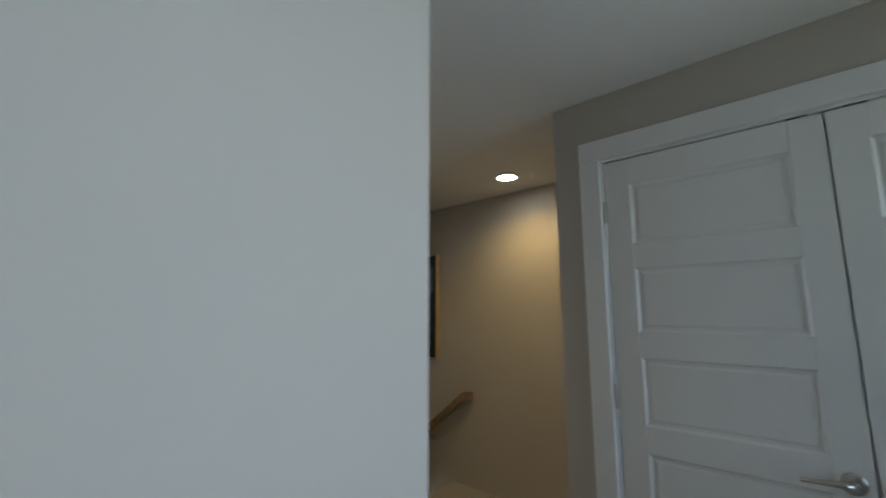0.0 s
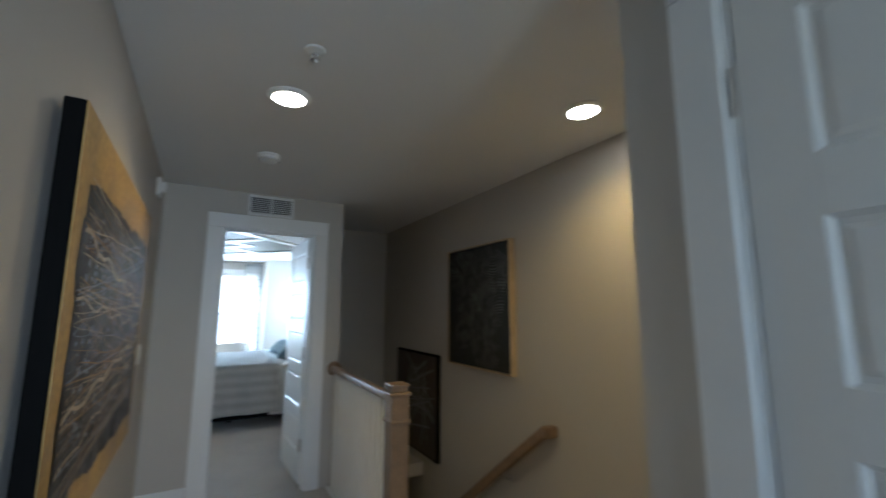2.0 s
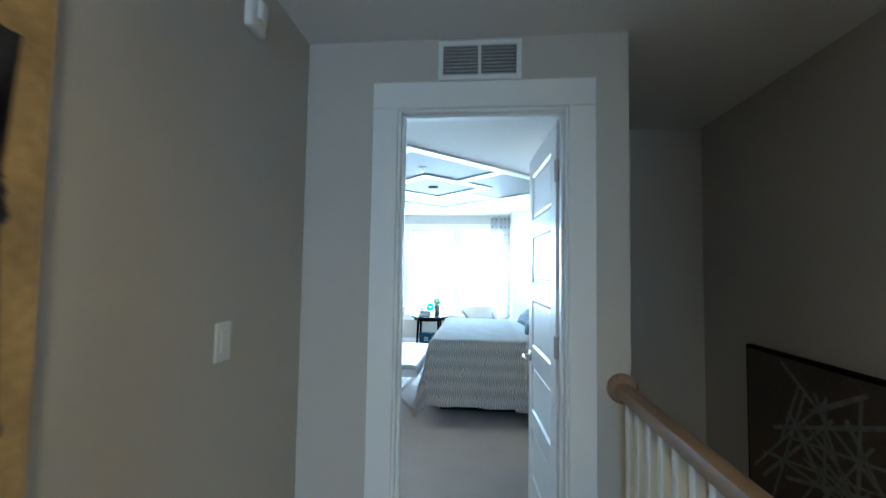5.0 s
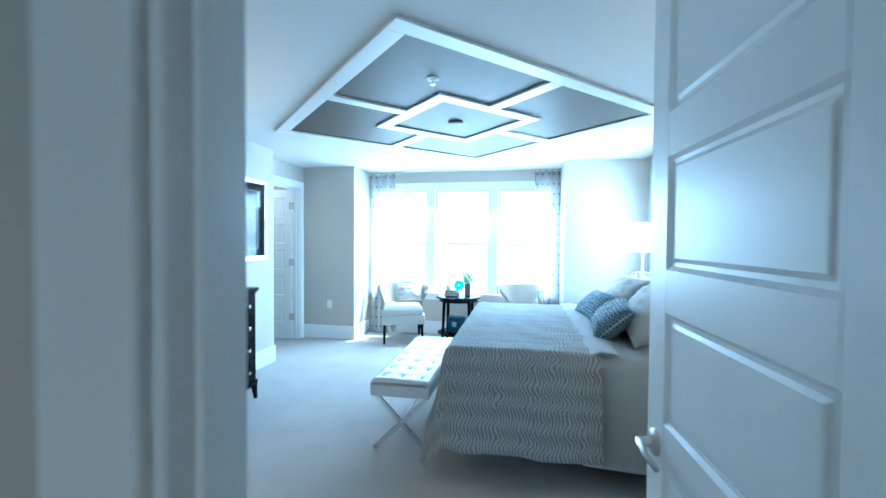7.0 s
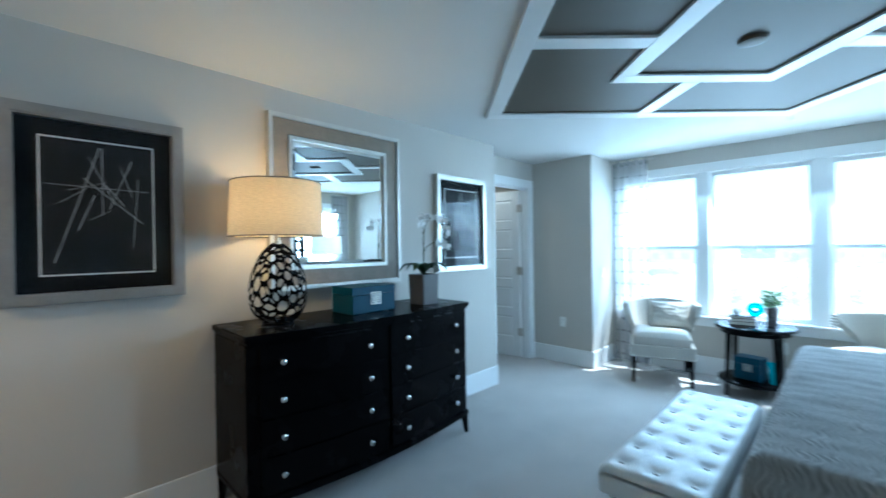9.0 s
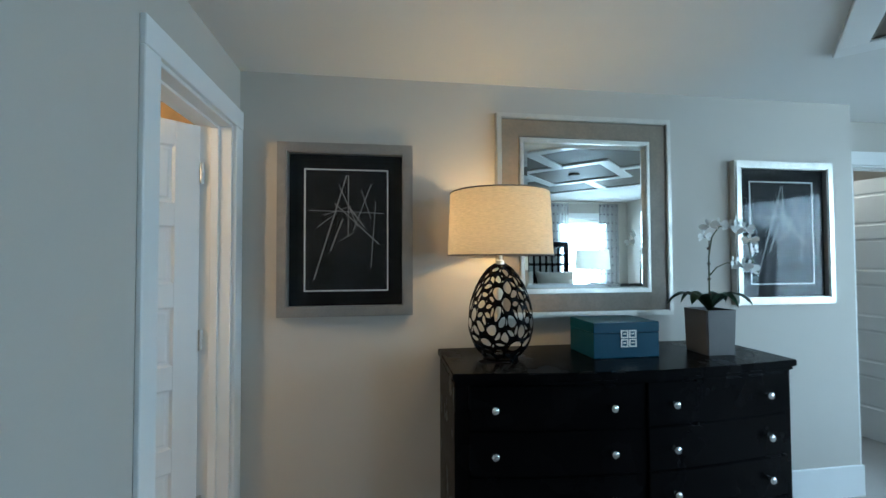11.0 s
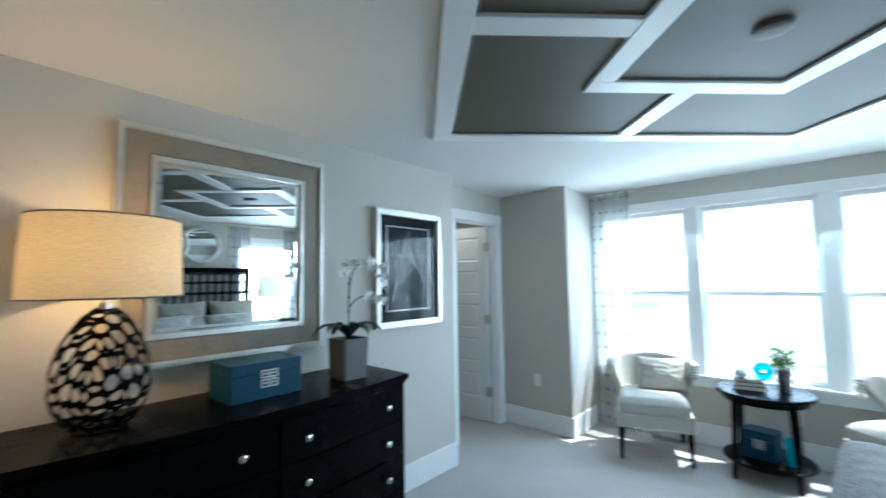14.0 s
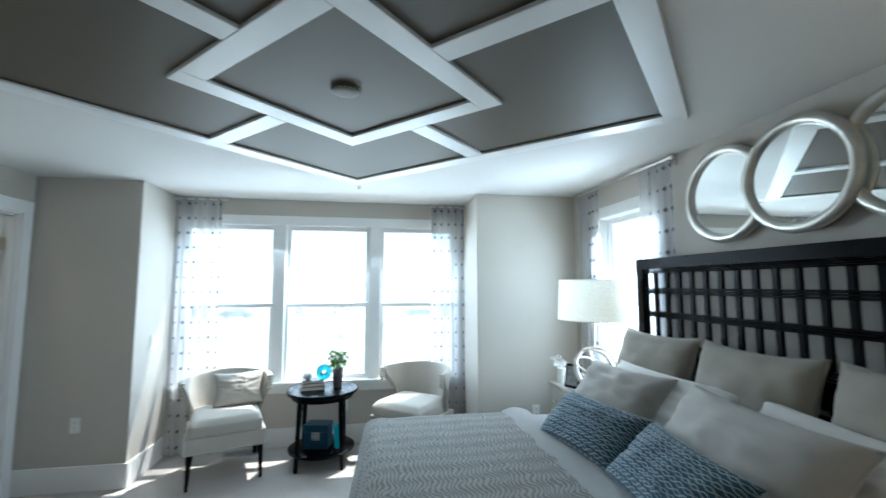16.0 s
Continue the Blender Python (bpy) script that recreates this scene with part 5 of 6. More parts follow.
framed_print((XW + 0.001, 0.535, 1.148), 0.70, 0.912, 0.055, M["pewter"], "framed abstract charcoal print in a pewter frame beside the mirror", 1, 0.06)
framed_print((XW + 0.001, 3.19, 1.162), 0.69, 0.88, 0.045, M["silver"], "framed abstract charcoal print in a silver frame beside the orchid", 2, 0.05)


def wall_mirror():
    ob = thing("wall_mirror", "large mirror in a wide wood-veneer frame edged with silver", "mirror", (XW + 0.001, 1.705, 1.115), 90)
    w, h = 1.065, 1.155
    for nm, a, b, d, mt in (("outer_moulding", 0.0, 0.030, 0.045, M["silver"]), ("veneer_band", 0.030, 0.135, 0.030, M["frame_wood"]), ("inner_moulding", 0.135, 0.160, 0.040, M["silver"])):
        for side in range(4):
            bm = bmesh.new()
            mitred(bm, side, w, h, a, b, d, 0.005)
            part(nm, bm, mt, ob)
    i = 0.160
    bm = bmesh.new()
    v = []
    for inset, d in ((0.0, 0.016), (0.025, 0.020)):
        v.append([bm.verts.new((x, -d, z)) for x, z in ((i + inset, i + inset), (w - i - inset, i + inset), (w - i - inset, h - i - inset), (i + inset, h - i - inset))])
    for k in range(4):
        q = (k + 1) % 4
        bm.faces.new((v[0][k], v[0][q], v[1][q], v[1][k]))
    bm.faces.new(v[1])
    part("mirror_glass", bm, M["mirror"], ob, "bevelled mirror glass")


wall_mirror()

# ---- bed ----
def cloth_grid(bm, nx, ny, fn, close=False):
    g = [[bm.verts.new(fn(i / nx, j / ny)) for j in range(ny + 1)] for i in range(nx + 1)]
    uvl = bm.loops.layers.uv.verify()
    for i in range(nx):
        for j in range(ny):
            f = bm.faces.new((g[i][j], g[i + 1][j], g[i + 1][j + 1], g[i][j + 1]))
            for lp, (a, b) in zip(f.loops, ((i, j), (i + 1, j), (i + 1, j + 1), (i, j + 1))):
                lp[uvl].uv = (a / nx, b / ny)
    return g


def draped(name, label, x0, x1, y0, y1, top, hem_foot, hem_near, hem_far, mat, parent, seed, over_foot=True, uv=(1.0, 1.0), flare=0.10, crease=0.008):
    """Bed cloth laid over a block and hanging down at the foot and both sides. Distances run along the cloth."""
    bm = bmesh.new()
    r = 0.07
    drop_f = (top - hem_foot) if over_foot else 0.0
    drop_n, drop_r = top - hem_near, top - hem_far
    lx, ly = (x1 - x0) + drop_f, (y1 - y0) + drop_n + drop_r
    nx, ny = int(lx / 0.025), int(ly / 0.025)

    def fold(d, drop):
        """Along a side: outward offset and height for a cloth distance d past the edge (negative on top)."""
        if d < -r:
            return 0.0, 0.0
        arc = r * math.pi / 2
        if d < arc - r:
            a = (d + r) / r
            return r * math.sin(a) - r, -r + r * math.cos(a)
        q = d - (arc - r)
        return q / max(drop, 0.01) * flare, -r - q

    def fn(u, v):
        sx = -drop_f + u * lx
        sy = -drop_n + v * ly
        ox, zx = (0.0, 0.0)
        if over_foot:
            ox, zx = fold(-sx, drop_f)
        if sy < (y1 - y0) / 2:
            oy, zy = fold(-sy, drop_n)
            py = y0 - oy if sy <= r else y0 + sy
        else:
            d = sy - (y1 - y0)
            oy, zy = fold(d, drop_r)
            py = y0 + sy if d < -r else y1 + oy
        if over_foot and sx <= r:
            px = x0 - ox
        else:
            px = x0 + sx
        hang = min(1.0, (-zx - zy) / 0.35)
        z = top + min(zx, zy) + (0.25 * max(zx, zy))
        wave = noise.noise(Vector((sx * 7 + seed, sy * 7, seed * 1.7)))
        fine = noise.noise(Vector((sx * 22, sy * 22 + seed, 3.1)))
        z += crease * wave + crease * 0.45 * fine
        px += hang * 0.030 * noise.noise(Vector((sy * 6, seed, 0.4))) * (1 if over_foot and sx < 0 else 0)
        py += hang * 0.030 * noise.noise(Vector((sx * 6, seed, 5.4)))
        return Vector((px, py, max(z, 0.03)))

    cloth_grid(bm, nx, ny, fn)
    uvl = bm.loops.layers.uv.verify()
    for f in bm.faces:
        for lp in f.loops:
            lp[uvl].uv = (lp[uvl].uv.x * lx * uv[0], lp[uvl].uv.y * ly * uv[1])
    bmesh.ops.solidify(bm, geom=bm.faces[:], thickness=0.012)
    return part(name, bm, mat, parent, label, smooth=True)


BX0, BX1, BY0, BY1, BTOP = -0.04, 1.90, 2.17, 4.13, 0.70
bed = thing("bed", "king bed with a dark slatted headboard and made-up bedding", "bed", (0, 0, 0))
bm = bmesh.new()
add_box(bm, (BX0 + 0.03, BY0 + 0.03, 0.14), (BX1, BY1 - 0.03, 0.36), 0.03, 2)
part("box_spring", bm, M["linen_white"], bed)
bm = bmesh.new()
add_box(bm, (BX0 + 0.03, BY0 + 0.03, 0.36), (BX1, BY1 - 0.03, BTOP - 0.03), 0.06, 4)
part("mattress", bm, M["linen_white"], bed)
bm = bmesh.new()
add_box(bm, (BX0 + 0.12, BY0 + 0.10, 0.05), (BX1, BY1 - 0.10, 0.14), 0.01)
part("bed_rail", bm, M["black_paint"], bed)
for lx_, ly_ in ((BX0 + 0.4, BY0 + 0.5), (BX0 + 0.4, BY1 - 0.5), (1.7, BY0 + 0.5), (1.7, BY1 - 0.2)):
    bm = bmesh.new()
    add_rod(bm, (lx_, ly_, FZ), (lx_, ly_, 0.06), 0.025, 0.03, 12)
    part("leg", bm, M["black_paint"], bed)
draped("sheet", "white cotton sheet hanging over the sides", 0.80, 1.62, BY0, BY1, BTOP + 0.010, 0.1, 0.13, 0.2, M["linen_white"], bed, 4.0, over_foot=False, flare=0.05)
draped("duvet", "quilt printed with gray and cream zigzag marks", BX0, 0.90, BY0 - 0.01, BY1 + 0.01, BTOP + 0.036, 0.16, 0.18, 0.2, M["quilt"], bed, 1.0, flare=0.115)
bm = bmesh.new()
cloth_grid(bm, 10, 60, lambda u, v: Vector((0.84 + 0.17 * u, BY0 + 0.02 + (BY1 - BY0 - 0.04) * v, BTOP + 0.034 + 0.018 * math.sin(math.pi * u) + 0.008 * noise.noise(Vector((u * 3, v * 14, 2))))))
bmesh.ops.solidify(bm, geom=bm.faces[:], thickness=0.012)
part("sheet_fold", bm, M["linen_white"], bed, "turned-back white sheet fold", smooth=True)

# headboard; its slats lie in front of a gray upholstered back
HX = 1.880
HY0, HY1, HZ0, HZ1 = 2.08, 4.12, 0.30, 1.738
hb = part("headboard", (lambda b: (add_box(b, (HX + 0.010, HY0 + 0.02, HZ0), (HX + 0.016, HY1 - 0.02, 1.0)), b)[1])(bmesh.new()), M["espresso"], bed, "dark wood slatted headboard")
for yy in (HY0, HY1 - 0.07):
    bm = bmesh.new()
    add_box(bm, (HX - 0.015, yy, FZ), (HX + 0.04, yy + 0.07, HZ1), 0.004)
    part("post", bm, M["espresso"], hb)
for z0, z1, out in ((HZ1 - 0.075, HZ1, 0.022), (HZ1 - 0.105, HZ1 - 0.075, 0.010), (1.495, 1.537, 0.006), (1.340, 1.382, 0.006), (1.155, 1.195, 0.008), (1.03, 1.155, 0.012)):
    reeds = 3 if z1 - z0 < 0.05 else 1
    for k in range(reeds):
        hh = (z1 - z0) / reeds
        bm = bmesh.new()
        add_box(bm, (HX - out, HY0 + 0.07, z0 + k * hh + 0.001), (HX + 0.03, HY1 - 0.07, z0 + (k + 1) * hh - 0.001), 0.004)
        part("rail", bm, M["espresso"], hb)
sl = None
n_sl = 18
for k in range(1, n_sl):
    y = HY0 + 0.07 + (HY1 - HY0 - 0.14) * k / n_sl
    if sl is None:
        bm = bmesh.new()
        add_box(bm, (HX, -0.016, 1.00), (HX + 0.022, 0.016, HZ1 - 0.1), 0.003)
        sl = part("slat", bm, M["espresso"], hb, m=pose(0, y, 0))
    else:
        shared("slat", sl, hb, pose(0, y, 0))


def pillow(name, label, at, w, h, t, mat, tilt, spin=0.0, twist=0.0, seed=0, group="", uvs=1.0):
    """A plump pillow standing on its long edge, front towards -x, leaning back by tilt degrees."""
    ob = thing(name, label, "pillow", at, 0, group)
    bm = bmesh.new()
    n = 26
    uvl = bm.loops.layers.uv.verify()

    def surf(s):
        g = []
        for i in range(n + 1):
            row = []
            for j in range(n + 1):
                u, v = -1 + 2 * i / n, -1 + 2 * j / n
                k = max(0.0, (1 - abs(u) ** 2.6) * (1 - abs(v) ** 2.6)) ** 0.46
                y, z = u * w / 2 * (1 - 0.085 * (1 - v * v)), v * h / 2 * (1 - 0.10 * (1 - u * u))
                d = s * t / 2 * k * (1 + 0.10 * noise.noise(Vector((u * 1.6, v * 1.6, seed))))
                cr = t / 0.22 * 0.022 * noise.noise(Vector((u * 2.2 + v * 1.6, v * 4.5 - u, seed + 4))) * k + t / 0.22 * 0.009 * noise.noise(Vector((u * 7, v * 8, seed + 9))) * k
                row.append((d + cr, y, z))
            g.append(row)
        return g

    fr, bk = surf(-1), surf(1)
    vf = [[bm.verts.new(p) for p in row] for row in fr]
    vb = [[vf[i][j] if i in (0, n) or j in (0, n) else bm.verts.new(bk[i][j]) for j in range(n + 1)] for i in range(n + 1)]
    for grid, flip in ((vf, False), (vb, True)):
        for i in range(n):
            for j in range(n):
                q = [(i, j), (i + 1, j), (i + 1, j + 1), (i, j + 1)]
                if flip:
                    q.reverse()
                try:
                    f = bm.faces.new([grid[a][b] for a, b in q])
                except ValueError:
                    continue
                for lp, (a, b) in zip(f.loops, q):
                    lp[uvl].uv = (a / n * w * uvs, b / n * h * uvs)
    m = Matrix.Translation((0, 0, h / 2 * math.cos(radians(tilt)))) @ Matrix.Rotation(radians(spin), 4, "Z") @ Matrix.Rotation(radians(tilt), 4, "Y") @ Matrix.Rotation(radians(twist), 4, "X")
    part("cushion", bm, mat, ob, smooth=True, m=m)
    bm = bmesh.new()
    pts = []
    for k in range(4 * n):
        sd, q = divmod(k, n)
        i, j = ((q, 0), (n, q), (n - q, n), (0, n - q))[sd]
        pts.append(fr[i][j])
    pts.append(pts[0])
    add_tube(bm, pts, 0.004, 6)
    part("seam", bm, mat, ob, smooth=True, m=m)
    return ob


ZB = BTOP + 0.02
for y, sp in ((3.84, 3), (3.16, 0), (2.50, -3)):
    pillow("euro_pillow", "taupe cotton sham leaning on the headboard", (1.74, y, ZB), 0.64, 0.56, 0.22, M["linen_taupe"], 18, sp, 0, y, "bed pillows")
pillow("sleeping_pillow", "white cotton pillow stacked behind the shams", (1.54, 3.52, ZB), 0.90, 0.42, 0.22, M["linen_white"], 36, 4, 0, 2, "bed pillows")
pillow("sleeping_pillow", "white cotton pillow stacked behind the shams", (1.54, 2.58, ZB), 0.90, 0.42, 0.22, M["linen_white"], 36, -4, 0, 5, "bed pillows")
pillow("sham_pillow", "pale gray cotton pillow propped upright", (1.37, 3.66, ZB), 0.64, 0.44, 0.22, M["linen_gray"], 38, 8, 0, 7, "bed pillows")
pillow("sham_pillow", "pale gray cotton pillow propped upright", (1.33, 2.82, ZB), 0.80, 0.46, 0.24, M["linen_gray"], 38, -6, 0, 8, "bed pillows")
pillow("lumbar_pillow", "blue lumbar pillow woven with a pale oval lattice", (1.10, 3.46, ZB), 0.60, 0.32, 0.18, M["lattice"], 48, 10, 0, 12, "blue lattice pillows")
pillow("lumbar_pillow", "blue lumbar pillow woven with a pale oval lattice", (1.09, 2.86, ZB), 0.62, 0.33, 0.19, M["lattice"], 48, -8, 0, 13, "blue lattice pillows")


# interlocking ring mirrors over the headboard
rings = thing("ring_mirror", "three interlocking round silver mirrors over the headboard", "mirror", (XE, 0, 2.075))
for k, y in enumerate((3.44, 3.01, 2.58)):
    m = Matrix.Translation((-0.035 - (0.028 if k == 1 else 0.0), y, 0)) @ Matrix.Rotation(radians(-90), 4, "Y") @ Matrix.Rotation(radians(0), 4, "X")
    bm = bmesh.new()
    add_torus(bm, 0.252, 0.028, m, 72, 14)
    rg_ = part("ring", bm, M["silver"], rings, "silver-leaf round frame", smooth=True)
    bm = bmesh.new()
    bmesh.ops.create_circle(bm, cap_ends=True, segments=64, radius=0.245, matrix=m)
    part("mirror_disc", bm, M["mirror"], rg_, "round mirror glass")

# bench
bench = thing("bench", "white tufted leather bench on chrome X legs", "bench", (-0.368, 2.985, FZ))
bm = bmesh.new()
BW, BL = 0.42, 1.29
tuft = [(-BW / 2 + BW * (i + 0.5) / 3, -BL / 2 + BL * (j + 0.5) / 7) for i in range(3) for j in range(7)]


def bench_top(u, v):
    x, y = -BW / 2 + BW * u, -BL / 2 + BL * v
    e = min(u, 1 - u) * BW
    e2 = min(v, 1 - v) * BL
    z = 0.51 - 0.028 * math.exp(-e / 0.014) - 0.028 * math.exp(-e2 / 0.014)
    for tx, ty in tuft:
        d2 = (x - tx) ** 2 + (y - ty) ** 2
        z -= 0.010 * math.exp(-d2 / 0.0016)
        z -= 0.002 * math.exp(-((abs(x - tx) - abs(y - ty) * 0.86) ** 2) / 0.00012) * math.exp(-d2 / 0.006)
    return Vector((x, y, z))


g = cloth_grid(bm, 44, 110, bench_top)
part("tufted_top", bm, M["leather_white"], bench, "button-tufted white leather top", smooth=True)
bm = bmesh.new()
add_box(bm, (-BW / 2, -BL / 2, 0.385), (BW / 2, BL / 2, 0.466), 0.012, 3)
part("cushion_side", bm, M["leather_white"], bench, smooth="auto")
for k, (tx, ty) in enumerate(tuft):
    bm = bmesh.new()
    bmesh.ops.create_uvsphere(bm, u_segments=10, v_segments=6, radius=0.011, matrix=Matrix.Translation((tx, ty, 0.499)) @ Matrix.Diagonal((1, 1, 0.5, 1)))
    part("button", bm, M["leather_white"], bench, smooth=True)
for yy in (-BL / 2 + 0.05, BL / 2 - 0.05):
    for s in (-1, 1):
        bm = bmesh.new()
        p0, p1 = Vector((-s * BW / 2 + s * 0.02, yy + 0.008 * s, 0.385)), Vector((s * BW / 2 - s * 0.02, yy + 0.008 * s, 0.0))
        d = p1 - p0
        add_box(bm, (-0.007, -0.016, 0), (0.007, 0.016, d.length), 0.002, m=Matrix.Translation(p0) @ d.to_track_quat("Z", "Y").to_matrix().to_4x4())
        part("leg", bm, M["chrome"], bench, "chrome flat-bar leg")
bm = bmesh.new()
add_rod(bm, (0, -BL / 2 + 0.05, 0.19), (0, BL / 2 - 0.05, 0.19), 0.008, seg=10)
part("stretcher", bm, M["chrome"], bench)


# ---- sitting corner ----
def armchair(at, rz, label, with_cushion=True):
    """Low barrel chair, front towards -y."""
    ob = thing("armchair", label, "chair", at, rz, "chairs at the bay window")
    w, d = 0.60, 0.56
    bm = bmesh.new()
    add_box(bm, (-w / 2, -d / 2, 0.27), (w / 2, d / 2, 0.40), 0.012, 3)
    part("seat_frame", bm, M["upholstery"], ob, "upholstered seat rail")
    bm = bmesh.new()

    def cush(u, v):
        x, y = -w / 2 + 0.035 + (w - 0.07) * u, -d / 2 + (d - 0.06) * v
        k = max(0.0, (1 - (2 * u - 1) ** 6) * (1 - (2 * v - 1) ** 6)) ** 0.4
        return Vector((x, y, 0.490 + 0.055 * k))

    cloth_grid(bm, 24, 24, cush)
    part("seat_cushion", bm, M["upholstery"], ob, "cream seat cushion", smooth=True)
    bm = bmesh.new()
    add_box(bm, (-w / 2 + 0.03, -d / 2 - 0.005, 0.398), (w / 2 - 0.03, d / 2 - 0.055, 0.498), 0.02, 3)
    part("cushion_band", bm, M["upholstery"], ob, smooth="auto")
    # curved back shell that sweeps into low arms
    bm = bmesh.new()
    n = 36
    cols = []
    for i in range(n + 1):
        t = -1 + 2 * i / n
        col = []
        for z, sweep, lean in ((0.37, 62, 0.0), (0.50, 60, 0.012), (0.62, 72, 0.028), (0.72, 92, 0.040), (0.815 + 0.012 * math.cos(t * 3.1), 97, 0.050)):
            a = t * radians(sweep)
            x, y = 0.300 * math.sin(a), 0.0 + 0.27 * math.cos(a)
            col.append((x, y, z, math.sin(a), math.cos(a), lean))
        ring = [bm.verts.new((x + sx * (ln - 0.026), y + sy * (ln - 0.026), z)) for x, y, z, sx, sy, ln in col]
        ring += [bm.verts.new((x + sx * (ln + 0.026), y + sy * (ln + 0.026), z)) for x, y, z, sx, sy, ln in reversed(col)]
        cols.append(ring)
    for p, q in zip(cols, cols[1:]):
        for i in range(10):
            j = (i + 1) % 10
            bm.faces.new((p[i], p[j], q[j], q[i]))
    bm.faces.new(cols[0])
    bm.faces.new(list(reversed(cols[-1])))
    bmesh.ops.recalc_face_normals(bm, faces=bm.faces)
    bmesh.ops.bevel(bm, geom=[e for e in bm.edges if len(e.link_faces) == 2 and e.calc_face_angle(0) > 0.9], offset=0.010, segments=2, affect="EDGES")
    part("back_shell", bm, M["upholstery"], ob, "curved cream back and arms", smooth="auto")
    for s in (-1, 1):
        nail = None
        for k in range(6):
            mm = pose(s * (w / 2 - 0.008), -d / 2 - 0.001, 0.285 + 0.0155 * k)
            if nail is None:
                bm = bmesh.new()
                bmesh.ops.create_uvsphere(bm, u_segments=6, v_segments=4, radius=0.0055)
                nail = part("nailhead", bm, M["nickel"], ob, "nickel nailhead", m=mm)
            else:
                shared("nailhead", nail, ob, mm)
        for k in range(8):
            shared("nailhead", nail, ob, pose(s * 0.338, -0.035, 0.665 + 0.0155 * k))
    for s in (-1, 1):
        bm = bmesh.new()
        for k in range(5):
            add_box(bm, (s * 0.318, -0.062, 0.672 + 0.026 * k), (s * 0.362, -0.030, 0.694 + 0.026 * k), 0.006, 2)
        part("arm_front", bm, M["upholstery"], ob, "pleated cream arm front", smooth="auto")
    for k in range(36):
        shared("nailhead", nail, ob, pose(-w / 2 + 0.02 + k * 0.016, -d / 2 - 0.001, 0.283))
    for sx in (-1, 1):
        for sy in (-1, 1):
            bm = bmesh.new()
            x, y = sx * (w / 2 - 0.04), sy * (d / 2 - 0.04)
            add_rod(bm, (x, y, 0.275), (x + sx * 0.008, y + (0.07 if sy > 0 else -0.01), 0.0), 0.031, 0.018, 4)
            part("leg", bm, M["espresso"], ob, "dark tapered wooden leg")
    return ob


armchair((-1.25, 5.43, FZ), 19, "cream barrel chair with nailhead trim and dark legs, in sunlight")
armchair((0.40, 5.50, FZ), -40, "cream barrel chair with nailhead trim, partly behind the bed")
pillow("chair_cushion", "cream lumbar cushion leaning in the armchair", (-1.18, 5.53, 0.48), 0.42, 0.30, 0.12, M["upholstery"], 20, 110, 0, 21)

table = thing("side_table", "round espresso side table with a lower shelf", "table", (-0.44, 5.49, FZ))
bm = bmesh.new()
add_lathe(bm, [(0.30, 0.625), (0.315, 0.632), (0.32, 0.645), (0.315, 0.658), (0.29, 0.663), (0.001, 0.664)], 56)
part("tabletop", bm, M["espresso"], table, smooth="auto")
bm = bmesh.new()
add_lathe(bm, [(0.27, 0.585), (0.275, 0.59), (0.275, 0.628), (0.27, 0.63)], 48)
part("apron", bm, M["espresso"], table, smooth="auto")
bm = bmesh.new()
add_lathe(bm, [(0.285, 0.125), (0.295, 0.132), (0.295, 0.145), (0.285, 0.150), (0.001, 0.151)], 48)
part("shelf", bm, M["espresso"], table, smooth="auto")
for a in (45, 135, 225, 315):
    bm = bmesh.new()
    c, s = math.cos(radians(a)), math.sin(radians(a))
    add_rod(bm, (0.245 * c, 0.245 * s, 0.60), (0.275 * c, 0.275 * s, 0.0), 0.030, 0.020, 4)
    part("leg", bm, M["espresso"], table)
TZ = 0.665 + FZ
for k, (sx, sy, sz, mt, rz) in enumerate(((0.22, 0.16, 0.032, "book_a", 8), (0.20, 0.15, 0.028, "book_b", 14), (0.19, 0.14, 0.022, "book_a", 2))):
    zb = TZ + (0, 0.033, 0.062)[k]
    bk = thing("book", "hardback book stacked on the side table", "book", (-0.53, 5.46, zb), rz, "books on the side table")
    bm = bmesh.new()
    for z0, z1 in ((0, 0.003), (sz - 0.003, sz)):
        add_box(bm, (-sx / 2, -sy / 2, z0), (sx / 2, sy / 2, z1), 0.001)
    add_box(bm, (-sx / 2, sy / 2 - 0.003, 0.003), (sx / 2, sy / 2, sz - 0.003))
    part("cover", bm, M[mt], bk)
    bm = bmesh.new()
    add_box(bm, (-sx / 2 + 0.004, -sy / 2 + 0.004, 0.003), (sx / 2 - 0.004, sy / 2 - 0.003, sz - 0.003))
    part("pages", bm, M["paper"], bk)
disc = thing("glass_ornament", "turquoise glass disc ornament standing on the books", "ornament", (-0.43, 5.46, TZ + 0.085), 10)
bm = bmesh.new()
add_torus(bm, 0.042, 0.027, Matrix.Translation((0, 0, 0.066)) @ Matrix.Rotation(radians(80), 4, "X"), 40, 12, 0.7)
part("disc", bm, M["glass_teal"], disc, smooth=True)
bm = bmesh.new()
add_lathe(bm, [(0.035, 0.0), (0.035, 0.006), (0.012, 0.010), (0.010, 0.012)], 20)
part("stand", bm, M["teal_bright"], disc, smooth="auto")
shell = thing("white_ornament", "white rounded shell ornament lying on the books", "ornament", (-0.575, 5.46, TZ + 0.085))
bm = bmesh.new()
bmesh.ops.create_icosphere(bm, subdivisions=3, radius=0.045, matrix=Matrix.Translation((0, 0, 0.036)) @ Matrix.Diagonal((1.0, 0.9, 0.8, 1)))
for v in bm.verts:
    v.co += v.co.normalized() * 0.006 * noise.noise(v.co * 40)
part("shell", bm, M["petal"], shell, smooth=True)
plant = thing("potted_plant", "leafy green plant in a hammered metal vase", "plant", (-0.31, 5.50, TZ))
bm = bmesh.new()
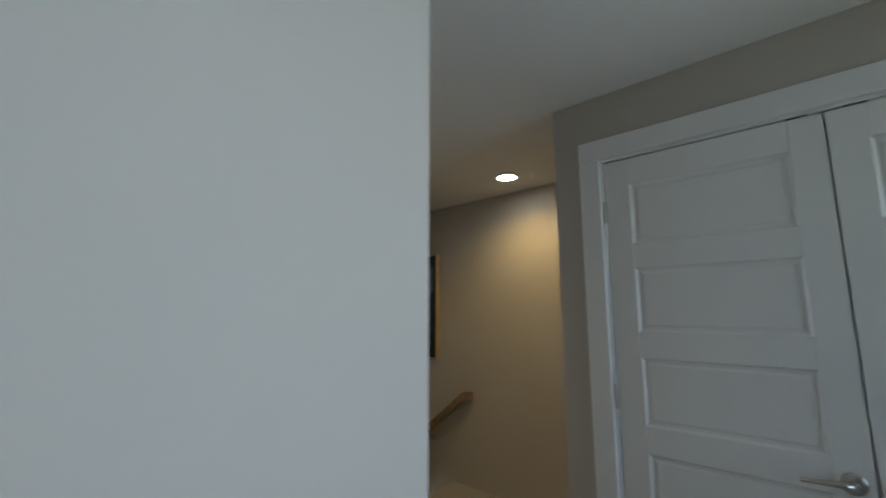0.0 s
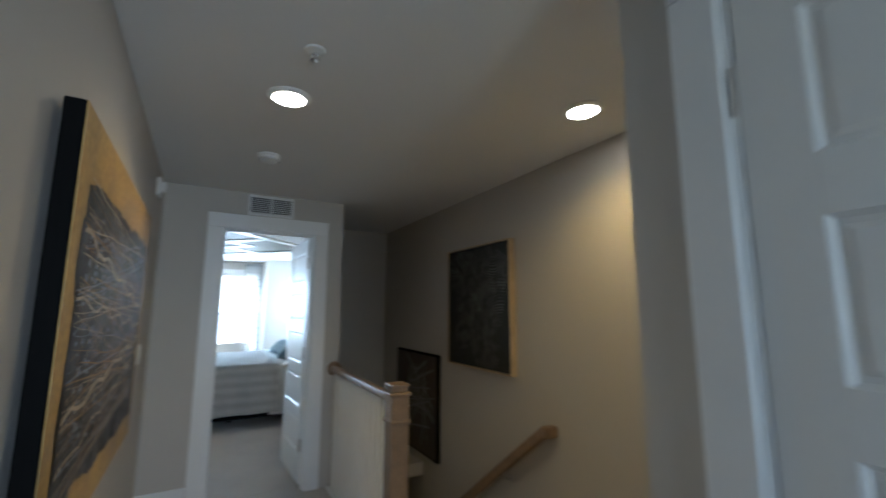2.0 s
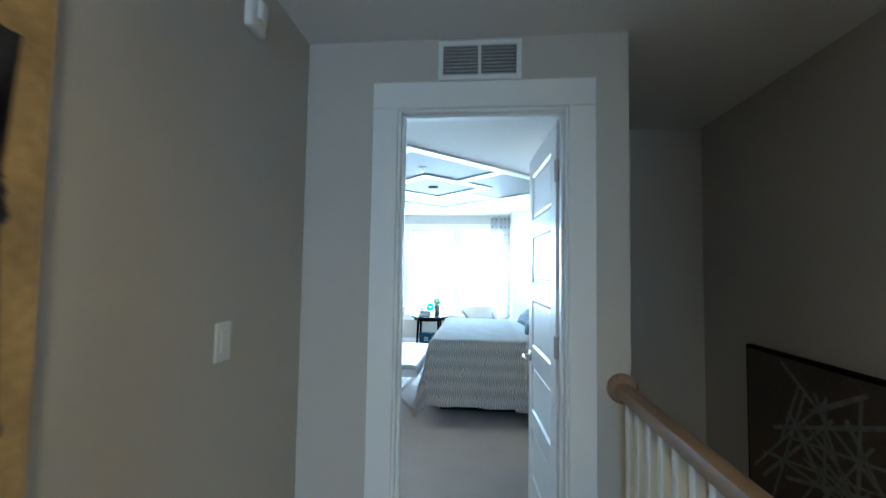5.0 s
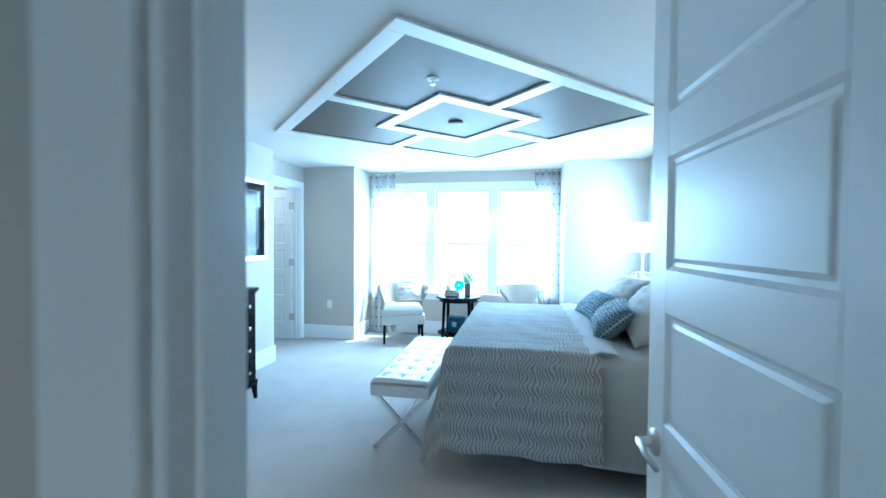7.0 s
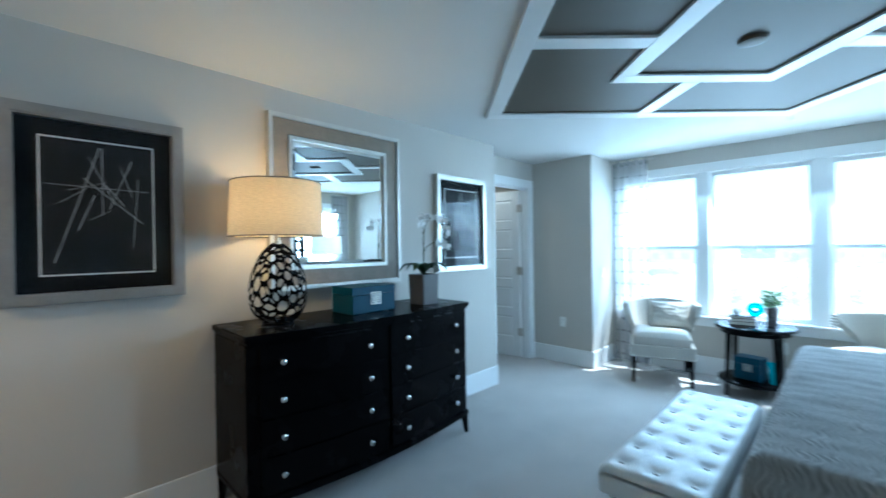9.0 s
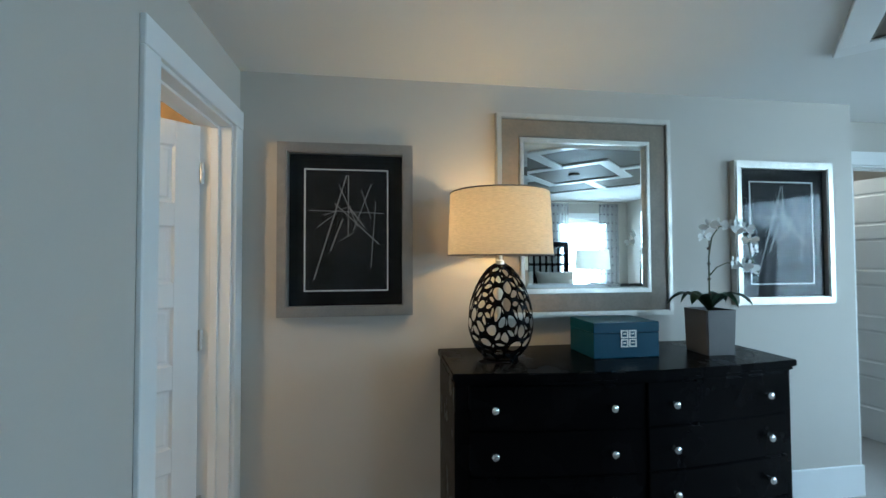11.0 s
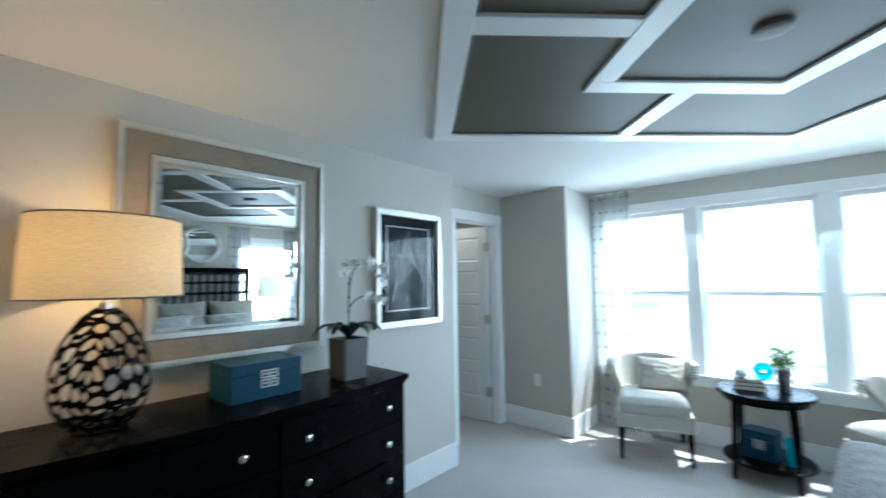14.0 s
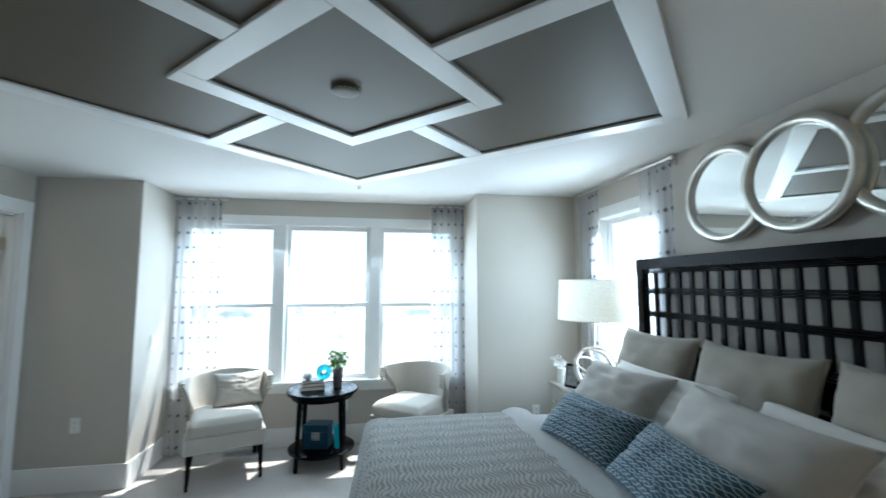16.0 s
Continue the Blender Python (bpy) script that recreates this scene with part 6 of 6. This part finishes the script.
add_lathe(bm, [(0.040, 0.0), (0.042, 0.01), (0.047, 0.10), (0.052, 0.17), (0.047, 0.17), (0.043, 0.14)], 28)
part("vase", bm, M["vase_metal"], plant, "hammered gunmetal vase", smooth="auto")
rg = random.Random(9)
bm = bmesh.new()
for k in range(22):
    a, rr = rg.uniform(0, 6.28), rg.uniform(0.02, 0.075)
    tip = Vector((rr * math.cos(a), rr * math.sin(a), rg.uniform(0.22, 0.31)))
    add_tube(bm, [(0.01 * math.cos(a), 0.01 * math.sin(a), 0.15), tip * 0.6 + Vector((0, 0, 0.09)), tip], 0.0014, 5)
part("stems", bm, M["stem"], plant)
bm = bmesh.new()
for k in range(260):
    a, rr, z = rg.uniform(0, 6.28), 0.085 * rg.random() ** 0.6, rg.uniform(0.18, 0.33)
    s = rg.uniform(0.010, 0.019)
    m = Matrix.Translation((rr * math.cos(a), rr * math.sin(a), z)) @ Euler((rg.uniform(-1.2, 1.2), rg.uniform(-1.2, 1.2), a)).to_matrix().to_4x4()
    pts = [m @ Vector(p) for p in ((-s, 0, 0), (-0.3 * s, 0.5 * s, 0.2 * s), (0.5 * s, 0.45 * s, 0.15 * s), (s, 0, 0), (0.5 * s, -0.45 * s, 0.15 * s), (-0.3 * s, -0.5 * s, 0.2 * s))]
    bm.faces.new([bm.verts.new(p) for p in pts])
tagged(part("foliage", bm, M["leaf_bright"], plant, "small bright green leaves"), kind="stuff")
keepsake_box("teal_box", "dark teal box with a fretwork plate on the shelf", (-0.47, 5.46, 0.152 + FZ), -12, 0.22, 0.16, 0.21, M["teal_box"])
vs = thing("turquoise_vase", "bright turquoise vase on the table's lower shelf", "vase", (-0.29, 5.40, 0.152 + FZ))
bm = bmesh.new()
add_lathe(bm, [(0.025, 0.0), (0.028, 0.02), (0.034, 0.10), (0.046, 0.19), (0.042, 0.19), (0.032, 0.12)], 28)
part("body", bm, M["teal_bright"], vs, smooth="auto")
reg = thing("floor_register", "dark metal floor register under the chair", "floor vent", (-1.22, 5.80, FZ))
bm = bmesh.new()
add_box(bm, (-0.15, -0.05, 0.0), (0.15, 0.05, 0.006), 0.002)
part("frame", bm, M["pewter"], reg)
for k in range(12):
    bm = bmesh.new()
    add_box(bm, (-0.132 + k * 0.0225, -0.035, 0.0055), (-0.120 + k * 0.0225, 0.035, 0.0072))
    part("slot", bm, M["vent_dark"], reg)


# ---- curtains ----
def curtain(at, rz, width, top, label, seed):
    ob = thing("sheer_curtain", label, "curtain", at, rz, "sheer curtains")
    bm = bmesh.new()
    folds = max(3, int(width / 0.085))

    def fn(u, v):
        z = FZ + 0.02 + (top - FZ - 0.02) * v
        a = 0.024 * (0.55 + 0.45 * (1 - v)) + 0.008 * noise.noise(Vector((u * 4, v * 2, seed)))
        x = width * u * (1 + 0.04 * (1 - v)) + 0.012 * noise.noise(Vector((u * 5, v * 3, seed + 2)))
        return Vector((x, a * math.sin(2 * math.pi * folds * u + 0.5 * noise.noise(Vector((u * 3, v * 2.5, seed)))), z))

    cloth_grid(bm, folds * 10, 40, fn)
    uvl = bm.loops.layers.uv.verify()
    for f in bm.faces:
        for lp in f.loops:
            lp[uvl].uv = (lp[uvl].uv.x * width * 1.9, lp[uvl].uv.y * top)
    part("cloth", bm, M["sheer"], ob, "sheer gray patterned cloth", smooth=True)
    return ob


def rod(x0, x1, at, rz, label, deep=0.09):
    ob = thing("curtain_rod", label, "curtain rod", at, rz, "curtain rods")
    bm = bmesh.new()
    add_rod(bm, (x0, 0, 0), (x1, 0, 0), 0.011, seg=14)
    part("pole", bm, M["nickel"], ob, smooth="auto")
    for x in (x0, x1):
        bm = bmesh.new()
        add_lathe(bm, [(0.012, -0.02), (0.020, -0.012), (0.020, 0.014), (0.014, 0.022)], 18, m=Matrix.Translation((x, 0, 0)) @ Matrix.Rotation(radians(90), 4, "Y"))
        part("finial", bm, M["nickel"], ob, smooth="auto")
    for x in (x0 + 0.05, x1 - 0.05):
        bm = bmesh.new()
        add_box(bm, (x - 0.006, 0.0, -0.012), (x + 0.006, deep - 0.003, 0.0), 0.002)
        add_box(bm, (x - 0.014, deep - 0.006, -0.05), (x + 0.014, deep, 0.03), 0.002)
        part("bracket", bm, M["nickel"], ob)


ZR = 2.405
rod(-1.91, -1.44, (0, YB - 0.09, ZR), 0, "short nickel curtain rod at the bay's west side")
rod(0.60, 0.97, (0, YB - 0.09, ZR), 0, "short nickel curtain rod at the bay's east side")
curtain((-1.91, YB - 0.09, 0), 0, 0.42, ZR + 0.01, "sheer gray patterned curtain in strong backlight", 1)
curtain((0.62, YB - 0.09, 0), 0, 0.36, ZR + 0.01, "sheer gray patterned curtain at the bay window", 2)
rod(-5.10, -3.80, (XE - 0.06, 0, ZR), -90, "nickel curtain rod over the side window", 0.06)
curtain((XE - 0.055, 4.16, 0), -90, 0.34, ZR + 0.01, "sheer gray curtain gathered beside the headboard", 3)
curtain((XE - 0.055, 5.07, 0), -90, 0.36, ZR + 0.01, "sheer gray curtain gathered in the corner", 4)


# ---- nightstands ----
def nightstand(y0, label):
    ob = thing("nightstand", label, "nightstand", (1.53, y0, 0), 0, "nightstands beside the bed")
    w, d, h = 0.44, 0.62, 0.72
    bm = bmesh.new()
    add_box(bm, (0.012, 0.012, 0.10), (w, d - 0.012, h - 0.028), 0.004)
    part("body", bm, M["nightstand"], ob)
    bm = bmesh.new()
    add_box(bm, (0, 0, h - 0.028), (w, d, h), 0.006, 2)
    part("top", bm, M["nightstand"], ob)
    for k in range(3):
        z0 = 0.115 + k * 0.192
        bm = bmesh.new()
        add_box(bm, (-0.002, 0.03, z0), (0.014, d - 0.03, z0 + 0.182), 0.004, 2)
        dr = part("drawer", bm, M["nightstand"], ob)
        bm = bmesh.new()
        for q in range(8):
            zz = z0 + 0.016 + q * 0.021
            add_box(bm, (-0.0045, 0.04, zz), (-0.0015, d - 0.04, zz + 0.009), 0.001)
        part("reeding", bm, M["nightstand"], dr)
        for yy in (0.16, d - 0.16):
            bm = bmesh.new()
            add_lathe(bm, [(0.008, 0.0), (0.006, 0.010), (0.014, 0.018), (0.012, 0.026), (0.001, 0.028)], 14, m=Matrix.Translation((-0.004, yy, z0 + 0.09)) @ Matrix.Rotation(radians(-90), 4, "Y"))
            part("knob", bm, M["chrome"], dr, smooth=True)
    for x in (0.04, w - 0.03):
        for y in (0.04, d - 0.04):
            bm = bmesh.new()
            add_rod(bm, (x, y, 0.10), (x, y, FZ), 0.022, 0.015, 4)
            part("leg", bm, M["nightstand"], ob)
    return h


NH = nightstand(4.30, "champagne nightstand with reeded drawers, under a lamp")
nightstand(1.47, "champagne nightstand with reeded drawers, at the doorway side")


def ring_lamp(x, y, label, lit):
    ob = thing("table_lamp", label, "lamp", (x, y, NH), 0, "bedside lamps")
    for k, (a, b) in enumerate(((0, 70), (60, 75), (120, 70), (30, 25), (150, 100))):
        bm = bmesh.new()
        add_torus(bm, 0.155, 0.011, Matrix.Translation((0, 0, 0.19)) @ Euler((radians(b), 0, radians(a))).to_matrix().to_4x4(), 48, 8, 0.6)
        part("ring", bm, M["nickel"], ob, "brushed nickel hoop", smooth=True)
    bm = bmesh.new()
    add_lathe(bm, [(0.075, 0.0), (0.075, 0.012), (0.03, 0.018), (0.012, 0.03)], 28)
    part("foot", bm, M["nickel"], ob, smooth="auto")
    bm = bmesh.new()
    add_rod(bm, (0, 0, 0.34), (0, 0, 0.66), 0.008, seg=10)
    add_rod(bm, (0, 0, 0.50), (0, 0, 0.58), 0.017, seg=12)
    part("neck", bm, M["nickel"], ob, smooth="auto")
    bm = bmesh.new()
    add_lathe(bm, [(0.012, 0.58), (0.028, 0.61), (0.030, 0.635), (0.02, 0.66), (0.004, 0.67)], 18)
    part("bulb", bm, M["bulb"] if lit else M["white_plastic"], ob, smooth=True).visible_shadow = False
    drum(ob, 0.275, 0.258, 0.565, 0.875, M["shade_cream"], M["shade_cream"])
    if lit:
        point_lamp("bedside_bulb_light", (x, y, NH + 0.70), lit, (1.0, 0.70, 0.40), 0.04)


ring_lamp(1.72, 4.46, "bedside lamp with nickel hoop base and cream drum shade", 0.2)
ring_lamp(1.76, 1.72, "bedside lamp with hoop base, lit, near the doorway", 0.9)
ph = thing("photo_frame", "dark standing photo frame on the nightstand", "picture frame", (1.60, 4.62, NH), -60)
bm = bmesh.new()
add_box(bm, (-0.07, -0.008, 0.0), (0.07, 0.008, 0.19), 0.004, 2, m=pose(0, 0, 0.003, -12, 0, 0))
part("frame", bm, M["espresso"], ph)
bm = bmesh.new()
add_box(bm, (-0.052, -0.0105, 0.02), (0.052, -0.0085, 0.17), 0, m=pose(0, 0, 0.003, -12, 0, 0))
part("photo", bm, M["art_pale"], ph)
fl = thing("flower_vase", "white flowers in a small vase on the nightstand", "flowers", (1.62, 4.84, NH))
bm = bmesh.new()
add_lathe(bm, [(0.03, 0.0), (0.04, 0.03), (0.032, 0.10), (0.038, 0.12), (0.03, 0.118)], 20)
part("vase", bm, M["petal"], fl, smooth="auto")
rg = random.Random(4)
for k in range(7):
    bm = bmesh.new()
    a = rg.uniform(0, 6.28)
    c = Vector((0.07 * math.cos(a), 0.07 * math.sin(a), rg.uniform(0.13, 0.20)))
    add_tube(bm, [(0, 0, 0.10), c * 0.6 + Vector((0, 0, 0.06)), c], 0.002, 5)
    for p in range(14):
        d = Vector((rg.uniform(-1, 1), rg.uniform(-1, 1), rg.uniform(-0.2, 1))).normalized()
        q = c + d * 0.012
        t1 = d.orthogonal().normalized() * 0.016
        t2 = d.cross(t1).normalized() * 0.012
        bm.faces.new([bm.verts.new(v) for v in (q - t1 * 0.3, q + d * 0.012 + t2, q + d * 0.02 + t1, q + d * 0.012 - t2)])
    part("flower", bm, M["petal"], fl)

# bathroom ceiling lamp behind the ajar door
bl = thing("bathroom_light", "round glowing bathroom ceiling light", "ceiling light", (-1.5, -0.7, H))
bm = bmesh.new()
add_lathe(bm, [(0.15, 0.0), (0.15, -0.03), (0.12, -0.06), (0.05, -0.075), (0.001, -0.078)], 36)
part("globe", bm, M["lamp_disc"], bl, smooth=True)
point_lamp("bathroom_bulb_light", (-1.5, -0.7, H - 0.25), 19, (1.0, 0.60, 0.29), 0.12)

# unseen fill light added in the walk-in closet to brighten its open door
cl = thing("closet_fill_light", "added unseen fill light, a flat disc on the closet ceiling", "ceiling light", (-3.3, 4.75, H))
bm = bmesh.new()
add_lathe(bm, [(0.11, 0.0), (0.11, -0.02), (0.09, -0.03), (0.001, -0.032)], 32)
part("diffuser", bm, M["lamp_disc"], cl, smooth="auto")
point_lamp("closet_fill_lamp", (-3.3, 4.75, H - 0.15), 0.7, (1.0, 0.92, 0.82), 0.08)

# ---- outside ----
GZ = -3.4
structure("ground", "grassy ground around the house, seen from above", "ground", [((-900, 6.6, GZ - 0.5), (900, 1200, GZ)), ((3.0, -900, GZ - 0.5), (900, 6.6, GZ)), ((-900, -900, GZ - 0.5), (-5.0, 6.6, GZ)), ((-5.0, -900, GZ - 0.5), (3.0, -7.2, GZ))], M["grass"])
structure("road", "pale concrete road beyond the lawn", "road", [((-300, 62.0, GZ), (300, 69.0, GZ + 0.02))], M["paper"])
structure("pavement", "pale concrete path below the window", "pavement", [((-60, 12.0, GZ), (60, 14.0, GZ + 0.03)), ((-60, 33.0, GZ), (60, 35.0, GZ + 0.03))], M["paper"])


def tree(x, y, h, seed):
    rg = random.Random(seed)
    ob = thing("tree", "young leafy street tree with a thin trunk", "tree", (x, y, GZ), 0, "young trees")
    bm = bmesh.new()
    add_tube(bm, [(0, 0, 0), (0.03, 0.02, h * 0.4), (0.0, 0.05, h * 0.95)], 0.07, 8, 0.02)
    for k in range(7):
        a, z = rg.uniform(0, 6.28), h * rg.uniform(0.35, 0.8)
        add_tube(bm, [(0, 0, z), (0.4 * math.cos(a), 0.4 * math.sin(a), z + 0.3), (0.7 * math.cos(a), 0.7 * math.sin(a), z + 0.8)], 0.025, 5, 0.008)
    part("trunk", bm, M["bark"], ob)
    bm = bmesh.new()
    for k in range(520):
        t = rg.random()
        z = h * (0.35 + 0.7 * t)
        rr = 0.20 * h * math.sin(math.pi * min(0.98, t * 0.85 + 0.12)) * rg.random() ** 0.5
        a = rg.uniform(0, 6.28)
        s = rg.uniform(0.06, 0.12)
        m = Matrix.Translation((rr * math.cos(a), rr * math.sin(a), z)) @ Euler((rg.uniform(-1, 1), rg.uniform(-1, 1), a)).to_matrix().to_4x4()
        bm.faces.new([bm.verts.new(m @ Vector(p)) for p in ((-s, 0, 0), (0, 0.5 * s, 0), (s, 0, 0), (0, -0.5 * s, 0))])
    part("crown", bm, M["tree_leaf"], ob)


for x, y, h, sd in ((-4.6, 30, 3.4, 1), (-1.8, 29, 4.0, 2), (0.6, 32, 3.6, 3), (4.9, 30, 3.6, 4), (-11.0, 31, 4.0, 5), (11.0, 40, 4.0, 6), (-18, 41, 4.0, 7)):
    tree(x, y, h, sd)


def far_building(x, y, w, d, h, mat, label):
    ob = thing("apartment_building", label, "building", (x, y, GZ), 0, "far buildings")
    bm = bmesh.new()
    add_box(bm, (0, 0, 0), (w, d, h))
    part("wall", bm, mat, ob)
    bm = bmesh.new()
    add_box(bm, (-0.4, -0.4, h), (w + 0.4, d + 0.4, h + 0.5))
    part("roof", bm, M["building"], ob)
    win = None
    for r in range(int(h / 3)):
        for c in range(int(w / 3.2)):
            mm = pose(1.0 + c * 3.2, 0, 1.0 + r * 3.0)
            if win is None:
                bm = bmesh.new()
                add_box(bm, (0, -0.08, 0), (1.4, 0.02, 1.5))
                win = part("window", bm, M["window_dark"], ob, m=mm)
            else:
                shared("window", win, ob, mm)


far_building(22, 84, 11, 12, 9, M["building_red"], "red brick apartment building across the field")
far_building(-45, 110, 26, 14, 4.2, M["building"], "pale low building far across the field")
far_building(-12, 125, 30, 14, 3.8, M["building"], "pale low building far across the field")


def car(x, y, rz, label):
    ob = thing("parked_car", label, "car", (x, y, GZ + 0.02), rz, "parked cars")
    bm = bmesh.new()
    prof = [(-2.2, 0.35), (2.2, 0.35), (2.25, 0.75), (1.3, 0.95), (0.7, 1.42), (-1.1, 1.45), (-1.9, 0.98), (-2.25, 0.85)]
    sides = [[bm.verts.new((px, s * (0.88 if pz < 1.0 else 0.72), pz)) for px, pz in prof] for s in (-1, 1)]
    for i in range(len(prof)):
        j = (i + 1) % len(prof)
        bm.faces.new((sides[0][i], sides[0][j], sides[1][j], sides[1][i]))
    bm.faces.new(sides[0])
    bm.faces.new(list(reversed(sides[1])))
    part("body", bm, M["car_blue"], ob)
    for s in (-1, 1):
        bm = bmesh.new()
        bm.faces.new([bm.verts.new((px, s * 0.83, pz)) for px, pz in ((1.05, 1.0), (0.62, 1.36), (-1.05, 1.38), (-1.6, 1.0))])
        part("window", bm, M["window_dark"], ob)
        for wx in (-1.35, 1.35):
            bm = bmesh.new()
            add_rod(bm, (wx, s * 0.72, 0.33), (wx, s * 0.90, 0.33), 0.33, seg=20)
            part("wheel", bm, M["rubber"], ob)


for x, y, rz in ((7.5, 66, 4), (12.6, 66.2, -2), (17.2, 66, 178), (-19, 66, 2), (-25, 66.1, 181)):
    car(x, y, rz, "dark parked car along the far road")
# far tree band, hazed by its colour alone
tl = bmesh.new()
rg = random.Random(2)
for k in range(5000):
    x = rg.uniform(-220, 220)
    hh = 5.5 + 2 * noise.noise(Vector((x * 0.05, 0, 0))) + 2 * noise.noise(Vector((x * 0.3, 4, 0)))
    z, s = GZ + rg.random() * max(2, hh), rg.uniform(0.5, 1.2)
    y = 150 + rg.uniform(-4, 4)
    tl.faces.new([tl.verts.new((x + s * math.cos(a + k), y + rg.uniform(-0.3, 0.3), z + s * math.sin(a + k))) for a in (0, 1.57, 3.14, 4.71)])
tagged(part("far_woods", tl, M["far_tree"]), "band of distant trees on the horizon, haze put into their colour", "trees", kind="stuff")
